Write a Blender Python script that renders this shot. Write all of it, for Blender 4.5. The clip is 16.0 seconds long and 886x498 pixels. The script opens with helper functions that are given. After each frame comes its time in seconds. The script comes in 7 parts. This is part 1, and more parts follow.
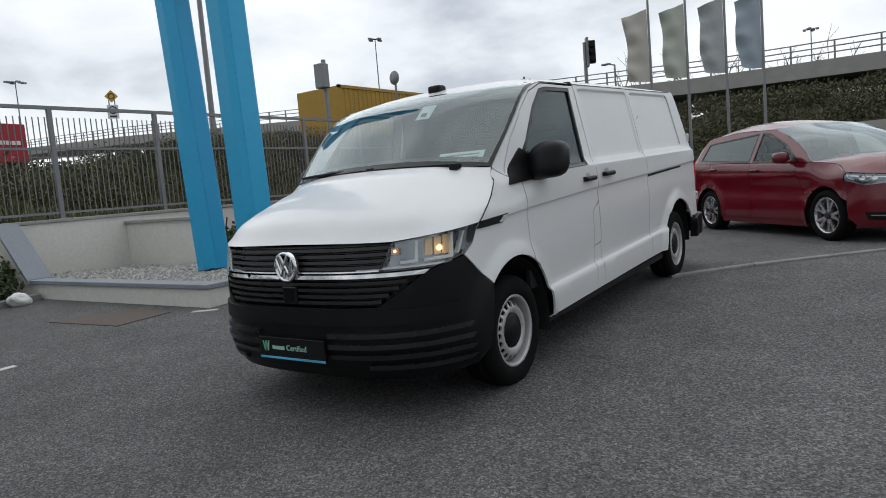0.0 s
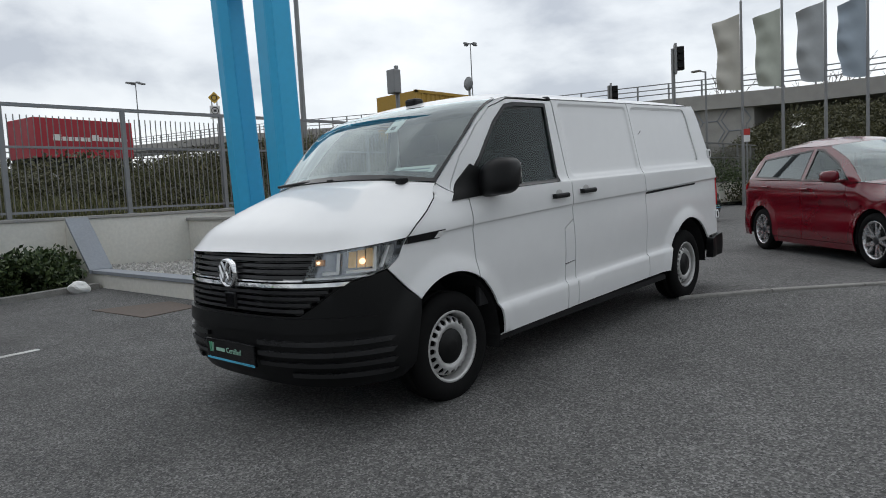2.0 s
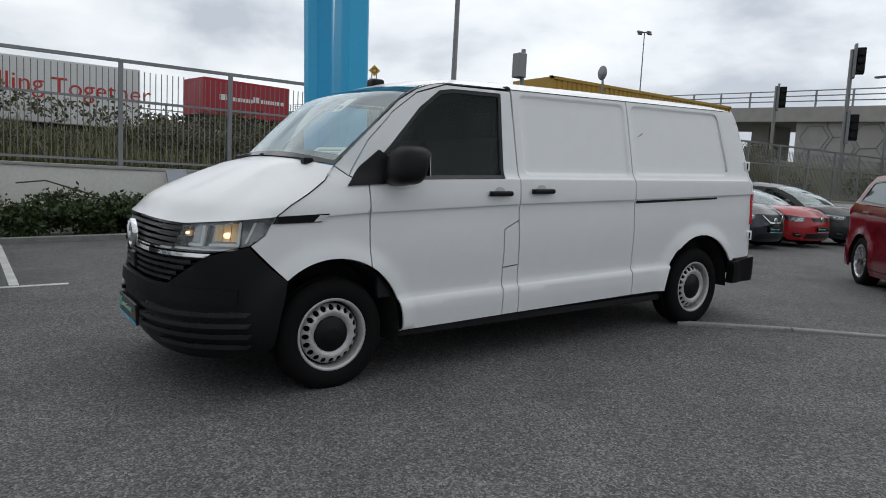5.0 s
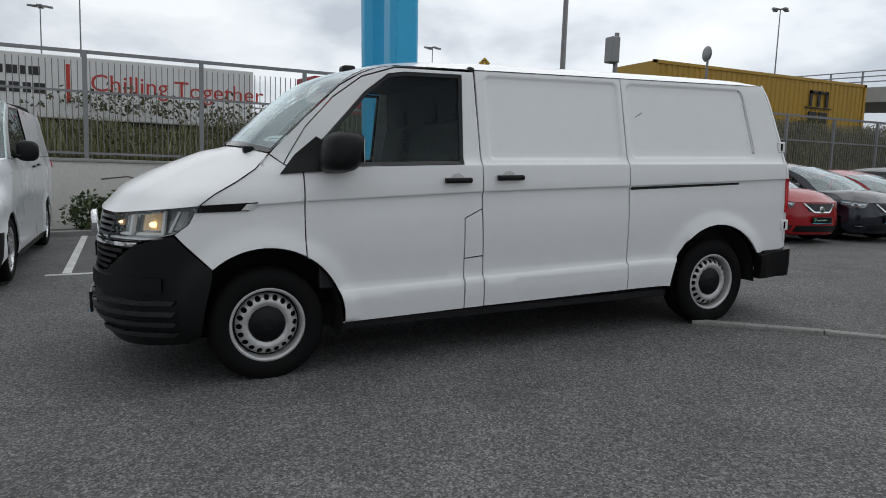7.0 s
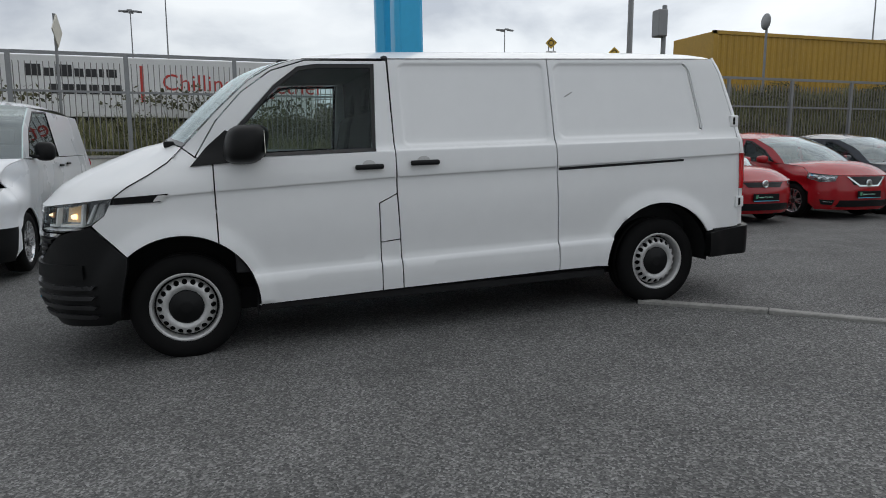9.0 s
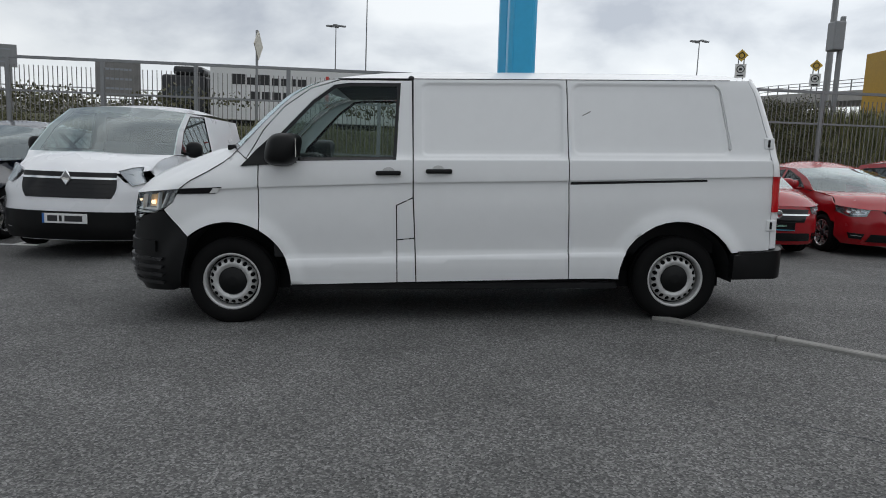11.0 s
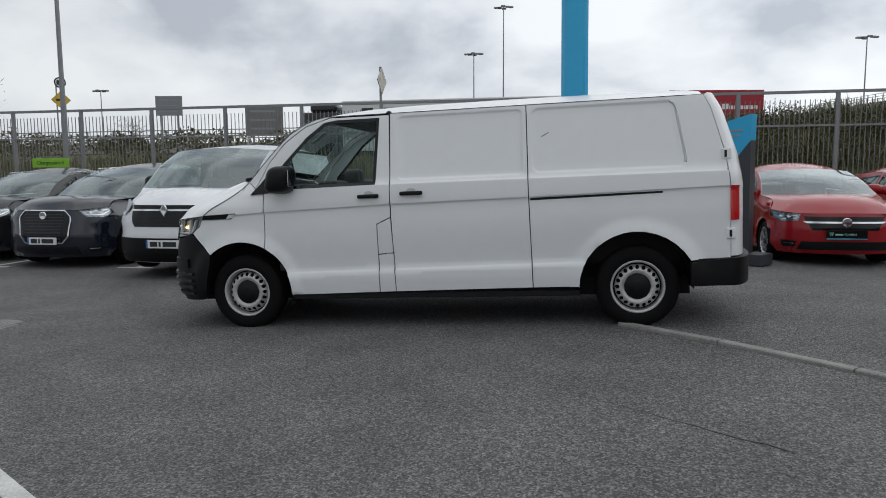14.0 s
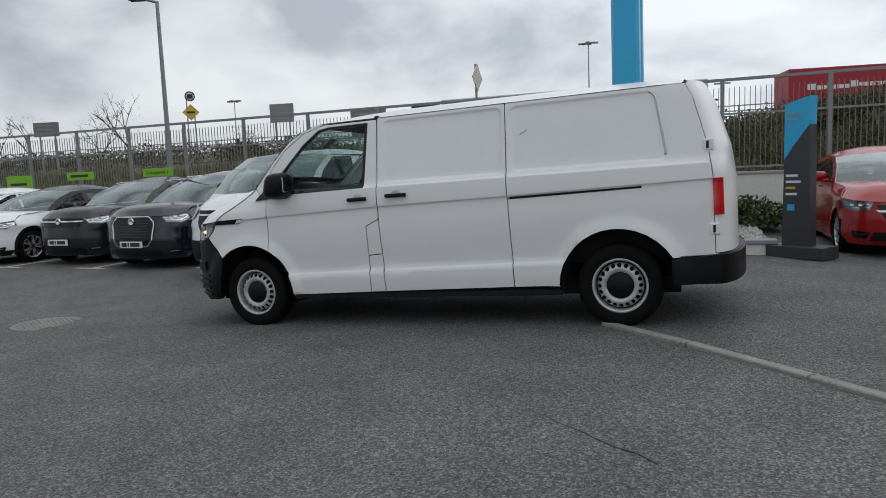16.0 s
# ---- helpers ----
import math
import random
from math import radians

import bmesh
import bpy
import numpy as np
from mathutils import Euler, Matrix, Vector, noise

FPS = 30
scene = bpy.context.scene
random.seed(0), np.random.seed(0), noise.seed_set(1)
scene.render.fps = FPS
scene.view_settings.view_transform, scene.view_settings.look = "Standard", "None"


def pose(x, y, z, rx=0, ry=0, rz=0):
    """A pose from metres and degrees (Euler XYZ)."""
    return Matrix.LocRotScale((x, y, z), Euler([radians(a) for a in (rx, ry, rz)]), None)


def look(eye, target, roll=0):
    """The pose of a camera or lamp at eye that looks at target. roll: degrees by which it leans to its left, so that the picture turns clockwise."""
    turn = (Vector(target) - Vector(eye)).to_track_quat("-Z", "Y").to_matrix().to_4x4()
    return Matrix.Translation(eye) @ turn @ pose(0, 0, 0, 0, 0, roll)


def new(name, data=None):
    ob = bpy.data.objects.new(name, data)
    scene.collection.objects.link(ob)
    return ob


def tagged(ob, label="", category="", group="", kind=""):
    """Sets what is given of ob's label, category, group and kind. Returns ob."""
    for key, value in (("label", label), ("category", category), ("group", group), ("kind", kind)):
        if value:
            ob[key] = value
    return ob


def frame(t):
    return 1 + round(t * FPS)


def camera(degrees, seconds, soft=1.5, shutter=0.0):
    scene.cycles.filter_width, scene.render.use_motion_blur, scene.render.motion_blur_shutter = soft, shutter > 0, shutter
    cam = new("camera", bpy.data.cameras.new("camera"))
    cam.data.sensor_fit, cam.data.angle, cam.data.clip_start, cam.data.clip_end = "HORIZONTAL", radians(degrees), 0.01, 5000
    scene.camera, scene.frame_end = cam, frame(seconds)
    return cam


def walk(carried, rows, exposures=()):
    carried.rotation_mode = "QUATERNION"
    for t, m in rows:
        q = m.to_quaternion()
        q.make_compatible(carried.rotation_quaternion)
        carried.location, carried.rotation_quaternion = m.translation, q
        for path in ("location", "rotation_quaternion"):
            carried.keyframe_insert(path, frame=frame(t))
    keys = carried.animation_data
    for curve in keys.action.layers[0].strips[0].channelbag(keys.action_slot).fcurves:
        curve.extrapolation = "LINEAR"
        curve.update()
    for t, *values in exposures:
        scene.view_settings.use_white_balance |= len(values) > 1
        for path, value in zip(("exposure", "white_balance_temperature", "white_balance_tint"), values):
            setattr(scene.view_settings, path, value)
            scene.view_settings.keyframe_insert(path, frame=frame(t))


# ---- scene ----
cam = camera(65.9, 16.0, soft=0.95)
PATH = [
    (0.0, -2.643, -1.949, 1.251, 84.66, 4.72, -55.5),
    (0.5, -2.551, -2.123, 1.256, 84.43, 5.27, -54.82),
    (1.0, -2.377, -2.281, 1.248, 84.13, 1.81, -54.35),
    (1.5, -2.254, -2.461, 1.249, 84.98, 3.29, -52.93),
    (2.0, -2.104, -2.673, 1.256, 85.51, 2.95, -47.61),
    (2.5, -1.928, -2.798, 1.248, 85.5, 3.67, -46.32),
    (3.0, -1.701, -2.945, 1.266, 85.56, 4.08, -45.0),
    (3.5, -1.503, -3.154, 1.26, 85.67, 3.48, -41.45),
    (6.0, -0.309, -3.653, 1.306, 83.39, -4.74, -32.47),
    (6.5, -0.045, -3.734, 1.308, 83.37, -2.47, -32.65),
    (7.0, 0.205, -3.893, 1.291, 83.17, -1.98, -24.12),
    (7.5, 0.4, -3.968, 1.296, 82.55, -2.04, -23.46),
    (8.0, 0.667, -4.096, 1.317, 81.96, -0.68, -21.69),
    (8.5, 0.942, -4.281, 1.292, 82.07, -1.19, -17.81),
    (9.0, 1.17, -4.407, 1.318, 81.78, 0.04, -17.44),
    (11.5, 2.455, -5.289, 1.352, 82.95, -2.26, -0.21),
    (12.0, 2.624, -5.423, 1.365, 84.78, -1.24, -0.66),
    (12.5, 2.923, -5.467, 1.366, 84.01, -1.07, 0.95),
    (13.0, 3.191, -5.54, 1.36, 84.79, -0.45, 4.58),
    (13.5, 3.414, -5.65, 1.38, 84.28, 0.17, 6.26),
    (14.0, 3.699, -5.634, 1.369, 84.01, 0.35, 10.07),
    (14.5, 3.97, -5.619, 1.378, 83.97, 1.09, 11.77),
    (15.0, 4.272, -5.617, 1.397, 83.95, 0.17, 16.84),
    (15.5, 4.544, -5.54, 1.389, 82.96, 0.3, 18.27),
    (16.0, 4.848, -5.399, 1.393, 83.84, 2.31, 20.17),
]
walk(cam, [(t, pose(x, y, z, rx, ry, rz)) for t, x, y, z, rx, ry, rz in PATH])

# ---- world, sun ----
world = bpy.data.worlds.new("overcast")
scene.world = world
world.use_nodes = True
wn, wl = world.node_tree.nodes, world.node_tree.links
wn.clear()
w_out = wn.new("ShaderNodeOutputWorld")
w_bg = wn.new("ShaderNodeBackground")
w_sky = wn.new("ShaderNodeTexSky")
w_sky.sky_type, w_sky.sun_disc = "NISHITA", False
w_sky.sun_elevation, w_sky.sun_rotation = radians(60), radians(41)
w_co = wn.new("ShaderNodeTexCoord")
w_map = wn.new("ShaderNodeMapping")
w_map.inputs["Scale"].default_value = (1.0, 1.0, 2.0)
w_n1 = wn.new("ShaderNodeTexNoise")
w_n1.inputs["Scale"].default_value, w_n1.inputs["Detail"].default_value = 3.4, 9
w_n1.inputs["Roughness"].default_value = 0.5
w_n1.inputs["Distortion"].default_value = 0.15
w_ramp = wn.new("ShaderNodeValToRGB")
w_ramp.color_ramp.elements[0].position, w_ramp.color_ramp.elements[0].color = 0.38, (4.5, 4.85, 5.4, 1)
w_ramp.color_ramp.elements[1].position, w_ramp.color_ramp.elements[1].color = 0.62, (8.3, 8.6, 8.8, 1)
w_mid = w_ramp.color_ramp.elements.new(0.5)
w_mid.color = (7.0, 7.35, 7.7, 1)
w_mix = wn.new("ShaderNodeMixRGB")
w_mix.inputs[0].default_value = 0.93
wl.new(w_co.outputs["Generated"], w_map.inputs["Vector"])
wl.new(w_map.outputs["Vector"], w_n1.inputs["Vector"])
wl.new(w_n1.outputs["Fac"], w_ramp.inputs["Fac"])
wl.new(w_sky.outputs["Color"], w_mix.inputs[1])
wl.new(w_ramp.outputs["Color"], w_mix.inputs[2])
# the cloud is brighter on the side of the hidden sun
w_dot = wn.new("ShaderNodeVectorMath")
w_dot.operation = "DOT_PRODUCT"
w_dot.inputs[1].default_value = (0.80, 0.45, 0.40)
w_gain = wn.new("ShaderNodeMath")
w_gain.operation = "MULTIPLY_ADD"
w_gain.inputs[1].default_value, w_gain.inputs[2].default_value = 0.2, 0.92
w_scale = wn.new("ShaderNodeVectorMath")
w_scale.operation = "SCALE"
wl.new(w_co.outputs["Generated"], w_dot.inputs[0])
wl.new(w_dot.outputs["Value"], w_gain.inputs[0])
wl.new(w_mix.outputs["Color"], w_scale.inputs[0])
wl.new(w_gain.outputs[0], w_scale.inputs["Scale"])
wl.new(w_scale.outputs["Vector"], w_bg.inputs["Color"])
wl.new(w_bg.outputs["Background"], w_out.inputs["Surface"])
w_bg.inputs["Strength"].default_value = 0.112

sun = new("sun", bpy.data.lights.new("sun", "SUN"))
sun.data.energy, sun.data.angle, sun.data.color = 0.65, radians(90), (1.0, 0.98, 0.95)
sun.matrix_world = look((14, 16, 38), (0, 0, 0))

# ---- materials ----
def nodes_of(name):
    m = bpy.data.materials.new(name)
    m.use_nodes = True
    n, l = m.node_tree.nodes, m.node_tree.links
    return m, n, l, n["Principled BSDF"]


def mat(name, colour, rough=0.5, metal=0.0, vary=0.12, scale=6.0, fine=60.0, bump=0.0, coat=0.0, spec=0.5):
    """A surface with broad and fine variation of colour and gloss, and a fine relief."""
    m, n, l, b = nodes_of(name)
    co = n.new("ShaderNodeTexCoord")
    a, f = n.new("ShaderNodeTexNoise"), n.new("ShaderNodeTexNoise")
    a.inputs["Scale"].default_value, a.inputs["Detail"].default_value = scale, 4
    f.inputs["Scale"].default_value, f.inputs["Detail"].default_value = fine, 3
    l.new(co.outputs["Object"], a.inputs["Vector"])
    l.new(co.outputs["Object"], f.inputs["Vector"])
    add = n.new("ShaderNodeMath")
    add.operation = "ADD"
    l.new(a.outputs["Fac"], add.inputs[0])
    l.new(f.outputs["Fac"], add.inputs[1])
    ramp = n.new("ShaderNodeMapRange")
    ramp.inputs["From Min"].default_value, ramp.inputs["From Max"].default_value = 0.6, 1.4
    ramp.inputs["To Min"].default_value, ramp.inputs["To Max"].default_value = 1 - vary, 1 + vary
    l.new(add.outputs[0], ramp.inputs["Value"])
    mul = n.new("ShaderNodeVectorMath")
    mul.operation = "SCALE"
    mul.inputs[0].default_value = colour[:3]
    l.new(ramp.outputs["Result"], mul.inputs["Scale"])
    l.new(mul.outputs["Vector"], b.inputs["Base Color"])
    r = n.new("ShaderNodeMapRange")
    r.inputs["From Min"].default_value, r.inputs["From Max"].default_value = 0.3, 0.7
    r.inputs["To Min"].default_value, r.inputs["To Max"].default_value = max(rough - 0.06, 0.02), min(rough + 0.08, 1)
    l.new(a.outputs["Fac"], r.inputs["Value"])
    l.new(r.outputs["Result"], b.inputs["Roughness"])
    b.inputs["Metallic"].default_value = metal
    b.inputs["Specular IOR Level"].default_value = spec
    b.inputs["Coat Weight"].default_value = coat
    b.inputs["Coat Roughness"].default_value = 0.06
    if bump:
        bp = n.new("ShaderNodeBump")
        bp.inputs["Strength"].default_value, bp.inputs["Distance"].default_value = 0.6, bump
        l.new(f.outputs["Fac"], bp.inputs["Height"])
        l.new(bp.outputs["Normal"], b.inputs["Normal"])
    return m


def glass_mat(name, tint, rough=0.01, film=0.07):
    """Thin car glass: a mirror film over a clear, tinted pane; film is the reflection seen straight on."""
    m, n, l, b = nodes_of(name)
    n.remove(b)
    out = n["Material Output"]
    tr, gl, mx, lw = n.new("ShaderNodeBsdfTransparent"), n.new("ShaderNodeBsdfGlossy"), n.new("ShaderNodeMixShader"), n.new("ShaderNodeLayerWeight")
    tr.inputs["Color"].default_value = (*tint, 1)
    gl.inputs["Roughness"].default_value = rough
    gl.inputs["Color"].default_value = (0.86, 0.95, 0.97, 1)
    lw.inputs["Blend"].default_value = 0.5
    pw, ma = n.new("ShaderNodeMath"), n.new("ShaderNodeMath")
    pw.operation, ma.operation = "POWER", "MULTIPLY_ADD"
    pw.inputs[1].default_value = 4.0
    ma.inputs[1].default_value, ma.inputs[2].default_value = 1 - film, film
    l.new(lw.outputs["Facing"], pw.inputs[0])
    l.new(pw.outputs[0], ma.inputs[0])
    l.new(ma.outputs[0], mx.inputs[0])
    l.new(tr.outputs[0], mx.inputs[1])
    l.new(gl.outputs[0], mx.inputs[2])
    l.new(mx.outputs[0], out.inputs["Surface"])
    return m


def asphalt_mat():
    m, n, l, b = nodes_of("asphalt")
    co = n.new("ShaderNodeTexCoord")
    vor, grit, patch, big = n.new("ShaderNodeTexVoronoi"), n.new("ShaderNodeTexNoise"), n.new("ShaderNodeTexNoise"), n.new("ShaderNodeTexNoise")
    vor.inputs["Scale"].default_value = 105
    grit.inputs["Scale"].default_value, grit.inputs["Detail"].default_value = 45, 5
    patch.inputs["Scale"].default_value, patch.inputs["Detail"].default_value = 1.6, 6
    big.inputs["Scale"].default_value, big.inputs["Detail"].default_value = 0.22, 4
    for t in (vor, grit, patch, big):
        l.new(co.outputs["Object"], t.inputs["Vector"])
    r1 = n.new("ShaderNodeValToRGB")
    e = r1.color_ramp.elements
    e[0].position, e[0].color = 0.0, (0.034, 0.0343, 0.0345, 1)
    e[1].position, e[1].color = 1.0, (0.25, 0.248, 0.243, 1)
    e2 = e.new(0.55)
    e2.color = (0.105, 0.1044, 0.1025, 1)
    l.new(vor.outputs["Color"], r1.inputs["Fac"])
    r2 = n.new("ShaderNodeMapRange")
    r2.inputs["From Min"].default_value, r2.inputs["From Max"].default_value = 0.3, 0.7
    r2.inputs["To Min"].default_value, r2.inputs["To Max"].default_value = 0.84, 1.16
    l.new(patch.outputs["Fac"], r2.inputs["Value"])
    r3 = n.new("ShaderNodeMapRange")
    r3.inputs["From Min"].default_value, r3.inputs["From Max"].default_value = 0.3, 0.7
    r3.inputs["To Min"].default_value, r3.inputs["To Max"].default_value = 0.88, 1.12
    l.new(big.outputs["Fac"], r3.inputs["Value"])
    r4 = n.new("ShaderNodeMapRange")
    r4.inputs["From Min"].default_value, r4.inputs["From Max"].default_value = 0.3, 0.7
    r4.inputs["To Min"].default_value, r4.inputs["To Max"].default_value = 0.75, 1.25
    l.new(grit.outputs["Fac"], r4.inputs["Value"])
    s1, s2, s3 = (n.new("ShaderNodeVectorMath") for _ in range(3))
    for s in (s1, s2, s3):
        s.operation = "SCALE"
    l.new(r1.outputs["Color"], s1.inputs[0])
    l.new(r2.outputs["Result"], s1.inputs["Scale"])
    l.new(s1.outputs["Vector"], s2.inputs[0])
    l.new(r3.outputs["Result"], s2.inputs["Scale"])
    l.new(s2.outputs["Vector"], s3.inputs[0])
    l.new(r4.outputs["Result"], s3.inputs["Scale"])
    l.new(s3.outputs["Vector"], b.inputs["Base Color"])
    b.inputs["Roughness"].default_value = 0.82
    b.inputs["Specular IOR Level"].default_value = 0.35
    bp = n.new("ShaderNodeBump")
    bp.inputs["Strength"].default_value, bp.inputs["Distance"].default_value = 0.7, 0.006
    l.new(vor.outputs["Distance"], bp.inputs["Height"])
    l.new(bp.outputs["Normal"], b.inputs["Normal"])
    return m


def leaf_mat(name, dark, light, rough=0.6):
    m, n, l, b = nodes_of(name)
    g = n.new("ShaderNodeNewGeometry")
    r = n.new("ShaderNodeValToRGB")
    r.color_ramp.elements[0].color, r.color_ramp.elements[1].color = (*dark, 1), (*light, 1)
    l.new(g.outputs["Random Per Island"], r.inputs["Fac"])
    l.new(r.outputs["Color"], b.inputs["Base Color"])
    b.inputs["Roughness"].default_value = rough
    return m


ASPHALT = asphalt_mat()
WHITE = mat("white_van_paint", (0.785, 0.795, 0.80), 0.35, 0, 0.02, 1.3, 9, coat=0.5, spec=0.3)
WHITE2 = mat("white_car_paint", (0.76, 0.77, 0.79), 0.28, 0, 0.02, 1.3, 9, coat=0.6)
RED = mat("red_car_paint", (0.33, 0.007, 0.012), 0.2, 0.0, 0.06, 2, 30, coat=0.3)
DRED = mat("deep_red_pearl_paint", (0.135, 0.005, 0.013), 0.16, 0.0, 0.06, 2, 30, coat=0.4)
NAVY = mat("dark_blue_car_paint", (0.006, 0.010, 0.020), 0.12, 0.0, 0.06, 2, 30, coat=0.4)
GREYCAR = mat("dark_grey_car_paint", (0.014, 0.015, 0.017), 0.15, 0.0, 0.06, 2, 30, coat=0.0)
BLACKP = mat("black_textured_plastic", (0.0045, 0.0048, 0.0052), 0.42, 0, 0.15, 5, 300, bump=0.0003, spec=0.24)
# paler than the bumper plastic: light caught by slats and ribs, put into colour
SLATM = mat("satin_black_lit_slat_plastic", (0.016, 0.0165, 0.018), 0.3, 0, 0.1, 5, 80, spec=0.5)
GLOSSBLK = mat("gloss_black_plastic", (0.008, 0.008, 0.009), 0.15, 0, 0.05, spec=0.35)
LINER = mat("black_inner_liner", (0.008, 0.008, 0.009), 0.9, 0, 0.2)
TYRE = mat("tyre_rubber", (0.007, 0.007, 0.0072), 0.8, 0, 0.2, 12, 150, bump=0.001, spec=0.12)
STEEL = mat("silver_painted_steel", (0.52, 0.52, 0.515), 0.35, 0.4, 0.12, 9, 60)
ALLOY = mat("machined_alloy", (0.62, 0.62, 0.63), 0.25, 0.8, 0.05, 9, 60)
ALLOYD = mat("dark_alloy", (0.05, 0.05, 0.055), 0.35, 0.6, 0.05, 9, 60)
CHROME = mat("chrome", (0.8, 0.81, 0.82), 0.08, 1.0, 0.03)
GLASS = glass_mat("clear_car_glass", (0.74, 0.82, 0.80), 0.01, 0.018)
SCREEN = glass_mat("laminated_screen_glass", (0.66, 0.78, 0.76), 0.01, 0.15)
GLASSD = glass_mat("privacy_glass", (0.12, 0.13, 0.13))
LENS = glass_mat("headlight_lens", (0.92, 0.94, 0.95), 0.02)
REFLECT = mat("silvered_lamp_bowl", (0.34, 0.345, 0.36), 0.14, 0.85, 0.12, 9, 40)
REDLENS = mat("red_lamp_lens", (0.55, 0.012, 0.015), 0.12, 0, 0.08, 20, 90, coat=1)
AMBER = mat("amber_lamp", (0.72, 0.40, 0.20), 0.2, 0, 0.1)
# the bulb's warm glow is put into the base colour of this bowl
GLOWBOWL = mat("glow_painted_lamp_bowl", (0.86, 0.60, 0.33), 0.2, 0.25, 0.2, 14, 60)
def lamp_mat(name, colour, strength):
    m, n, l, b = nodes_of(name)
    b.inputs["Base Color"].default_value = (*colour, 1)
    b.inputs["Emission Color"].default_value = (*colour, 1)
    b.inputs["Emission Strength"].default_value = strength
    return m


BULB = lamp_mat("lit_halogen_bulb", (1.0, 0.74, 0.45), 1.6)
TRIM = mat("grey_cabin_trim", (0.03, 0.03, 0.032), 0.7, 0, 0.15, 9, 90, spec=0.3)
SEATM = mat("grey_seat_cloth", (0.03, 0.031, 0.034), 0.9, 0, 0.2, 14, 200, bump=0.001)
PAPER = mat("white_paper", (0.8, 0.8, 0.78), 0.8, 0, 0.03)
CONCRETE = mat("concrete", (0.36, 0.35, 0.33), 0.85, 0, 0.18, 1.5, 25, bump=0.003)
RENDERED = mat("painted_render_wall", (0.76, 0.74, 0.68), 0.85, 0, 0.1, 0.9, 18, bump=0.002)
COPING = mat("blue_grey_coping", (0.27, 0.29, 0.32), 0.7, 0, 0.12, 3, 30, bump=0.001)
GALV = mat("galvanised_steel", (0.26, 0.265, 0.27), 0.5, 0.6, 0.15, 4, 60)
RUSTY = mat("weathered_grey_steel", (0.22, 0.215, 0.21), 0.7, 0.3, 0.3, 2, 40)
BLUE = mat("bright_blue_panel", (0.022, 0.40, 0.70), 0.38, 0, 0.05, 0.8, 12)
SLATE = mat("slate_grey_panel", (0.035, 0.04, 0.047), 0.4, 0, 0.1, 2, 30)
BAYPAINT = mat("worn_white_line_paint", (0.55, 0.55, 0.53), 0.8, 0, 0.3, 7, 70)
KERB = mat("pale_concrete_kerb", (0.25, 0.245, 0.23), 0.85, 0, 0.35, 5, 50, bump=0.002)
RUSTPLATE = mat("rusty_cover_plate", (0.12, 0.095, 0.08), 0.8, 0.2, 0.3, 4, 40, bump=0.002)
GREENSIGN = mat("lime_green_sign", (0.22, 0.5, 0.02), 0.5, 0, 0.05)
YELLOW = mat("ochre_container_paint", (0.44, 0.26, 0.03), 0.5, 0.0, 0.14, 0.7, 14)
BOXWHITE = mat("white_trailer_panel", (0.7, 0.7, 0.7), 0.45, 0, 0.08, 0.7, 14)
BOXRED = mat("red_curtain_side", (0.36, 0.015, 0.03), 0.5, 0, 0.1, 0.8, 14)
DARKSIGN = mat("dark_lettering", (0.02, 0.02, 0.022), 0.5, 0, 0.1)
REDSIGN = mat("red_lettering", (0.5, 0.04, 0.03), 0.5, 0, 0.1)
WHITESIGN = mat("white_sign_face", (0.75, 0.75, 0.74), 0.5, 0, 0.05)
SIGNYEL = mat("yellow_sign_face", (0.62, 0.40, 0.06), 0.5, 0, 0.08)
SIGNGRN = mat("green_road_sign", (0.01, 0.2, 0.13), 0.5, 0, 0.08)
SIGNBLU = mat("blue_road_sign", (0.02, 0.12, 0.4), 0.5, 0, 0.08)
FLAGA = mat("faded_beige_flag_cloth", (0.55, 0.53, 0.47), 0.9, 0, 0.1, 2, 40)
FLAGB = mat("faded_sage_flag_cloth", (0.50, 0.53, 0.46), 0.9, 0, 0.1, 2, 40)
FLAGC = mat("faded_grey_flag_cloth", (0.44, 0.46, 0.47), 0.9, 0, 0.1, 2, 40)
FLAGD = mat("faded_blue_grey_flag_cloth", (0.37, 0.43, 0.49), 0.9, 0, 0.1, 2, 40)
GRASSM = leaf_mat("verge_grass", (0.06, 0.072, 0.028), (0.24, 0.23, 0.10))
BUSHM = leaf_mat("shrub_leaves", (0.012, 0.03, 0.008), (0.075, 0.11, 0.03))
HEDGEM = leaf_mat("gorse_and_scrub", (0.030, 0.034, 0.014), (0.115, 0.108, 0.045))
BARK = mat("bare_bark", (0.07, 0.055, 0.045), 0.9, 0, 0.2, 20, 90)
SOIL = mat("earth_bank", (0.075, 0.075, 0.04), 0.95, 0, 0.35, 0.6, 9, bump=0.03)
GRAVELM = leaf_mat("pale_gravel", (0.22, 0.215, 0.2), (0.6, 0.58, 0.55), 0.85)
GREENTXT = mat("green_plate_mark", (0.10, 0.42, 0.24), 0.5, 0, 0.05)
PALETXT = mat("pale_green_plate_lettering", (0.35, 0.6, 0.48), 0.5, 0, 0.05)
CYANTXT = mat("cyan_plate_mark", (0.1, 0.5, 0.75), 0.5, 0, 0.05)

# ---- building tools ----
from mathutils.geometry import delaunay_2d_cdt


def ground_z(x, y):
    """The lot climbs gently along the van and is lower by the rows of parked cars."""
    a = max(-0.07, min(0.036 * x, 0.175))
    f = min(max((x - 4.8) / 3.0, 0), 1) * min(max((y - 1.6) / 2.2, 0), 1)
    return a * (1 - f) + 0.07 * f


def thing(name, m=None, label="", category="", group="", kind=""):
    ob = new(name)
    ob.empty_display_size = 0.2
    if m is not None:
        ob.matrix_world = m
    return tagged(ob, label, category, group, kind)


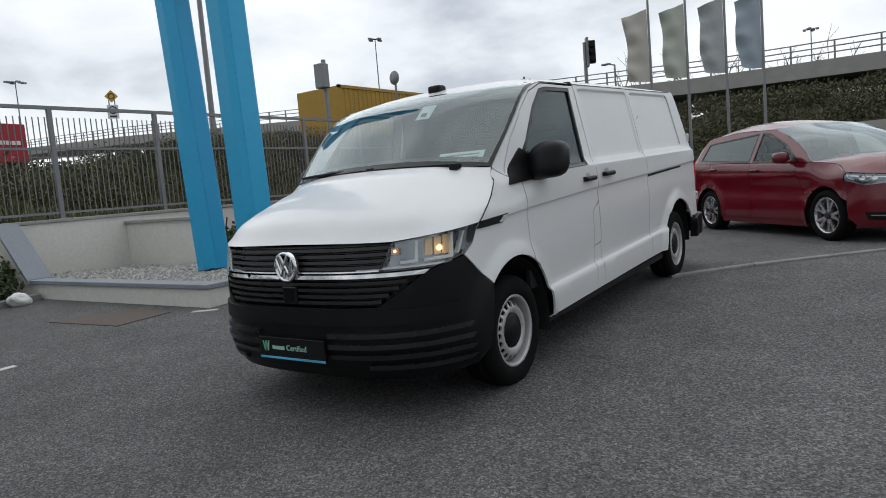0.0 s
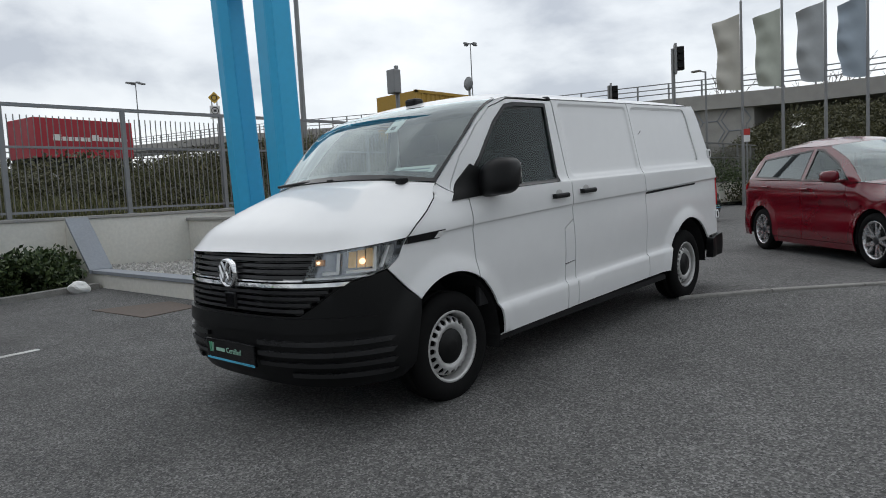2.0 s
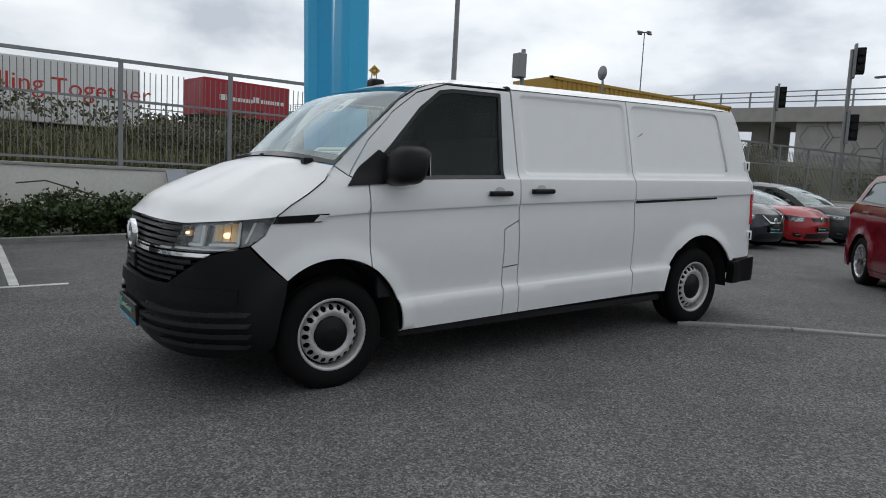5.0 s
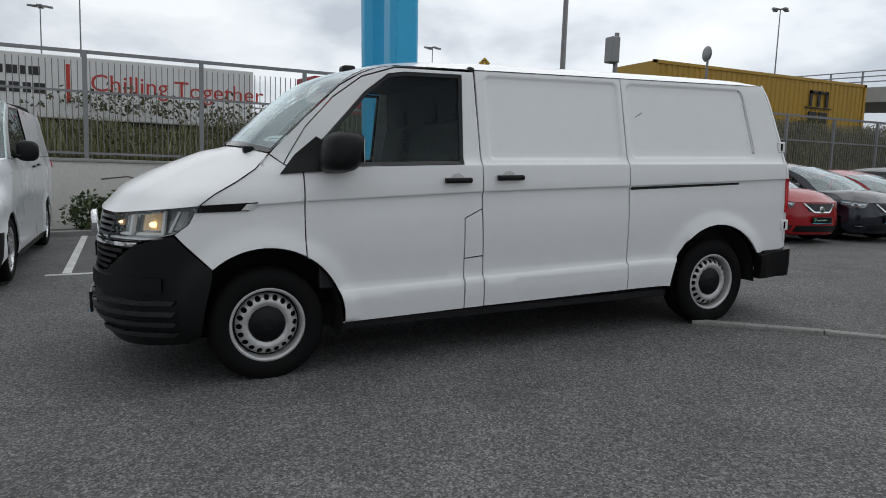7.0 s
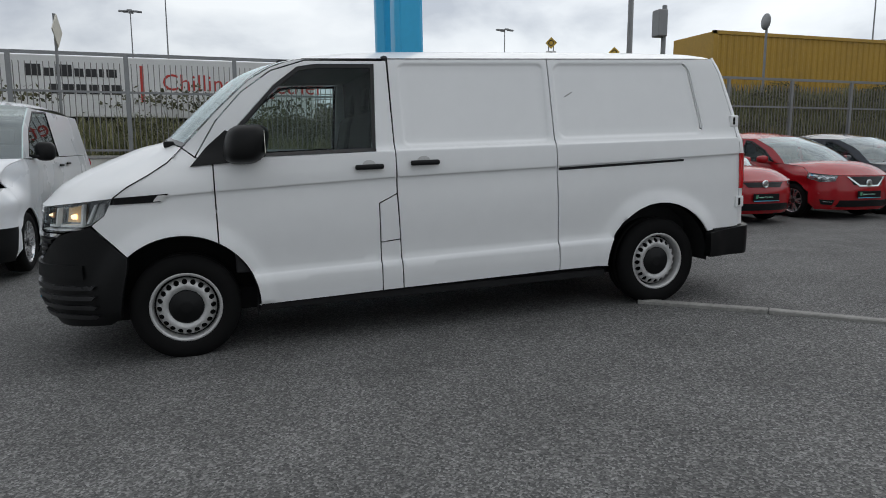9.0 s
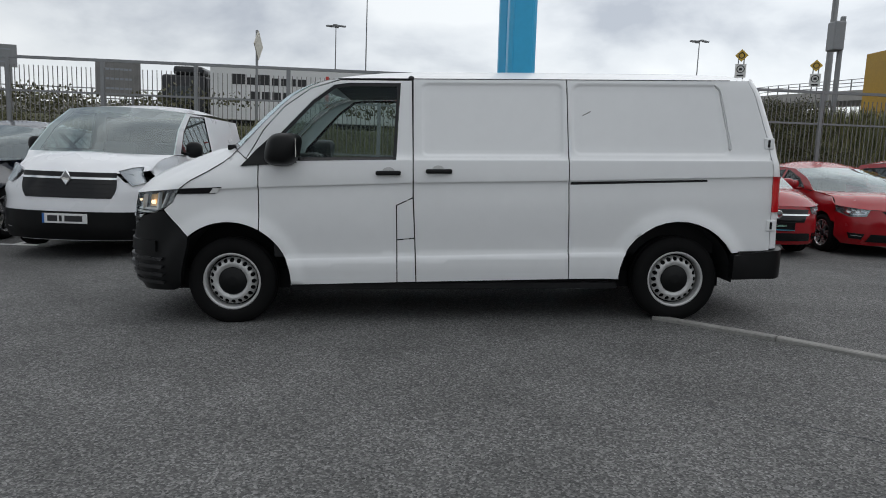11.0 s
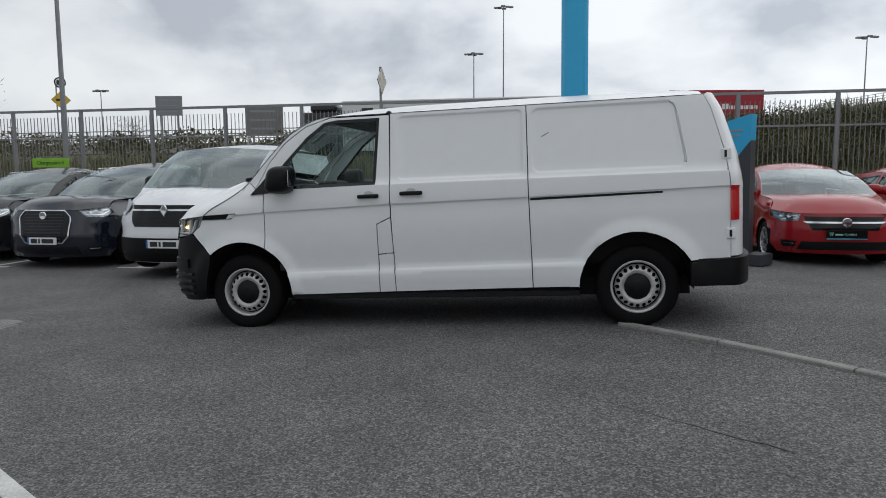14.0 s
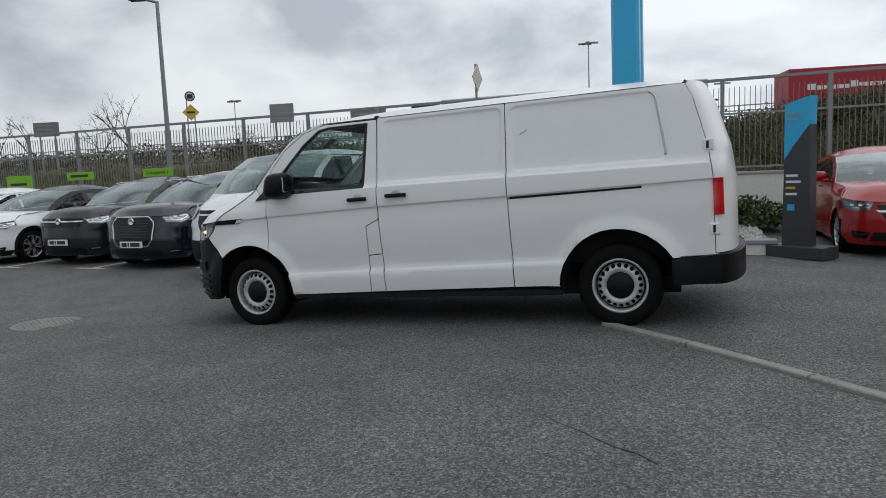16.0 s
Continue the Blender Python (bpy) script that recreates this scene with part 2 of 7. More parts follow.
def mesh_part(name, me, material, parent, label="", smooth=False):
    ob = new(name, me)
    if material is not None and not me.materials:
        me.materials.append(material)
    if smooth:
        me.polygons.foreach_set("use_smooth", [True] * len(me.polygons))
    if parent is not None:
        ob.parent = parent
    if label:
        tagged(ob, label)
    return ob


def part(name, bm, material, parent, label="", smooth=False):
    me = bpy.data.meshes.new(name)
    bm.to_mesh(me)
    bm.free()
    return mesh_part(name, me, material, parent, label, smooth)


def box(bm, x0, x1, y0, y1, z0, z1, bevel=0.0, m=None):
    r = bmesh.ops.create_cube(bm, size=1)
    vs = r["verts"]
    for v in vs:
        v.co = Vector(((x0 + x1) / 2 + v.co.x * (x1 - x0), (y0 + y1) / 2 + v.co.y * (y1 - y0), (z0 + z1) / 2 + v.co.z * (z1 - z0)))
    if bevel:
        es = {e for v in vs for e in v.link_edges}
        vs = bmesh.ops.bevel(bm, geom=list(es), offset=bevel, segments=2, affect="EDGES", profile=0.5)["verts"]
    if m is not None:
        for v in {v for v in vs}:
            v.co = m @ v.co
    return vs


def boxed(name, x0, x1, y0, y1, z0, z1, material, parent=None, bevel=0.0, label="", m=None):
    bm = bmesh.new()
    box(bm, x0, x1, y0, y1, z0, z1, bevel, m)
    return part(name, bm, material, parent, label)


def rod(bm, a, b, ra, rb=None, seg=10, caps=True):
    a, b = Vector(a), Vector(b)
    rb = ra if rb is None else rb
    r = bmesh.ops.create_cone(bm, cap_ends=caps, segments=seg, radius1=ra, radius2=rb, depth=(b - a).length)
    m = Matrix.Translation((a + b) / 2) @ (b - a).to_track_quat("Z", "Y").to_matrix().to_4x4()
    bmesh.ops.transform(bm, matrix=m, verts=r["verts"])


def tube(bm, pts, r, seg=8):
    for a, b in zip(pts, pts[1:]):
        rod(bm, a, b, r, seg=seg)


def lathe(name, profile, material, parent, seg=48, axis="y", label="", smooth=True):
    """A turned part: profile rows of (radius, offset along the axis)."""
    vs, fs = [], []
    for r, o in profile:
        for i in range(seg):
            a = 2 * math.pi * i / seg
            vs.append((r * math.cos(a), o, r * math.sin(a)) if axis == "y" else (r * math.cos(a), r * math.sin(a), o))
    for j in range(len(profile) - 1):
        for i in range(seg):
            k = (i + 1) % seg
            fs.append((j * seg + i, j * seg + k, (j + 1) * seg + k, (j + 1) * seg + i))
    me = bpy.data.meshes.new(name)
    me.from_pydata(vs, [], fs)
    return mesh_part(name, me, material, parent, label, smooth)


def shrink(poly, d):
    """A polygon with its edges moved inwards by d."""
    n = len(poly)
    area = sum(poly[i][0] * poly[(i + 1) % n][1] - poly[(i + 1) % n][0] * poly[i][1] for i in range(n))
    s = 1 if area > 0 else -1
    out = []
    for i in range(n):
        p, q, r = Vector(poly[i - 1]), Vector(poly[i]), Vector(poly[(i + 1) % n])
        a, b = (q - p), (r - q)
        if a.length < 1e-6 or b.length < 1e-6:
            out.append(tuple(q))
            continue
        na, nb = Vector((-a.y, a.x)).normalized() * s, Vector((-b.y, b.x)).normalized() * s
        k = na + nb
        k = k / max(k.length_squared / 2, 0.5)
        out.append(tuple(q + k * d))
    return out


def subdivide_loop(poly, step):
    out = []
    for i, p in enumerate(poly):
        q = poly[(i + 1) % len(poly)]
        k = max(1, int(math.ceil((Vector(q) - Vector(p)).length / step)))
        out += [(p[0] + (q[0] - p[0]) * j / k, p[1] + (q[1] - p[1]) * j / k) for j in range(k)]
    return out


def face_out(bm, ref):
    """Turn the faces so that they look away from ref."""
    bm.normal_update()
    ref = Vector(ref)
    for f in bm.faces:
        if f.normal.dot(f.calc_center_median() - ref) < 0:
            f.normal_flip()


def inside(p, poly):
    c, j = False, len(poly) - 1
    for i in range(len(poly)):
        a, b = poly[i], poly[j]
        if (a[1] > p[1]) != (b[1] > p[1]) and p[0] < (b[0] - a[0]) * (p[1] - a[1]) / (b[1] - a[1]) + a[0]:
            c = not c
        j = i
    return c


def text_part(name, words, size, material, parent, m, label="", narrow=1.0):
    """Raised lettering in the built-in font; it stands in the local x, z plane and looks to -y."""
    cu = bpy.data.curves.new(name, "FONT")
    cu.size, cu.extrude, cu.resolution_u = size, 0.002, 3
    tmp = bpy.data.objects.new("lettering", cu)

    def letters(body):
        cu.body = body
        me = bpy.data.meshes.new_from_object(tmp)
        return me, max(v.co.x for v in me.vertices)
    for k, ch in enumerate(words):
        me, own = letters(ch)
        ob = mesh_part(name, me, material, parent, label)
        ob.matrix_local = m @ pose(0, 0, 0, 90) @ Matrix.Diagonal((narrow, 1, 1, 1)) @ Matrix.Translation((letters(words[:k + 1])[1] - own, 0, 0))
    bpy.data.objects.remove(tmp)


def sheet(name, poly, surf, material, parent, holes=(), step=0.06, gap=0.0, rim=0.015, extra=(), label="", out=0.0, smooth=True, ref=(2.3, 0, 0.6)):
    """A panel: the flat outline poly, with holes, laid on the surface surf(u, v, out), with a turned-in rim."""
    poly = subdivide_loop(shrink(poly, gap) if gap else poly, step)
    loops = [poly] + [subdivide_loop(shrink(h, -gap) if gap else h, step) for h in holes]
    pts, edges, faces = [], [], []
    for lp in loops:
        k = len(pts)
        pts += [Vector(p) for p in lp]
        edges += [(k + i, k + (i + 1) % len(lp)) for i in range(len(lp))]
        faces.append(list(range(k, k + len(lp))))
    us, vs_ = [p[0] for p in poly], [p[1] for p in poly]
    u0, u1, v0, v1 = min(us), max(us), min(vs_), max(vs_)
    nu, nv = int((u1 - u0) / step) + 1, int((v1 - v0) / step) + 1
    pts += [Vector((u0 + (i + 0.5 + 0.25 * (j % 2)) * (u1 - u0) / nu, v0 + (j + 0.5) * (v1 - v0) / nv)) for i in range(nu) for j in range(nv)]
    fine = [Vector(p) for p in extra if u0 < p[0] < u1 and v0 < p[1] < v1]
    if fine:
        # no loose point next to a crease, or the shading breaks there
        near = {(int(p.x / 0.016), int(p.y / 0.016)) for p in fine}
        loop_n = sum(len(lp) for lp in loops)
        pts = pts[:loop_n] + [p for p in pts[loop_n:] if not any((int(p.x / 0.016) + a, int(p.y / 0.016) + b) in near for a in (-1, 0, 1) for b in (-1, 0, 1))]
    pts += fine
    v2, e2, f2, _, _, _ = delaunay_2d_cdt(pts, edges, [], 2, 1e-5)
    if len(loops) > 1:
        f2 = [f for f in f2 if not any(inside(sum((v2[k] for k in f), Vector((0, 0))) / len(f), lp) for lp in loops[1:])]
    verts = [surf(p.x, p.y, out) for p in v2]
    used = {}
    for f in f2:
        for i in range(len(f)):
            a, b = f[i], f[(i + 1) % len(f)]
            used[(a, b)] = True
    border = [(a, b) for a, b in used if (b, a) not in used]
    faces = [tuple(f) for f in f2]
    if rim:
        dup = {}
        for a, b in border:
            for k in (a, b):
                if k not in dup:
                    dup[k] = (len(verts), len(verts) + 1)
                    verts += [verts[k], surf(v2[k].x, v2[k].y, out - rim)]
        faces += [(dup[b][0], dup[a][0], dup[a][1], dup[b][1]) for a, b in border]
    me = bpy.data.meshes.new(name)
    me.from_pydata([tuple(v) for v in verts], [], faces)
    bm = bmesh.new()
    bm.from_mesh(me)
    loose = [v for v in bm.verts if not v.link_faces]
    bmesh.ops.delete(bm, geom=loose, context="VERTS")
    face_out(bm, ref)
    bm.to_mesh(me)
    bm.free()
    return mesh_part(name, me, material, parent, label, smooth)


def coons(name, bottom, top, left, right, material, parent, nu=20, nv=14, bulge=0.0, label="", push=(0, 0, 0), thick=0.0, dent=None):
    """A patch between four edge curves; each is a function of 0..1. bottom and top run from left to right."""
    c00, c10, c01, c11 = bottom(0), bottom(1), top(0), top(1)
    vs = []
    for j in range(nv + 1):
        v = j / nv
        for i in range(nu + 1):
            u = i / nu
            p = bottom(u) * (1 - v) + top(u) * v + left(v) * (1 - u) + right(v) * u
            p = p - (c00 * (1 - u) * (1 - v) + c10 * u * (1 - v) + c01 * (1 - u) * v + c11 * u * v)
            p = p + Vector(push) + Vector((0, 0, bulge * 16 * u * (1 - u) * v * (1 - v)))
            if dent:
                p = p + dent(u, v)
            vs.append(p)
    fs = [(j * (nu + 1) + i, j * (nu + 1) + i + 1, (j + 1) * (nu + 1) + i + 1, (j + 1) * (nu + 1) + i) for j in range(nv) for i in range(nu)]
    me = bpy.data.meshes.new(name)
    me.from_pydata([tuple(p) for p in vs], [], fs)
    bm = bmesh.new()
    bm.from_mesh(me)
    face_out(bm, (2.3, 0, 0.6))
    bm.to_mesh(me)
    bm.free()
    return mesh_part(name, me, material, parent, label, True)


def interp(x, rows):
    if x <= rows[0][0]:
        return rows[0][1]
    for (a, p), (b, q) in zip(rows, rows[1:]):
        if x <= b:
            return p + (q - p) * (x - a) / (b - a)
    return rows[-1][1]


def curve3(points):
    """A smooth curve through points, as a function of 0..1."""
    pts = [Vector(p) for p in points]

    def f(t):
        k = min(int(t * (len(pts) - 1)), len(pts) - 2)
        s = t * (len(pts) - 1) - k
        p1, p2 = pts[k], pts[k + 1]
        p0, p3 = pts[k - 1] if k else p1 * 2 - p2, pts[k + 2] if k + 2 < len(pts) else p2 * 2 - p1
        return 0.5 * (2 * p1 + (p2 - p0) * s + (2 * p0 - 5 * p1 + 4 * p2 - p3) * s * s + (3 * p1 - p0 - 3 * p2 + p3) * s ** 3)
    return f


def smooth01(t):
    t = min(max(t, 0.0), 1.0)
    return t * t * (3 - 2 * t)

# ---- vehicles: local x runs from the front bumper to the back, y across, z up from the ground ----
class Skirt:
    """The upright skin of a vehicle: u runs from the middle of the nose round the corner and along the side (negative: other side)."""

    def __init__(self, L, W, xc, n, m, xr, n2, m2, inset, lean_f, lean_r, lean_from):
        self.L, self.W, self.xc, self.n, self.m, self.xr, self.n2, self.m2 = L, W, xc, n, m, xr, n2, m2
        self.inset, self.lean_f, self.lean_r, self.lean_from = inset, lean_f, lean_r, lean_from
        self.qc = W + 0.35 * xc
        self.qe = self.qc + xr - xc
        self.qend = self.qe + W + 0.3 * (L - xr)

    def ux(self, x):
        if x >= self.xc:
            return self.qc + x - self.xc
        return self.qc * math.acos(max(1 - x / self.xc, 0) ** (self.m / 2)) / (math.pi / 2)

    def uy(self, y):
        s = 1 if y >= 0 else -1
        return s * self.qc * math.asin(min(abs(y) / self.W, 1) ** (self.n / 2)) / (math.pi / 2)

    def at(self, u, z, out=0.0):
        s = -1 if u >= 0 else 1
        u = abs(u)
        if u < self.qc:
            th = u / self.qc * math.pi / 2
            c, k = max(math.cos(th), 0), math.sin(th)
            x, y, nx, ny = self.xc * (1 - c ** (2 / self.m)), self.W * k ** (2 / self.n), -c, k
        elif u <= self.qe:
            x, y, nx, ny = self.xc + u - self.qc, self.W, 0, 1
        else:
            th = min((u - self.qe) / (self.qend - self.qe), 1) * math.pi / 2
            c, k = max(math.cos(th), 0), math.sin(th)
            x, y, nx, ny = self.xr + (self.L - self.xr) * (1 - max(1 - k, 0) ** 1.0 if self.m2 == 1 else k ** (2 / self.m2)), self.W * c ** (2 / self.n2), k, c
        i = self.inset(x, z)
        y = y * (1 - i / self.W) + ny * out
        x0 = x
        x = x + nx * out
        x += self.lean_f(z) * max(1 - x0 / self.xc, 0) if x0 < self.xc else 0
        x += self.lean_r(z) * smooth01((x0 - self.lean_from) / max(self.L - self.lean_from, 0.01))
        return Vector((x, s * y, z))

    def side(self, s):
        """The surface in (x, z) for the left (-1) or right (1) flank."""
        return lambda x, z, out=0.0: self.at(self.ux(x) * -s, z, out)

    def front(self):
        return lambda u, z, out=0.0: self.at(u, z, out)


def arc(cx, cz, r, a0, a1, n=14):
    return [(cx + r * math.cos(radians(a0 + (a1 - a0) * i / n)), cz + r * math.sin(radians(a0 + (a1 - a0) * i / n))) for i in range(n + 1)]


def circle2(cx, cz, r, n=20):
    return [(cx + r * math.cos(2 * math.pi * i / n), cz + r * math.sin(2 * math.pi * i / n)) for i in range(n)]


def tyre_profile(r, w, rim):
    return [(rim, -w * 0.44), (rim + 0.012, -w * 0.5), (rim + (r - rim) * 0.5, -w * 0.54), (r - 0.035, -w * 0.5), (r - 0.012, -w * 0.44), (r - 0.002, -w * 0.34),
            (r - 0.002, -w * 0.2), (r - 0.012, -w * 0.19), (r - 0.012, -w * 0.16), (r, -w * 0.15), (r, w * 0.15), (r - 0.012, w * 0.16), (r - 0.012, w * 0.19),
            (r - 0.002, w * 0.2), (r - 0.012, w * 0.44), (r - 0.035, w * 0.5), (rim, w * 0.44)]


def steel_wheel(parent, at, side, r=0.333, rim=0.213, w=0.215):
    """A pressed steel wheel with a ring of vent holes and a black centre cap; its face looks to -y before turning."""
    hub = new("wheel")
    hub.parent = parent
    hub.matrix_local = pose(*at, 0, 0, 0 if side < 0 else 180)
    lathe("tyre", tyre_profile(r, w, rim), TYRE, hub)
    lathe("rim", [(rim + 0.006, -w * 0.45), (rim + 0.002, -w * 0.47), (rim - 0.012, -w * 0.46), (rim - 0.016, -w * 0.40), (rim - 0.02, -w * 0.2), (rim - 0.022, w * 0.4)], STEEL, hub)

    def dish(u, v, out=0.0):
        d = math.hypot(u, v)
        o = interp(d, [(0.0, 0.30), (0.085, 0.30), (0.105, 0.33), (0.118, 0.43), (0.132, 0.44), (0.15, 0.40), (0.168, 0.34), (0.182, 0.22), (0.3, 0.18)])
        return Vector((u, -w * o - out, v))
    holes = [circle2(0.159 * math.cos(a), 0.159 * math.sin(a), 0.0168, 12) for a in (2 * math.pi * i / 20 for i in range(20))]
    sheet("disc", circle2(0, 0, 0.18, 48), dish, STEEL, hub, holes, step=0.022, rim=0.012, ref=(0, 0.5, 0))
    lathe("backing", [(0.196, -w * 0.12), (0.0, -w * 0.12)], LINER, hub, 24)
    lathe("centre_cap", [(0.107, -w * 0.33), (0.104, -w * 0.38), (0.092, -w * 0.42), (0.05, -w * 0.425), (0.045, -w * 0.44), (0.03, -w * 0.445), (0.0, -w * 0.445)], BLACKP, hub, 32, label="black plastic centre cap")
    return hub


def alloy_wheel(parent, at, side, r, rim, w, spokes=5, two_tone=True, split=True):
    hub = new("wheel")
    hub.parent = parent
    hub.matrix_local = pose(*at, 0, 0, 0 if side < 0 else 180)
    lathe("tyre", tyre_profile(r, w, rim), TYRE, hub, 40)
    lathe("rim", [(rim + 0.006, -w * 0.45), (rim, -w * 0.47), (rim - 0.012, -w * 0.44), (rim - 0.02, -w * 0.3), (rim - 0.03, w * 0.3)], ALLOY, hub, 40)
    lathe("backing", [(rim - 0.015, -w * 0.05), (0.0, -w * 0.05)], LINER, hub, 24)
    bm = bmesh.new()
    for i in range(spokes):
        for d in ((-9, 9) if split else (0,)):
            a, b = 2 * math.pi * i / spokes + radians(d * 0.4), 2 * math.pi * i / spokes + radians(d * 1.5)
            wd0, wd1 = 0.022, 0.016
            p, q = Vector((math.cos(a), 0, math.sin(a))), Vector((math.cos(b), 0, math.sin(b)))
            tp, tq = Vector((-p.z, 0, p.x)), Vector((-q.z, 0, q.x))
            pts = [p * 0.04 - tp * wd0, p * 0.04 + tp * wd0, q * (rim - 0.008) + tq * wd1, q * (rim - 0.008) - tq * wd1]
            lo = [bm.verts.new(v + Vector((0, -w * 0.25, 0))) for v in pts]
            hi = [bm.verts.new(v * 0.99 + Vector((0, -w * (0.36 if k < 2 else 0.43), 0))) for k, v in enumerate(pts)]
            bm.faces.new(hi)
            for k in range(4):
                bm.faces.new((lo[k], lo[(k + 1) % 4], hi[(k + 1) % 4], hi[k]))
    part("spokes", bm, ALLOY if two_tone else ALLOYD, hub)
    lathe("centre_cap", [(0.05, -w * 0.3), (0.048, -w * 0.4), (0.03, -w * 0.42), (0.0, -w * 0.42)], ALLOYD, hub, 20)
    return hub


def mirror_sym(fn):
    for s in (-1, 1):
        fn(s)


def seat(parent, x, y, z, name="seat"):
    bm = bmesh.new()
    box(bm, x, x + 0.5, y - 0.24, y + 0.24, z, z + 0.18, 0.05)
    box(bm, -0.07, 0.09, -0.24, 0.24, 0, 0.62, 0.05, pose(x + 0.5, y, z + 0.12, 0, 12))
    box(bm, -0.05, 0.06, -0.13, 0.13, 0.63, 0.83, 0.04, pose(x + 0.5, y, z + 0.12, 0, 12))
    return part(name, bm, SEATM, parent, smooth=False)


def plate_bars(parent, surf_x, yc, z, w, h, base, marks, name="number_plate"):
    """A plate on the nose with plain bars in place of writing."""
    pl = boxed(name, surf_x - 0.018, surf_x, yc - w / 2, yc + w / 2, z, z + h, base, parent, 0.003)
    for a, b, c, d, m_ in marks:
        boxed("bar", surf_x - 0.021, surf_x - 0.0185, yc + w * (a - 0.5), yc + w * (b - 0.5), z + h * c, z + h * d, m_, pl)
    return pl


def dealer_plate(parent, x, z, w=0.52, h=0.125):
    # y grows to the right of a viewer who faces the nose from ahead being mirrored: marks run from +y to -y
    marks = [(0.60, 0.79, 0.44, 0.60, PALETXT), (0.0, 1.0, 0.0, 0.1, CYANTXT), (0.03, 0.4, 0.025, 0.075, PALETXT)]
    pl = plate_bars(parent, x, 0, z, w, h, GLOSSBLK, marks, "dealer_plate")
    # a zigzag mark of four strokes
    for a, b in ((0.0, 0.25), (0.5, 0.25), (0.5, 0.75), (1.0, 0.75)):
        bm = bmesh.new()
        ya, yb_ = w * (0.43 - 0.09 * a), w * (0.43 - 0.09 * b)
        rod(bm, (x - 0.02, ya, z + h * 0.82), (x - 0.02, yb_, z + h * 0.36), 0.005, seg=5)
        part("stroke", bm, GREENTXT if a < 0.6 else PALETXT, pl)
    text_part("letter", "Certified", h * 0.36, PALETXT, pl, pose(x - 0.0195, w * 0.07, z + h * 0.43, 0, 0, -90), narrow=1.0)
    return pl


def licence_plate(parent, x, z, w=0.52, h=0.115):
    marks = [(0.95, 1.0, 0.0, 1.0, SIGNBLU), (0.66, 0.88, 0.2, 0.8, DARKSIGN), (0.56, 0.62, 0.2, 0.8, DARKSIGN), (0.1, 0.5, 0.2, 0.8, DARKSIGN)]
    return plate_bars(parent, x, 0, z, w, h, WHITESIGN, marks)

# ---- the white panel van ----
VX0 = [(0.558, 1.002), (1.147, 1.032), (2.28, 1.066), (3.454, 1.082), (4.955, 1.115)]
VLOW = [(1.3, 0.488), (3.9, 0.535)]
ARCH_F, ARCH_R, ARCH = (0.9, 0.318), (4.295, 0.32), 0.452


def rrect(x, z, x0, x1, z0, z1, r):
    """Distance inside (+) or outside (-) a rounded rectangle."""
    dx, dz = abs(x - (x0 + x1) / 2) - (x1 - x0) / 2 + r, abs(z - (z0 + z1) / 2) - (z1 - z0) / 2 + r
    return r - math.hypot(max(dx, 0), max(dz, 0)) - min(max(dx, dz), 0)


def van_inset(x, z):
    i = interp(z, [(0.2, 0.03), (0.3, 0.018), (0.42, 0.004), (0.8, 0.008), (1.0, 0.004), (1.1, 0.0), (1.2, 0.006), (1.233, 0.010), (1.243, 0.026), (1.28, 0.044), (1.8, 0.142), (1.87, 0.165), (1.95, 0.25)])
    d = z - interp(x, VX0)
    if d < 0:
        i += 0.011 * smooth01(-d / 0.010) * (1 - smooth01(-d / 0.22))
    d = z - interp(x, VLOW)
    if 1.2 < x < 4.0:
        i += 0.022 * smooth01((d + 0.012) / 0.02) * (1 - smooth01(d / 0.3))
    for c in (ARCH_F, ARCH_R):
        r = math.hypot(x - c[0], z - c[1])
        if r < ARCH + 0.13 and z > 0.3:
            i -= 0.028 * (1 - smooth01((r - ARCH) / 0.12))
    if x < 1.3 and z > 1.0:
        i += 0.10 * smooth01((z - 1.02) / 0.3) * smooth01((1.35 - x) / 0.5)
    # pressed upper panels of the cargo side
    e = max(rrect(x, z, 2.34, 3.41, 1.258, 1.812, 0.05), rrect(x, z, 3.475, 4.70 - 0.05 * (z - 1.3), 1.27, 1.812, 0.07))
    i += 0.013 * smooth01((e + 0.004) / 0.03)
    return i


van_skirt = Skirt(5.18, 0.952, 0.62, 3.0, 2.2, 4.98, 2.4, 2.2, van_inset,
                  lambda z: interp(z, [(0.22, 0.07), (0.3, 0.02), (0.42, -0.015), (0.52, -0.01), (0.64, 0.0), (0.8, 0.01), (0.98, 0.05), (1.1, 0.16)]),
                  lambda z: interp(z, [(0.3, 0.03), (0.6, 0.03), (1.12, 0.03), (1.36, 0.0), (1.73, -0.11), (1.88, -0.19), (1.97, -0.30)]), 4.3)


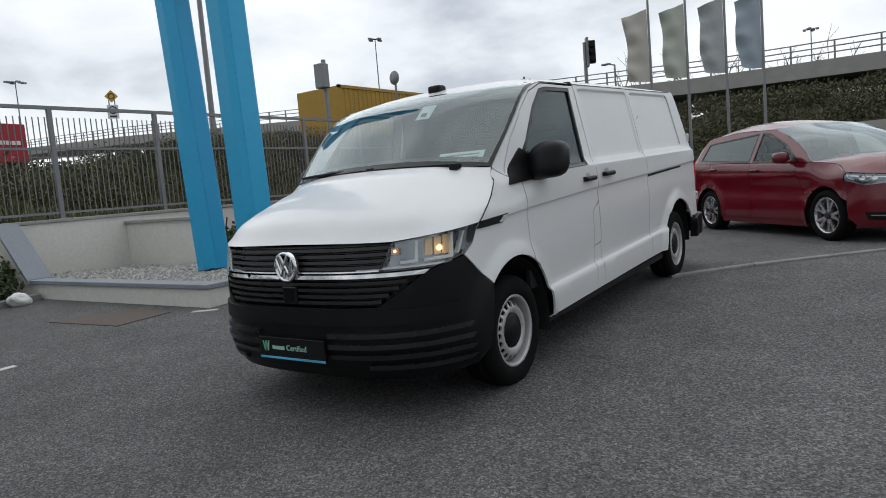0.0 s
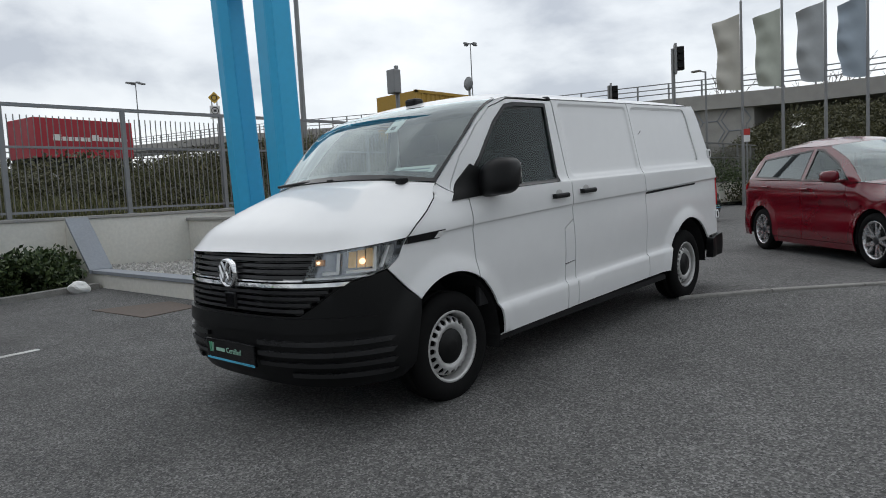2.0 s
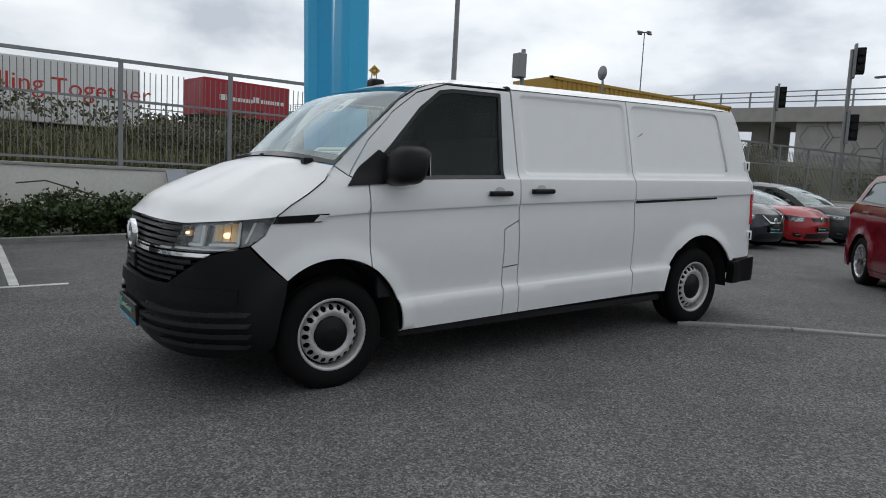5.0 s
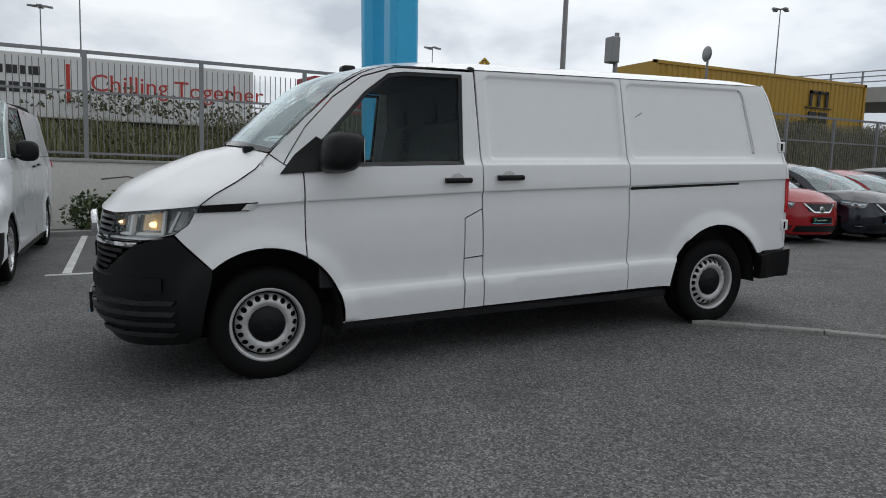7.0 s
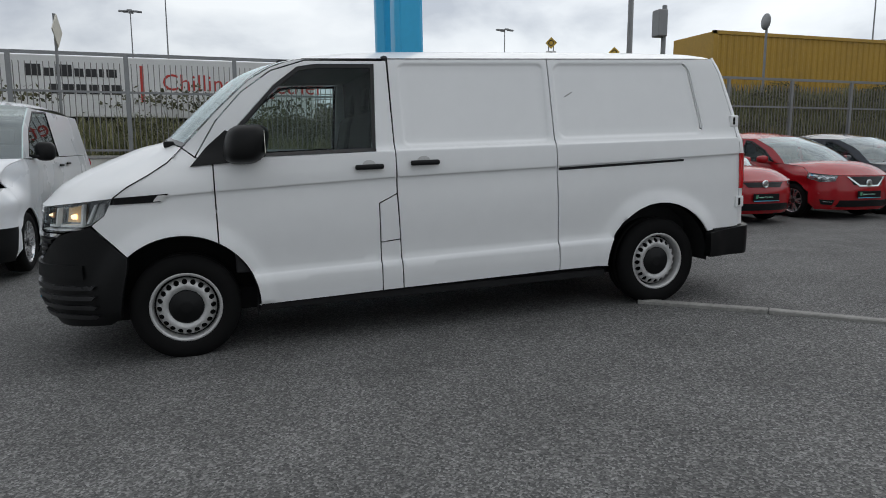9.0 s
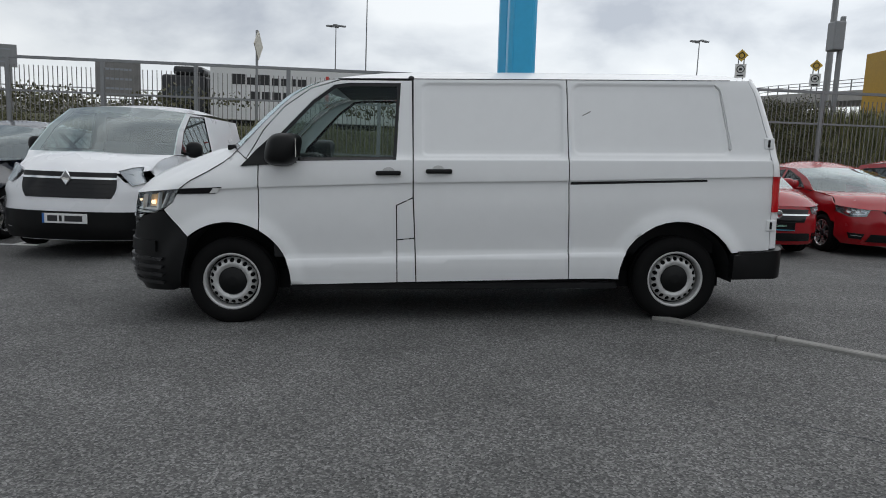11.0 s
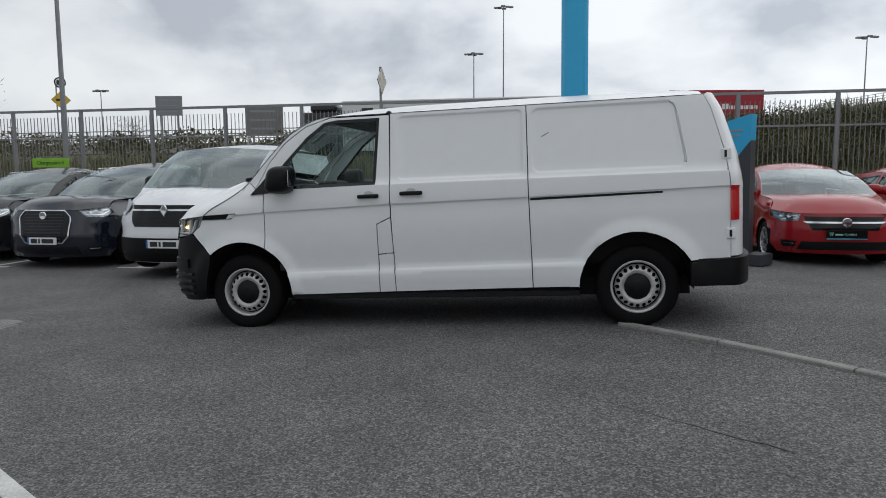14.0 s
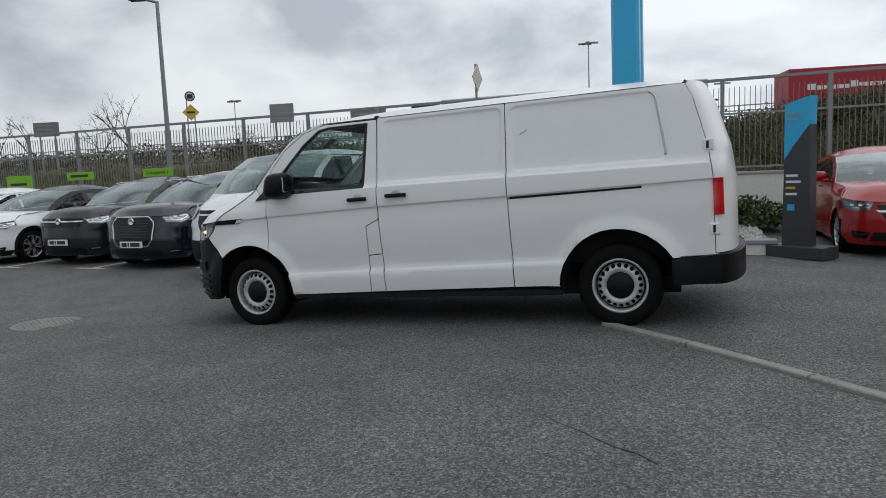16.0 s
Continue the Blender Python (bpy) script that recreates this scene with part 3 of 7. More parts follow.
def build_van(m):
    van = thing("panel_van", m, "white long panel van with black bumpers and silver steel wheels", "van")
    sk, fr = van_skirt, van_skirt.front()
    ux, uy = sk.ux, sk.uy
    zs = lambda x: interp(x, [(1.6, 1.838), (2.24, 1.838), (3.42, 1.84), (5.2, 1.842)])
    zb = lambda x: interp(x, [(1.34, 0.295), (3.88, 0.335)])
    crease = [(x / 40, interp(x / 40, VX0) + d) for x in range(24, 205) for d in (-0.03, -0.0105, -0.007, -0.0035, 0.0, 0.006)]
    lowc = [(x / 40, interp(x / 40, VLOW) + d) for x in range(52, 158) for d in (-0.014, 0.0, 0.01)]
    rec = []
    for (a, b, c, d) in ((2.34, 3.41, 1.258, 1.812), (3.475, 4.70, 1.27, 1.812)):
        lean = lambda x, z: (x - (0.05 * (z - 1.3) if x > 4.2 else 0), z)
        for o in (-0.008, 0.004, 0.011, 0.018, 0.028):
            r_ = (0.05 if a < 3 else 0.07) - o
            ring = [q for cx, cz, a0 in ((b - o - r_, d - o - r_, 0), (a + o + r_, d - o - r_, 90), (a + o + r_, c + o + r_, 180), (b - o - r_, c + o + r_, 270)) for q in arc(cx, cz, r_, a0, a0 + 90, 6)]
            rec += [lean(*q) for q in subdivide_loop(ring, 0.018)]
    beltc = [(x / 40, d) for x in range(46, 201) for d in (1.215, 1.226, 1.233, 1.238, 1.243)]
    extra = crease + lowc + rec + beltc
    shut = [(0.545, 1.018), (0.64, 1.08), (0.76, 1.145), (0.87, 1.215), (0.955, 1.30)]
    we = [(0.955, 1.30), (1.17, 1.515), (1.38, 1.705), (1.52, 1.785), (1.61, 1.817)]
    se = [(1.03, 1.24), (1.165, 1.455), (1.33, 1.63), (1.52, 1.762), (1.74, 1.828)]
    g = 0.0042
    glass = [(1.17, 1.225), (2.148, 1.238), (2.183, 1.80), (1.80, 1.80), (1.69, 1.784), (1.53, 1.668), (1.37, 1.502), (1.21, 1.335)]
    hub_a = lambda x, z: math.degrees(math.atan2(z - ARCH_F[1], x - ARCH_F[0]))
    for s in (-1, 1):
        sf = sk.side(s)
        a1, a0 = hub_a(0.603, 0.668), hub_a(1.128, 0.706)
        sheet("front_wing", [(0.412, 0.862)] + arc(*ARCH_F, ARCH, a1, a0) + [(1.13, 0.9), (1.132, 1.19), (1.03, 1.24)] + shut[::-1] + [(0.535, 1.005), (0.49, 0.92)],
              sf, WHITE, van, step=0.035, gap=g, extra=extra)
        sheet("windscreen_pillar", we + [(1.66, 1.829), (1.73, 1.838), (2.27, zs(2.27))] + [(1.74, 1.828)] + se[::-1][1:], sf, WHITE, van, step=0.04, gap=g)
        door = sheet("front_door", arc(*ARCH_F, ARCH, a0, -3) + [(1.345, zb(1.35)), (2.152, zb(2.1)), (2.152, 0.896), (2.276, 0.953), (2.278, 1.2), (2.272, zs(2.2) - 0.012)] + se[::-1] + [(1.132, 1.2)],
                     sf, WHITE, van, [glass], step=0.03, gap=g, extra=extra)
        sheet("window_seal", glass, sf, GLOSSBLK, door, [shrink(glass, 0.022)], step=0.05, out=0.001)
        pane = sheet("door_window", shrink(glass, 0.016), sf, GLASS, door, step=0.06, out=-0.012, rim=0)
        pane.visible_shadow = False
        sheet("mirror_sail", [(1.0, 1.185), (1.42, 1.21), (1.37, 1.30), (1.22, 1.40), (1.1, 1.30)], sf, BLACKP, door, step=0.05, out=0.012)
        flap = [(2.152, 0.896), (2.276, 0.953), (2.288, 0.647), (2.152, 0.635)]
        if s < 0:
            sheet("fuel_flap", flap, sf, WHITE, van, step=0.04, gap=g, extra=extra)
        else:
            sheet("pillar_panel", flap, sf, WHITE, van, step=0.04, extra=extra)
        sheet("pillar_foot", [(2.152, 0.635), (2.288, 0.647), (2.296, zb(2.29)), (2.152, zb(2.12))], sf, WHITE, van, step=0.03, gap=g, extra=extra)
        slide = sheet("sliding_door", [(2.278, zs(2.24)), (2.278, 0.953), (2.288, 0.647), (2.296, zb(2.29)), (3.465, zb(3.43)), (3.448, 1.09), (3.44, zs(3.4))], sf, WHITE, van, step=0.03, gap=g, extra=extra)
        rear = arc(*ARCH_R, ARCH, 178, 28)
        quarter = sheet("rear_quarter", [(3.44, zs(3.4)), (3.448, 1.09), (3.465, zb(3.43)), (3.85, zb(3.85))] + rear + [(4.70, 0.53), (4.99, 0.55), (4.99, 1.25), (4.99, zs(5))],
                        sf, WHITE, van, step=0.03, gap=g, extra=extra)
        fq = sk.front()
        sg = -s
        rd = sheet("rear_door", [(sg * ux(4.995), 0.56), (sg * sk.qend, 0.56), (sg * sk.qend, 1.87), (sg * (ux(4.995) + 0.12), 1.858), (sg * ux(4.995), 1.836)], fq, WHITE, van, step=0.05, gap=g)
        sheet("tail_lamp", [(sg * ux(4.985), 0.845), (sg * (ux(4.985) + 0.2), 0.845), (sg * (ux(4.985) + 0.2), 1.115), (sg * ux(4.985), 1.115)], fq, REDLENS, van, step=0.03, out=0.012, rim=0.03, label="red tail lamp")
        for z in (0.74, 1.36):
            hp = sk.at(sg * ux(4.99), z, 0.0)
            h = boxed("door_hinge", hp.x - 0.035, hp.x + 0.04, hp.y - 0.014, hp.y + 0.014, z - 0.04, z + 0.045, WHITE, van, 0.008)
            boxed("hinge_pin", hp.x - 0.012, hp.x + 0.006, hp.y + s * 0.012, hp.y + s * 0.0165, z - 0.025, z + 0.03, GLOSSBLK, h)
        # trim strip behind the headlight, with a small badge whose chrome shine is painted white
        sheet("wing_stripe", [(0.53, 0.98), (0.815, 0.983), (0.868, 1.031), (0.55, 1.02)], sf, GLOSSBLK, van, step=0.03, out=0.009)
        bd = sheet("badge", [(0.775, 0.988), (0.83, 0.989), (0.862, 1.024), (0.805, 1.023)], sf, WHITESIGN, van, step=0.03, out=0.014)
        sheet("shut_line", [(x, z + 0.004) for x, z in shut] + [(x, z - 0.004) for x, z in shut[::-1]], sf, LINER, van, step=0.05, out=0.0045, rim=0)
        # handles; the shade of each scooped recess is a flat grey patch
        for x0, x1, z, p in ((2.0, 2.188, 1.137, door), (2.37, 2.568, 1.15, slide)):
            y = s * (0.952 + 0.02)
            bm = bmesh.new()
            box(bm, x0, x1, y - 0.016, y + 0.016, z - 0.017, z + 0.017, 0.012)
            box(bm, x0 + 0.01, x0 + 0.04, y - s * 0.04 - 0.02, y, z - 0.012, z + 0.012, 0.004)
            box(bm, x1 - 0.04, x1 - 0.01, y - s * 0.04 - 0.02, y, z - 0.012, z + 0.012, 0.004)
            part("door_handle", bm, BLACKP, p, "black plastic pull handle")
            cup = [(x0 + 0.05 + 0.045 * (1 + math.cos(a)) , z + 0.012 + 0.032 * math.sin(a)) for a in (math.pi * k / 8 for k in range(9))]
            sheet("handle_cup_shade", cup, sf, STEEL, p, step=0.02, out=0.0015, rim=0.0)
        # slide rail of the door
        sheet("slide_rail", [(3.46, interp(3.46, VX0) - 0.03), (4.5, interp(4.5, VX0) - 0.03), (4.5, interp(4.5, VX0) - 0.014), (3.46, interp(3.46, VX0) - 0.01)], sf, LINER, quarter, step=0.05, out=0.002, rim=0)
        if s < 0:
            # scuffed mark on the cargo panel
            sheet("scratch", [(3.56, 1.565), (3.60, 1.585), (3.625, 1.60), (3.618, 1.604), (3.595, 1.592), (3.557, 1.572)], sf, GALV, quarter, step=0.02, out=0.0015, rim=0)
        # mirror
        bm = bmesh.new()
        bmesh.ops.create_uvsphere(bm, u_segments=24, v_segments=14, radius=1)
        for v in bm.verts:
            c = v.co
            p = Vector([math.copysign(abs(t) ** 0.62, t) for t in c])
            v.co = Vector((1.335 + 0.13 * p.x + 0.025 * p.z - 0.03 * abs(p.y) * p.x, s * (1.015 + 0.125 * p.y * s) , 1.31 + 0.115 * p.z - 0.025 * (p.y * s < 0) * abs(p.y)))
        mir = part("door_mirror", bm, BLACKP, van, "black door mirror housing", True)
        bm = bmesh.new()
        tube(bm, [(1.22, s * 0.87, 1.235), (1.32, s * 0.95, 1.235)], 0.035)
        part("mirror_arm", bm, BLACKP, mir)
        boxed("mirror_glass", 1.438, 1.444, s * 1.015 - 0.09, s * 1.015 + 0.09, 1.25, 1.385, CHROME, mir, 0.002)
        # wheels and arch liners
        steel_wheel(van, (0.905, s * 0.81, 0.333 - 0.015), s)
        steel_wheel(van, (4.305, s * 0.81, 0.333 - 0.012), s)
        for c in (ARCH_F, ARCH_R):
            bm = bmesh.new()
            pts = arc(*c, ARCH - 0.006, -14 if c is ARCH_F else -3, 186, 24)
            a = [bm.verts.new((x, s * 0.925, z)) for x, z in pts]
            b = [bm.verts.new((x, s * 0.55, z)) for x, z in pts]
            for i in range(len(pts) - 1):
                bm.faces.new((a[i], a[i + 1], b[i + 1], b[i]))
            bm.faces.new(b)
            part("wheel_arch_liner", bm, LINER, van)
        # sill underside; its black colour stands for the shade below the doors
        boxed("sill", 1.34, 3.85, s * 0.80 - 0.11, s * 0.80 + 0.11, 0.25, 0.30, LINER, van, 0.01)
    # nose: bumper, grille, lamps
    yb = lambda y: uy(y)
    half = [(0, 0.64), (yb(0.58), 0.64), (yb(0.80), 0.80), (yb(0.86), 0.825), (ux(0.408), 0.856), (ux(0.606), 0.664), (ux(0.60), 0.60), (ux(0.56), 0.44), (ux(0.53), 0.29), (ux(0.46), 0.255), (yb(0.7), 0.235), (0, 0.235)]
    bump = half[:-1] + [(0, 0.235)] + [(-u, z) for u, z in half[:-1][::-1]][:-1]
    bumper = sheet("front_bumper", bump, fr, BLACKP, van, step=0.05, rim=0.05, label="black textured plastic front bumper")
    for z, y0 in ((0.505, 0.27), (0.445, 0.27), (0.385, 0.27), (0.325, 0.5)):
        for sg in (1, -1):
            a, b = yb(y0), ux(0.42)
            sheet("bumper_rib", [(sg * a, z), (sg * b, z), (sg * (b - 0.03), z - 0.026), (sg * a, z - 0.026)], fr, SLATM, bumper, step=0.05, out=0.02, rim=0.024)
    sheet("bumper_lip", [(yb(0.9), 0.628), (yb(-0.9), 0.628), (yb(-0.9), 0.545), (yb(0.9), 0.545)], fr, BLACKP, bumper, step=0.05, out=0.016, rim=0.02)
    gp = [(yb(0.665), 0.972), (0, 0.985), (yb(-0.665), 0.972), (yb(-0.60), 0.826), (yb(-0.80), 0.80), (yb(-0.58), 0.645), (yb(0.58), 0.645), (yb(0.80), 0.80), (yb(0.60), 0.826)]
    grille = sheet("grille", gp, fr, GLOSSBLK, van, step=0.05, out=-0.05, rim=-0.05, label="black slatted grille with chrome strips")
    for z, w in ((0.948, 0.66), (0.915, 0.645), (0.882, 0.63), (0.85, 0.615)):
        sheet("slat", [(yb(w), z + 0.009), (yb(-w), z + 0.009), (yb(-w), z - 0.009), (yb(w), z - 0.009)], fr, SLATM, grille, step=0.05, out=-0.006, rim=0.04)
    for z, w in ((0.768, 0.73), (0.735, 0.69), (0.70, 0.64), (0.667, 0.60)):
        sheet("slat", [(yb(w), z + 0.009), (yb(-w), z + 0.009), (yb(-w), z - 0.009), (yb(w), z - 0.009)], fr, SLATM, grille, step=0.05, out=-0.006, rim=0.04)
    sheet("chrome_strip", [(yb(0.82), 0.818), (yb(-0.82), 0.818), (yb(-0.80), 0.797), (yb(0.80), 0.797)], fr, CHROME, grille, step=0.05, out=0.004, rim=0.02, label="bright chrome strip")
    sheet("chrome_strip", [(yb(0.6), 0.835), (yb(-0.6), 0.835), (yb(-0.6), 0.828), (yb(0.6), 0.828)], fr, CHROME, grille, step=0.05, out=0.002, rim=0.02)
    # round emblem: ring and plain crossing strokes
    ex = sk.at(0, 0.87, 0.0).x - 0.03
    em = lathe("emblem", [(0.086, 0.02), (0.086, -0.004), (0.08, -0.01), (0.073, -0.01), (0.069, 0.0), (0.0, 0.006)], CHROME, van, 40, label="round chrome emblem")
    em.matrix_local = pose(ex, 0, 0.868, 0, 0, -90)
    for p, q in (((-0.062, 0.045), (-0.03, -0.05)), ((-0.03, -0.05), (0.0, 0.012)), ((0.0, 0.012), (0.03, -0.05)), ((0.03, -0.05), (0.062, 0.045)), ((-0.03, 0.068), (0.0, 0.012)), ((0.03, 0.068), (0.0, 0.012))):
        bm = bmesh.new()
        rod(bm, (p[0], -0.008, p[1]), (q[0], -0.008, q[1]), 0.008, seg=6)
        part("stroke", bm, CHROME, em)
    boxed("sensor", ex - 0.0, ex + 0.03, -0.055, 0.055, 0.66, 0.76, GLOSSBLK, grille, 0.01)
    dealer_plate(van, sk.at(0, 0.45, 0.0).x - 0.012, 0.345)
    for sg in (1, -1):
        hp = [(sg * yb(0.665), 0.975), (sg * yb(0.78), 0.982), (sg * ux(0.30), 0.997), (sg * ux(0.545), 1.017), (sg * ux(0.52), 0.97), (sg * ux(0.49), 0.92), (sg * ux(0.412), 0.864), (sg * yb(0.83), 0.826), (sg * yb(0.60), 0.826)]
        hl = sheet("headlight", hp, fr, REFLECT, van, step=0.04, out=-0.06, rim=-0.062, label="clear halogen headlight with amber glow")
        lens = sheet("lens", hp, fr, LENS, hl, step=0.04, out=0.002, rim=0)
        lens.visible_shadow = False
        # stepped chambers: a clear inner part, one coloured with bulb glow, and L-shaped light guides
        quad = lambda x0, x1, z0, z1, lean=0.0: [(sg * ux(x0), z0), (sg * ux(x1), z0), (sg * ux(x1 + lean), z1), (sg * ux(x0 + lean), z1)]
        for k in range(3):
            sheet("chamber", quad(0.225 + 0.042 * k, 0.262 + 0.042 * k, 0.882, 0.968 + 0.006 * k, 0.004), fr, GLOWBOWL, hl, step=0.03, out=-0.05 + 0.008 * k, rim=0.01)
        sheet("chamber", quad(0.135, 0.178, 0.875, 0.955), fr, REFLECT, hl, step=0.03, out=-0.042, rim=0.012)
        sheet("chamber", quad(0.40, 0.47, 0.885, 0.985, 0.02), fr, REFLECT, hl, step=0.03, out=-0.035, rim=0.02)
        for st in (quad(0.176, 0.188, 0.862, 0.968, 0.004), quad(0.13, 0.186, 0.857, 0.869), quad(0.344, 0.358, 0.865, 0.988, 0.006), quad(0.215, 0.355, 0.859, 0.871),
                   quad(0.382, 0.395, 0.875, 0.985, 0.05), quad(0.035, 0.42, 0.834, 0.843)):
            sheet("light_guide", st, fr, WHITESIGN, hl, step=0.03, out=-0.012, rim=0.03)
        sheet("indicator", quad(0.105, 0.128, 0.905, 0.938), fr, AMBER, hl, step=0.03, out=-0.03, rim=0.01)
        for bx_, bz_, r in ((0.29, 0.915, 0.016), (0.115, 0.922, 0.009)):
            p = sk.at(sg * ux(bx_), bz_, -0.03)
            lb = lathe("bulb", [(r, 0.01), (r * 0.9, -0.01), (r * 0.5, -0.018), (0, -0.02)], BULB, hl, 16, label="lit warm white bulb")
            lb.matrix_local = pose(p.x, p.y, p.z, 0, 0, -90 + sg * 25)
    # bonnet, windscreen, roof
    fz = lambda u: interp(abs(u), [(0, 0.988), (yb(0.665), 0.978), (ux(0.30), 1.0), (ux(0.545), 1.02)])
    ut = ux(0.545)
    hood_front = lambda t: sk.at(ut * (1 - 2 * t), fz(ut * (1 - 2 * t)), 0.004)
    e3 = lambda pts, s: curve3([sk.side(s)(x, z) for x, z in pts])
    cowl = curve3([sk.side(-1)(0.955, 1.30), (0.84, -0.45, 1.338), (0.805, 0, 1.35), (0.84, 0.45, 1.338), sk.side(1)(0.955, 1.30)])

    def hood_dent(u, v):
        # two raised shoulders that run up the bonnet
        a = abs(u - 0.5) * 2
        c = 0.62 - 0.12 * v
        return Vector((-0.012, 0, 0.022)) * smooth01((c - a) / 0.16 + 0.5) * smooth01(v * 5) * smooth01((1 - v) * 4)
    coons("bonnet", hood_front, cowl, e3(shut, -1), e3(shut, 1), WHITE, van, 48, 30, 0.05, dent=hood_dent)
    top_edge = curve3([sk.side(-1)(1.61, 1.817), (1.535, -0.5, 1.829), (1.50, 0, 1.836), (1.535, 0.5, 1.829), sk.side(1)(1.61, 1.817)])
    ws = coons("windscreen", cowl, top_edge, e3(we, -1), e3(we, 1), SCREEN, van, 24, 16, 0.0, push=(0.004, 0, 0.003))
    ws.visible_shadow = False
    # black printed border round the windscreen
    for a, b, ea in ((0.0, 0.02, "l"), (0.98, 1.0, "r")):
        mid = lambda t, k: cowl(k) * (1 - t) + top_edge(k) * t
        coons("screen_border", lambda t, a=a, b=b: cowl(a + (b - a) * t), lambda t, a=a, b=b: top_edge(a + (b - a) * t),
              (e3(we, -1) if ea == "l" else (lambda t: curve3([cowl(0.98), e3(we, 1)(0.25) + Vector((0, -0.02, 0.005)), e3(we, 1)(0.5) + Vector((0, -0.02, 0.006)), e3(we, 1)(0.75) + Vector((-0.003, -0.018, 0.006)), top_edge(0.98)])(t))),
              ((lambda t: curve3([cowl(0.02), e3(we, -1)(0.25) + Vector((0, 0.02, 0.005)), e3(we, -1)(0.5) + Vector((0, 0.02, 0.006)), e3(we, -1)(0.75) + Vector((-0.003, 0.018, 0.006)), top_edge(0.02)])(t)) if ea == "l" else e3(we, 1)),
              GLOSSBLK, ws, 3, 16, push=(0.002, 0, 0.006))
    coons("screen_border", cowl, lambda t: cowl(t) + Vector((0.07, 0, 0.05)), lambda t: cowl(0) + Vector((0.07, 0, 0.05)) * t, lambda t: cowl(1) + Vector((0.07, 0, 0.05)) * t, GLOSSBLK, ws, 24, 2, push=(0.0, 0, 0.008))
    rp, lip = [], []
    nx, ny = 40, 20
    for i in range(nx + 1):
        for j in range(ny + 1):
            s = -1 + 2 * j / ny
            x0 = top_edge((s + 1) / 2).x
            xb = sk.at(ux(4.995), 1.875).x + 0.03 * (1 - s * s)
            x = x0 + (xb - x0) * i / nx
            top = interp(x, [(1.5, 1.836), (1.56, 1.855), (1.66, 1.882), (1.8, 1.906), (2.0, 1.926), (2.4, 1.942), (3.3, 1.945), (4.3, 1.94), (4.75, 1.93), (4.98, 1.88)])
            za = interp(x, [(1.61, 1.817), (1.66, 1.829), (1.73, 1.838), (5.2, 1.842)])
            ys = sk.side(-1)(min(max(x, 1.61), 4.8), min(za, 1.87)).y
            z = za + (top - za) * (1 - abs(s) ** 3.4)
            yy = -abs(ys) * s
            q = Vector((x, -yy, z))
            if i == 0:
                miss = top_edge((s + 1) / 2) - q
                lip.append(miss)
            rp.append(tuple(q + lip[j] * max(0.0, 1 - i / 6)))
    me = bpy.data.meshes.new("roof")
    me.from_pydata(rp, [], [(i * (ny + 1) + j, i * (ny + 1) + j + 1, (i + 1) * (ny + 1) + j + 1, (i + 1) * (ny + 1) + j) for i in range(nx) for j in range(ny)])
    roof = mesh_part("roof", me, WHITE, van, smooth=True)
    for s in (-1, 1):
        sheet("roof_gutter", [(1.72, zs(1.7) - 0.004), (4.8, zs(4.8) - 0.004), (4.8, zs(4.8) + 0.001), (1.72, zs(1.7) + 0.001)], sk.side(s), LINER, roof, step=0.2, out=0.0035, rim=0)
    bm = bmesh.new()
    box(bm, 1.62, 1.72, -0.055, 0.055, 1.86, 1.925, 0.02)
    part("roof_antenna_base", bm, BLACKP, van)
    # wipers
    for pts in ([(0.87, -0.62, 1.335), (0.845, -0.35, 1.35), (0.835, 0.02, 1.365)], [(0.835, 0.0, 1.36), (0.84, 0.35, 1.36), (0.87, 0.68, 1.345)]):
        bm = bmesh.new()
        tube(bm, pts, 0.011, 6)
        box(bm, pts[0][0] - 0.03, pts[0][0] + 0.03, pts[0][1] - 0.03, pts[0][1] + 0.03, pts[0][2] - 0.03, pts[0][2] + 0.01, 0.008)
        part("wiper", bm, BLACKP, van)
    # sheet of paper on the dashboard and a tag behind the glass
    tag = bmesh.new()
    box(tag, -0.09, 0.09, -0.15, 0.15, -0.002, 0.002)
    p = part("notice", tag, PAPER, van, "white printed notice on the dashboard")
    p.matrix_local = pose(1.0, -0.57, 1.362, 0, -32, 14)
    for k in range(4):
        boxed("printed_bar", -0.06 + k * 0.035, -0.045 + k * 0.035, -0.12, 0.1, 0.0025, 0.0035, COPING, p)
    tg = bmesh.new()
    box(tg, -0.08, 0.08, -0.055, 0.055, -0.002, 0.002)
    p = part("windscreen_tag", tg, PAPER, van, "white tag hanging behind the glass")
    p.matrix_local = pose(1.375, -0.09, 1.715, 0, -36, 4)
    boxed("printed_square", -0.055, -0.01, -0.02, 0.025, 0.0025, 0.0035, DARKSIGN, p)
    # rear bumper
    rb = [(sg, z) for sg, z in ((ux(4.69), 0.335), (ux(4.69), 0.52), (ux(4.99), 0.552), (sk.qend, 0.56), (sk.qend, 0.36), (ux(5.05), 0.335))]
    for sg in (1, -1):
        sheet("rear_bumper", [(sg * u, z) for u, z in rb], fr, BLACKP, van, step=0.05, out=0.05, rim=0.07, label="black plastic rear bumper")
        sheet("bumper_top", [(sg * ux(4.75), 0.545), (sg * sk.qend, 0.575), (sg * sk.qend, 0.55), (sg * ux(4.75), 0.53)], fr, BLACKP, van, step=0.05, out=0.03, rim=0.06)
    # inner shell and cabin; black blocks added inside keep the panel gaps dark
    bm = bmesh.new()
    box(bm, 2.33, 4.66, -0.74, 0.74, 0.5, 1.78)
    box(bm, 2.33, 3.8, -0.90, 0.90, 0.34, 1.2)
    box(bm, 4.76, 4.93, -0.86, 0.86, 0.4, 1.15)
    part("inner_gap_blocker", bm, LINER, van)
    bm = bmesh.new()
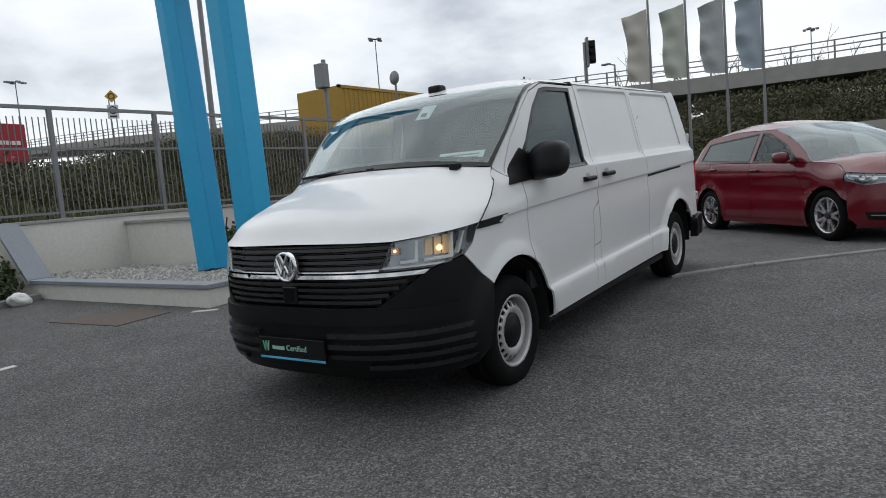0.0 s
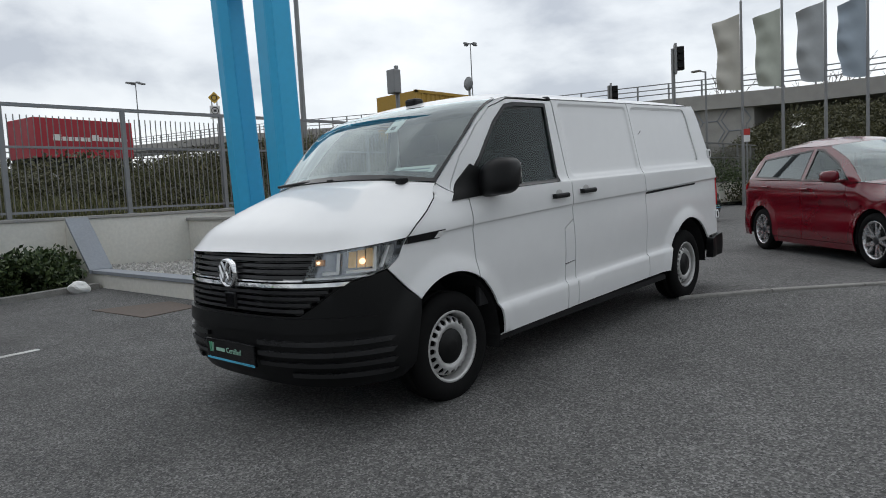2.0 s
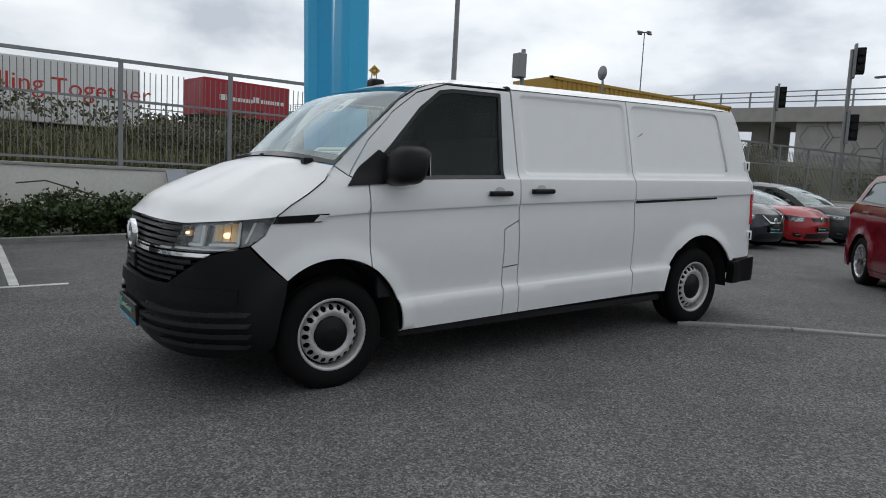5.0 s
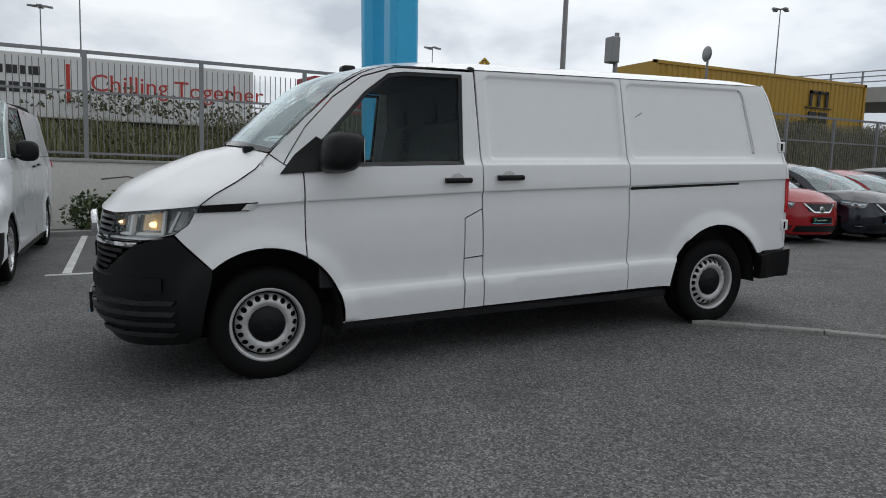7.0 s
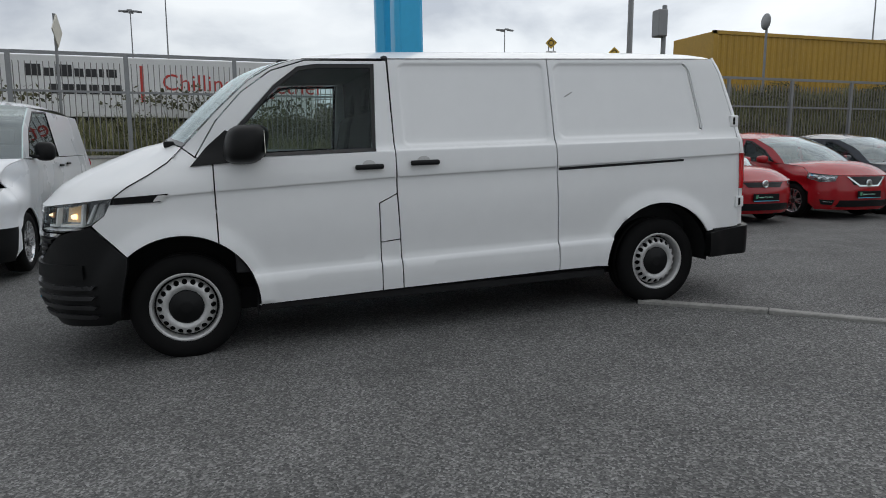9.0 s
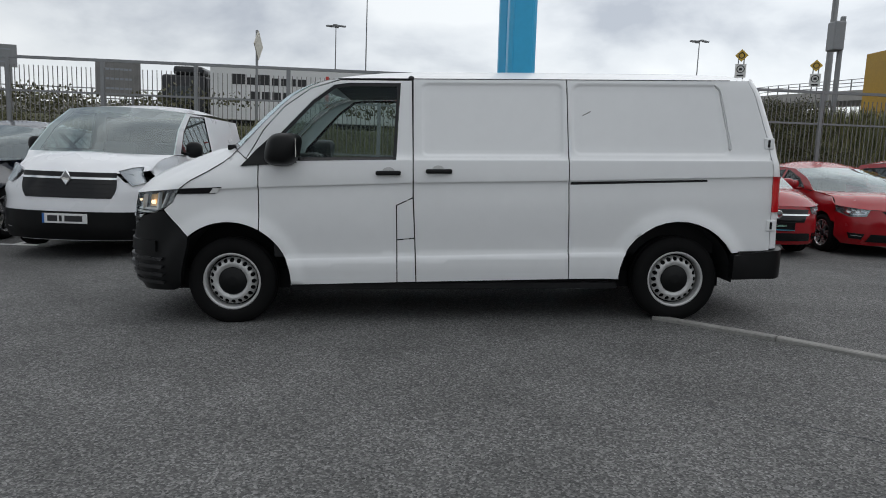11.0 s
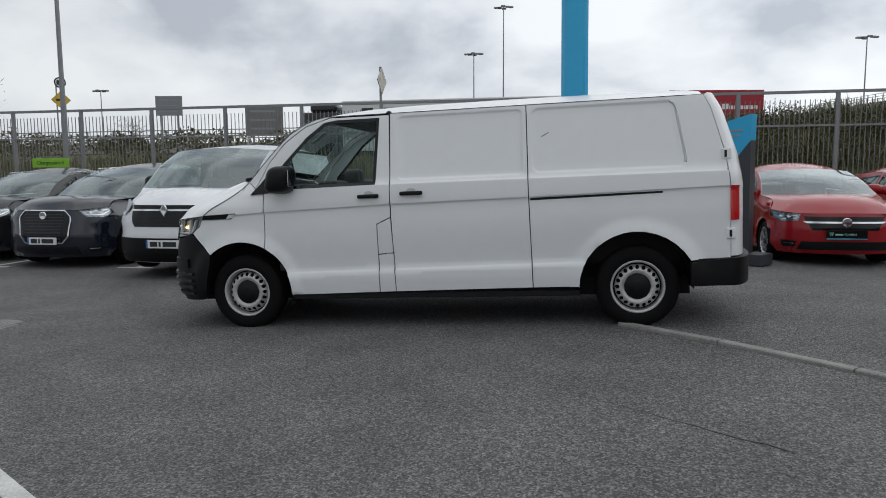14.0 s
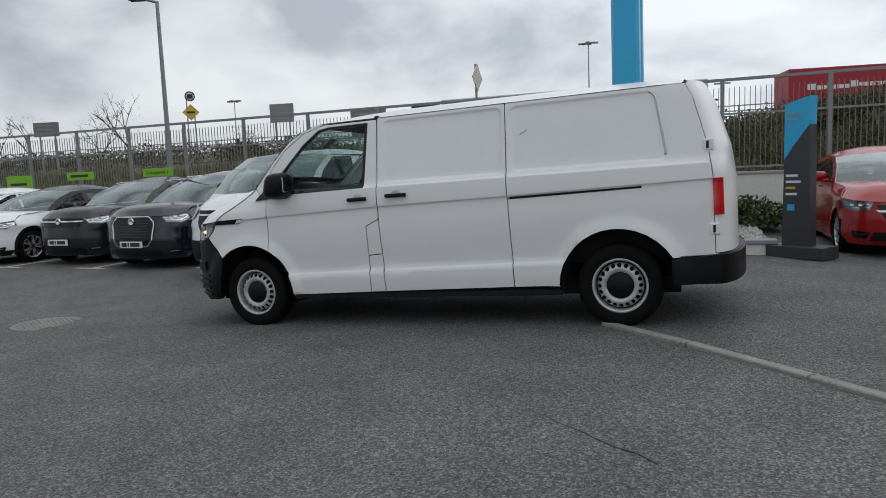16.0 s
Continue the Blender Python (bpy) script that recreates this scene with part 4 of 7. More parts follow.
    box(bm, 0.35, 4.75, -0.66, 0.66, 0.22, 0.36)
    box(bm, 1.38, 3.8, -0.86, 0.86, 0.26, 0.42)
    box(bm, 0.28, 1.0, -0.5, 0.5, 0.3, 0.9)
    part("underbody", bm, LINER, van)
    bm = bmesh.new()
    box(bm, 1.05, 1.42, -0.80, 0.80, 0.9, 1.20, 0.05)
    box(bm, 0.9, 1.2, -0.78, 0.78, 1.15, 1.27, 0.04)
    box(bm, 1.2, 1.42, 0.2, 0.68, 1.18, 1.29, 0.05)
    part("dashboard", bm, TRIM, van)
    boxed("bulkhead", 2.24, 2.29, -0.80, 0.80, 0.45, 1.86, TRIM, van, 0.02)
    boxed("headlining", 1.66, 2.26, -0.74, 0.74, 1.80, 1.84, TRIM, van, 0.01)
    for s in (-1, 1):
        boxed("door_card", 1.22, 2.2, s * 0.86 - 0.02, s * 0.86 + 0.02, 0.5, 1.2, TRIM, van, 0.01)
    seat(van, 1.62, 0.42, 0.78)
    seat(van, 1.62, -0.18, 0.78)
    seat(van, 1.62, -0.55, 0.78)
    wheel = lathe("steering_wheel", [(0.185, -0.014), (0.2, 0.0), (0.185, 0.014), (0.17, 0.0), (0.185, -0.014)], GLOSSBLK, van, 32)
    wheel.matrix_local = pose(1.52, 0.42, 1.18, 0, 0, -90) @ pose(0, 0, 0, 55, 0, 0)
    boxed("wheel_hub", -0.17, 0.17, -0.015, 0.02, -0.05, 0.05, TRIM, wheel, 0.012)
    return van


# ---- other vehicles ----
def build_car(name, m, label, paint, L=4.4, W=0.89, H=1.54, wb=2.7, fo=0.86, r=0.315, nose=0.80, cowl_z=1.02, belt=0.98, belt2=1.10, xa=1.25, xt=2.05, xr=3.65,
              xe=4.15, arch=None, group="parked cars", cladding=False, plate="dealer", grille="bar", chrome=0.0, spokes=5, two_tone=True, black_roof=False, logo_z=0.68, van=False, rails=False, privacy=True):
    car = thing(name, m, label, "van" if van else "car", group)
    arch = arch or r + 0.045
    cf, cr = (fo, r), (fo + wb, r)

    def inset(x, z):
        b = interp(x, [(xa, belt), (xe, belt2)])
        i = interp(z, [(0.15, 0.05), (0.3, 0.012), (0.5, 0.014), (0.62, 0.022), (0.74, 0.004), (b - 0.1, 0.0), (b, 0.03)])
        if z > b:
            i = 0.03 + (z - b) * (0.2 if van else 0.42)
        if x < xa and z > 0.72:
            i += 0.16 * smooth01((z - 0.76) / 0.3) * smooth01((xa + 0.1 - x) / 0.5)
        for c in (cf, cr):
            d = math.hypot(x - c[0], z - c[1])
            if d < arch + 0.1:
                i -= 0.02 * (1 - smooth01((d - arch) / 0.09))
        # sculpted flank
        d = z - interp(x, [(fo, 0.74), (L, 0.84)])
        i += 0.012 * smooth01(-d / 0.02) * (1 - smooth01(-d / 0.2)) if d < 0 else 0
        return i
    zr = H - 0.10
    sk = Skirt(L, W, 0.62 if not van else 0.6, 2.6, 2.1, L - 0.4, 2.6, 2.2, inset, lambda z: interp(z, [(0.18, 0.08), (0.3, 0.0), (0.55, -0.01), (nose, 0.06), (nose + 0.15, 0.2)]),
               lambda z: interp(z, [(0.3, 0.0), (0.6, 0.0), (belt2, -0.1), (H, -(L - xr) * 0.95)]), max(xr - 0.5, fo + wb - 0.2))
    ux, uy, fr = sk.ux, sk.uy, sk.front()
    sill = 0.24 if not cladding else 0.26
    g, st = 0.003, 0.07
    x1, x2, x3 = fo + 0.52, fo + wb * 0.58, fo + wb - 0.10
    bl = lambda x: interp(x, [(xa, belt), (xe, belt2)])
    hd = (ux(0.5), nose + 0.02)
    a_f0 = math.degrees(math.asin(min((sill - r) / arch, 1)))
    xw0 = xa + 0.02
    zt = lambda x: interp(x, [(xt, zr - 0.035), ((xt + xr) / 2, zr), (xr, zr - 0.05)])
    we = [(xa, belt + 0.02), (xa + (xt - xa) * 0.5, belt + 0.02 + (zt(xt) - belt) * 0.56), (xt + 0.1, zt(xt + 0.1))]
    re = [(xe, belt2 + 0.02), ((xe + xr) / 2 + 0.06, (belt2 + zt(xr)) / 2 + 0.02), (xr, zt(xr))]
    w1 = [(xa + 0.28, belt + 0.045), (x2 - 0.05, bl(x2) + 0.035), (x2 - 0.08, zt(x2) - 0.045), (xt + 0.22, zt(xt + 0.2) - 0.05), (xa + (xt - xa) * 0.62 + 0.1, belt + (zt(xt) - belt) * 0.55)]
    w2 = [(x2 + 0.05, bl(x2) + 0.035), (xe - 0.42, bl(xe) + 0.05), (xr - 0.02 - 0.12, zt(xr) - 0.085), (x2 + 0.02, zt(x2) - 0.045)]
    shut = [(0.5, nose + 0.015), (0.75, interp(0.5, [(0, nose + 0.03), (1, belt)]) + 0.03), (xa, belt + 0.02)]
    for s in (-1, 1):
        sf = sk.side(s)
        sg = -s
        af = arc(*cf, arch, 180 - a_f0, a_f0, 16)
        ar = arc(*cr, arch, 180 - a_f0, a_f0, 16)
        seamx = min(x1, fo + arch * 0.92)
        up = [p for p in af if p[0] <= seamx]
        dn = [p for p in af if p[0] > seamx]
        bx = fo - arch - 0.02
        sheet("front_wing", [(bx + 0.06, nose - 0.09), (bx + 0.02, 0.5)] + [p for p in up if p[1] > 0.5] + [(seamx, (up[-1][1] + dn[0][1]) / 2), (x1, belt - 0.1), (x1, belt + 0.0), (xa, belt + 0.02)] + shut[::-1][1:], sf, paint, car, step=st, gap=g)
        d1 = sheet("front_door", [(seamx, (up[-1][1] + dn[0][1]) / 2)] + dn + [(x2, sill), (x2, bl(x2) + 0.015), (xa + 0.1, belt + 0.015), (x1, belt), (x1, belt - 0.1)], sf, paint, car, step=st, gap=g)
        qs = [p for p in ar if p[0] <= fo + wb - 0.12]
        qe = [p for p in ar if p[0] > fo + wb - 0.12]
        if van:
            d2 = sheet("cargo_side", [(x2, sill)] + ar + [(L - 0.42, sill + 0.25), (L - 0.05, sill + 0.3), (L - 0.05, bl(L) + 0.02), (x2, bl(x2) + 0.015)], sf, paint, car, step=st, gap=g)
        else:
            d2 = sheet("rear_door", [(x2, sill)] + qs + [(x3 + 0.05, bl(x3) + 0.015), (x2, bl(x2) + 0.015)], sf, paint, car, step=st, gap=g)
            sheet("rear_wing", qe + [(fo + wb + arch + 0.08, 0.45), (L - 0.2, 0.62), (L - 0.03, 0.62), (L - 0.03, belt2), (xe, belt2 + 0.02), (x3 + 0.05, bl(x3) + 0.015)] + qs[::-1][:1], sf, paint, car, step=st, gap=g)
        top_side = [(xa, belt + 0.02)] + we[1:] + ([(L - 0.06, zt(L)), (L - 0.06, bl(L) + 0.02)] if van else [((xt + xr) / 2, zt((xt + xr) / 2))] + re[::-1])
        holes = [w1] if van else [w1, w2]
        cs = sheet("cabin_frame", top_side, sf, GLOSSBLK if black_roof else paint, car, holes, step=st, gap=g)
        for w, nm in ((w1, "front_window"), (w2, "rear_window")):
            if van and w is w2:
                continue
            pn = sheet(nm, shrink(w, -0.004), sf, GLASS if w is w1 or not privacy else GLASSD, cs, step=0.1, out=-0.006, rim=0)
            pn.visible_shadow = False
            sheet("window_trim", shrink(w, -0.012), sf, GLOSSBLK, cs, [shrink(w, 0.012)], step=0.1, out=0.002)
        for x, z in ((x2 - 0.24, bl(x2) - 0.09), (x3 - 0.16 if not van else x2 + 0.2, bl(x3) - 0.08)):
            p = sf(x, z, 0.02)
            boxed("door_handle", x, x + 0.2, p.y - 0.012, p.y + 0.012, z - 0.014, z + 0.014, paint if not van else BLACKP, d1 if x < x2 else d2, 0.01)
        sheet("sill", [(fo + arch, 0.16), (fo + wb - arch, 0.16), (fo + wb - arch, sill), (fo + arch, sill)], sf, BLACKP if cladding or van else paint, car, step=0.1, gap=g)
        if cladding:
            for c in (cf, cr):
                sheet("arch_trim", arc(*c, arch + 0.05, 195, -15, 14) + arc(*c, arch - 0.004, -15, 195, 14), sf, BLACKP, car, step=0.08, out=0.008)
        # mirror
        bm = bmesh.new()
        bmesh.ops.create_uvsphere(bm, u_segments=16, v_segments=10, radius=1)
        mh = (0.14, 0.11) if van else (0.085, 0.075)
        for v in bm.verts:
            p = Vector([math.copysign(abs(t) ** 0.7, t) for t in v.co])
            v.co = Vector((xa + 0.42 + 0.08 * p.x + 0.03 * abs(p.y), s * (W + 0.09 + 0.11 * p.y * s), belt + 0.10 + mh[1] * p.z))
        box(bm, xa + 0.36, xa + 0.44, min(s * (W - 0.06), s * (W + 0.08)), max(s * (W - 0.06), s * (W + 0.08)), belt + 0.02, belt + 0.06)
        part("door_mirror", bm, BLACKP if van else (paint if not black_roof else GLOSSBLK), car, smooth=True)
        for c in (cf, cr):
            bm = bmesh.new()
            pts = arc(*c, arch - 0.005, -10, 190, 14)
            a = [bm.verts.new((x, s * (W - 0.03), z)) for x, z in pts]
            b = [bm.verts.new((x, s * (W - 0.35), z)) for x, z in pts]
            for i in range(len(pts) - 1):
                bm.faces.new((a[i], a[i + 1], b[i + 1], b[i]))
            bm.faces.new(b)
            part("wheel_arch_liner", bm, LINER, car)
            alloy_wheel(car, (c[0], s * (W - 0.125), r), s, r, r * 0.69, 0.21, spokes, two_tone)
        # lamps
        hp = [(sg * ux(0.10), nose - 0.035), (sg * ux(0.52), nose + 0.01), (sg * ux(0.48), nose - 0.085), (sg * ux(0.30), nose - 0.15), (sg * ux(0.13), nose - 0.135)]
        if van:
            hp = [(sg * uy(0.66), nose + 0.005), (sg * ux(0.22), nose + 0.05), (sg * ux(0.34), nose + 0.06), (sg * ux(0.30), nose - 0.13), (sg * ux(0.16), nose - 0.17), (sg * uy(0.72), nose - 0.14)]
        hl = sheet("headlight", hp, fr, REFLECT, car, step=0.06, out=-0.02 if not van else 0.003, rim=-0.024)
        ln = sheet("lens", hp, fr, LENS, hl, step=0.06, out=0.004 if not van else 0.02, rim=0)
        ln.visible_shadow = False
        sheet("light_guide", shrink(hp, 0.03), fr, CHROME, hl, [shrink(hp, 0.042)], step=0.06, out=-0.01, rim=0.008)
        for k in (0.2, 0.3):
            p = sk.at(sg * ux(k), nose - 0.06, -0.012)
            lo = lathe("reflector", [(0.035, -0.012), (0.03, -0.012), (0.02, 0.0), (0, 0.006)], CHROME, hl, 16)
            lo.matrix_local = pose(p.x, p.y, p.z, 0, 0, -90 + sg * 35)
        tl = [(sg * (ux(L - 0.36)), belt2 - 0.14), (sg * (ux(L - 0.36) + 0.45), belt2 - 0.18), (sg * (ux(L - 0.36) + 0.45), belt2 - 0.03), (sg * ux(L - 0.36), belt2 - 0.04)]
        sheet("tail_lamp", tl, fr, REDLENS, car, step=0.06, out=0.012, rim=0.02)
        sheet("fog_lamp", [(sg * ux(0.13), 0.36), (sg * ux(0.30), 0.37), (sg * ux(0.27), 0.28), (sg * ux(0.15), 0.27)], fr, GLOSSBLK, car, step=0.06, out=0.004, rim=0.01)
        sheet("daytime_strip", [(sg * ux(0.15), 0.33), (sg * ux(0.25), 0.335), (sg * ux(0.25), 0.325), (sg * ux(0.15), 0.32)], fr, CHROME, car, step=0.06, out=0.009, rim=0.005)
    bx = fo - arch - 0.02
    half = [(0, nose - 0.03), (uy(0.3), nose - 0.03), (ux(0.10), nose - 0.04), (ux(0.13), nose - 0.135), (ux(0.30), nose - 0.152), (ux(0.48), nose - 0.09), (ux(max(bx + 0.06, 0.3)), nose - 0.09), (ux(bx + 0.02), 0.5), (ux(bx), 0.3), (ux(bx - 0.1), 0.19), (0, 0.18)]
    bumper = sheet("front_bumper", half + [(-u, z) for u, z in half[1:-1][::-1]], fr, paint, car, step=0.07, rim=0.04)
    lowm = BLACKP if cladding or van else GLOSSBLK
    sheet("lower_intake", [(uy(0.55), 0.36), (uy(-0.55), 0.36), (uy(-0.6), 0.24), (uy(0.6), 0.24)], fr, lowm, bumper, step=0.07, out=0.006, rim=0.01)
    if van or cladding:
        sheet("bumper_skirt", [(ux(bx - 0.02), 0.54 if van else 0.3), (-ux(bx - 0.02), 0.54 if van else 0.3), (-ux(bx - 0.1), 0.19), (ux(bx - 0.1), 0.19)], fr, BLACKP, bumper, step=0.07, out=0.01, rim=0.01)
    gz0, gz1, gw = {"bar": (nose - 0.13, nose - 0.045, 0.42), "vee": (nose - 0.20, nose - 0.05, 0.40), "tall": (0.42, nose - 0.03, 0.40), "wide": (nose - 0.2, nose - 0.04, 0.58), "smile": (nose - 0.26, nose - 0.07, 0.54), "deep": (nose - 0.33, nose - 0.02, 0.64)}[grille]
    gpoly = [(uy(gw), gz1), (uy(-gw), gz1), (uy(-gw * 0.8), gz0), (uy(gw * 0.8), gz0)]
    if grille == "tall":
        gpoly = [(uy(gw), gz1), (uy(-gw), gz1), (uy(-gw - 0.07), gz1 - 0.1), (uy(-gw - 0.04), gz0 + 0.12), (uy(-gw + 0.06), gz0), (uy(gw - 0.06), gz0), (uy(gw + 0.04), gz0 + 0.12), (uy(gw + 0.07), gz1 - 0.1)]
    gr = sheet("grille", gpoly, fr, GLOSSBLK, car, step=0.07, out=0.006, rim=0.012)
    k = max(3, int((gz1 - gz0) / 0.045))
    for i in range(k):
        z = gz0 + (gz1 - gz0) * (i + 0.5) / k
        w = gw * (0.8 + 0.2 * (i + 0.5) / k) - 0.03
        sheet("slat", [(uy(w), z + 0.008), (uy(-w), z + 0.008), (uy(-w), z - 0.008), (uy(w), z - 0.008)], fr, ALLOYD if grille == "tall" else GLOSSBLK, gr, step=0.1, out=0.014, rim=0.01)
    if chrome:
        if grille == "tall":
            sheet("grille_surround", shrink(gpoly, -0.006), fr, CHROME, gr, [shrink(gpoly, 0.010)], step=0.07, out=0.02, rim=0.012)
        elif grille == "vee":
            for sg in (1, -1):
                sheet("grille_blade", [(sg * uy(gw + 0.03), gz1), (sg * uy(gw - 0.01), gz1), (sg * uy(gw * 0.5), gz0), (sg * uy(0.02), gz0), (sg * uy(0.02), gz0 - 0.025), (sg * uy(gw * 0.54), gz0 - 0.025)], fr, CHROME, gr, step=0.07, out=0.02, rim=0.012)
        else:
            sheet("grille_bar", [(uy(gw), logo_z + 0.012), (uy(-gw), logo_z + 0.012), (uy(-gw * 0.93), logo_z - 0.012), (uy(gw * 0.93), logo_z - 0.012)], fr, CHROME, gr, step=0.07, out=0.02, rim=0.012)
    p = sk.at(0, logo_z, 0.03)
    em = lathe("emblem", [(0.065, 0.02), (0.065, 0.0), (0.058, -0.006), (0.05, -0.004), (0.0, -0.002)], CHROME, car, 4 if van else 24)
    em.matrix_local = pose(p.x, 0, logo_z, 0, 0, -90) @ Matrix.Diagonal((1.0, 1, 1.5 if van else 1, 1))
    if plate == "dealer":
        dealer_plate(car, sk.at(0, 0.44, 0.01).x, 0.40)
    elif plate == "licence":
        licence_plate(car, sk.at(0, 0.46, 0.02).x, 0.40)
    e3 = lambda pts, s: curve3([sk.side(s)(x, z) for x, z in pts])
    fz = lambda u: interp(abs(u), [(0, nose - 0.025), (ux(0.10), nose - 0.03), (ux(0.5), nose + 0.015)])
    ut = ux(0.5)
    bw = sk.side(-1)(xa, belt + 0.02).y
    cowl = curve3([sk.side(-1)(xa, belt + 0.02), (xa - 0.22, bw * 0.5, cowl_z), (xa - 0.28, 0, cowl_z + 0.012), (xa - 0.22, -bw * 0.5, cowl_z), sk.side(1)(xa, belt + 0.02)])

    def crease(u, v):
        a = abs(u - 0.5) * 2
        return Vector((0, 0, 0.016)) * smooth01((0.66 - 0.1 * v - a) / 0.14 + 0.5) * smooth01(v * 4) * smooth01((1 - v) * 3)
    coons("bonnet", lambda t: sk.at(ut * (1 - 2 * t), fz(ut * (1 - 2 * t)), 0.003), cowl, e3(shut, -1), e3(shut, 1), paint, car, 24, 14, 0.035, dent=crease)
    tl_, tr_ = sk.side(-1)(xt + 0.1, zt(xt + 0.1)), sk.side(1)(xt + 0.1, zt(xt + 0.1))
    top_edge = curve3([tl_, (xt + 0.02, tl_.y * 0.55, H - 0.10), (xt, 0, H - 0.088), (xt + 0.02, tr_.y * 0.55, H - 0.10), tr_])
    ws = coons("windscreen", cowl, top_edge, e3(we, -1), e3(we, 1), SCREEN, car, 16, 10, 0.0)
    ws.visible_shadow = False
    xb, zbk = (L - 0.06, zt(L)) if van else (xr, zt(xr))
    bl_, br_ = sk.side(-1)(xb, zbk), sk.side(1)(xb, zbk)
    back = curve3([bl_, (bl_.x + 0.1, bl_.y * 0.55, zbk + 0.055), (bl_.x + 0.14, 0, zbk + 0.065), (br_.x + 0.1, br_.y * 0.55, zbk + 0.055), br_])
    rl = [(xt + 0.1, zt(xt + 0.1)), ((xt + xb) / 2, zt((xt + xr) / 2)), (xb, zbk)]
    roof = coons("roof", top_edge, back, e3(rl, -1), e3(rl, 1), GLOSSBLK if black_roof else paint, car, 40, 20, 0.07)
    if rails:
        for s in (-1, 1):
            bm = bmesh.new()
            tube(bm, [e3(rl, s)(t / 8) + Vector((0, -s * 0.03, 0.035)) for t in range(9)], 0.014, 6)
            part("roof_rail", bm, ALLOY, roof)
    if van:
        sheet("rear_doors", [(ux(L - 0.04), 0.5), (sk.qend * 2 - ux(L - 0.04) - 0.001, 0.5), (sk.qend * 2 - ux(L - 0.04) - 0.001, zbk), (ux(L - 0.04), zbk)], lambda u, z, out=0.0: sk.at(u, z, out) if u <= sk.qend else Vector((1, -1, 1)) * sk.at(2 * sk.qend - u, z, out), paint, car, step=0.12)
    else:
        base = curve3([sk.side(-1)(xe, belt2 + 0.02), (L - 0.16, -W * 0.5, belt2 + 0.01), (L - 0.12, 0, belt2), (L - 0.16, W * 0.5, belt2 + 0.01), sk.side(1)(xe, belt2 + 0.02)])
        rg = coons("rear_screen", base, back, e3(re, -1), e3(re, 1), GLASSD, car, 12, 8)
        for sg in (1, -1):
            sheet("tailgate", [(sg * ux(L - 0.03), 0.55), (sg * sk.qend, 0.55), (sg * sk.qend, belt2 - 0.02), (sg * ux(L - 0.03), belt2)], fr, paint, car, step=0.08)
            sheet("rear_bumper", [(sg * ux(fo + wb + arch + 0.03), 0.22), (sg * sk.qend, 0.24), (sg * sk.qend, 0.55), (sg * ux(L - 0.2), 0.60), (sg * ux(fo + wb + arch + 0.06), 0.45)], fr, paint, car, step=0.08, out=0.012, rim=0.03)
    bm = bmesh.new()
    box(bm, 0.3, L - 0.2, -W + 0.3, W - 0.3, 0.2, 0.5)
    box(bm, fo + arch + 0.02, fo + wb - arch - 0.02, -W + 0.07, W - 0.07, 0.2, belt - 0.2)
    box(bm, fo + wb - arch - 0.1, L - 0.25, -W + 0.32, W - 0.32, 0.3, belt - 0.08)
    box(bm, 0.3, xa, -W + 0.36, W - 0.36, 0.3, nose - 0.1)
    if van:
        box(bm, x2 + 0.05, L - 0.15, -W + 0.25, W - 0.25, 0.4, H - 0.2)
    part("underbody", bm, LINER, car)
    boxed("dashboard", xa + 0.05, xa + 0.45, -W + 0.12, W - 0.12, belt - 0.25, belt + 0.0, TRIM, car, 0.05)
    seat(car, xa + 0.85, 0.37, belt - 0.55)
    seat(car, xa + 0.85, -0.37, belt - 0.55)
    if not van:
        seat(car, xa + 1.75, 0.37, belt - 0.5)
        seat(car, xa + 1.75, -0.37, belt - 0.5)
    return car

# ---- the lot ----
def ground_sheet():
    xs = [-4000, -600, -120, -60] + [-40 + 1.0 * i for i in range(81)] + [60, 120, 600, 4000]
    ys = [-4000, -600, -120, -60] + [-30 + 1.0 * i for i in range(44)] + [16, 20, 26, 40, 60, 120, 600, 4000]
    vs = [(x, y, ground_z(x, y)) for x in xs for y in ys]
    n = len(ys)
    me = bpy.data.meshes.new("ground")
    me.from_pydata(vs, [], [(i * n + j, (i + 1) * n + j, (i + 1) * n + j + 1, i * n + j + 1) for i in range(len(xs) - 1) for j in range(n - 1)])
    return tagged(mesh_part("ground", me, ASPHALT, None), "grey worn asphalt of the dealer lot", "ground", kind="structure")


ground_sheet()


def strip(name, pts, w, h, material, label, category, kind="structure", parent=None, sink=0.02):
    """A low strip that follows the ground along pts."""
    bm = bmesh.new()
    rows = []
    pts = [Vector(p) for p in pts]
    dense = []
    for a, b in zip(pts, pts[1:]):
        k = max(1, int((b - a).length / 0.5))
        dense += [a.lerp(b, i / k) for i in range(k)]
    dense.append(pts[-1])
    for i, p in enumerate(dense):
        d = (dense[min(i + 1, len(dense) - 1)] - dense[max(i - 1, 0)]).normalized()
        nrm = Vector((-d.y, d.x))
        z = ground_z(p.x, p.y)
        a, b = p - nrm * w / 2, p + nrm * w / 2
        rows.append([bm.verts.new((q.x, q.y, z + o)) for q, o in ((a, -sink), (a, h - min(h * 0.3, 0.01)), (a.lerp(b, 0.1), h), (a.lerp(b, 0.9), h), (b, h - min(h * 0.3, 0.01)), (b, -sink))])
    for r, q in zip(rows, rows[1:]):
        for k in range(5):
            bm.faces.new((r[k], r[k + 1], q[k + 1], q[k]))
    bm.faces.new(rows[0])
    bm.faces.new(rows[-1])
    ob = part(name, bm, material, parent)
    return tagged(ob, label, category, kind=kind) if parent is None else ob


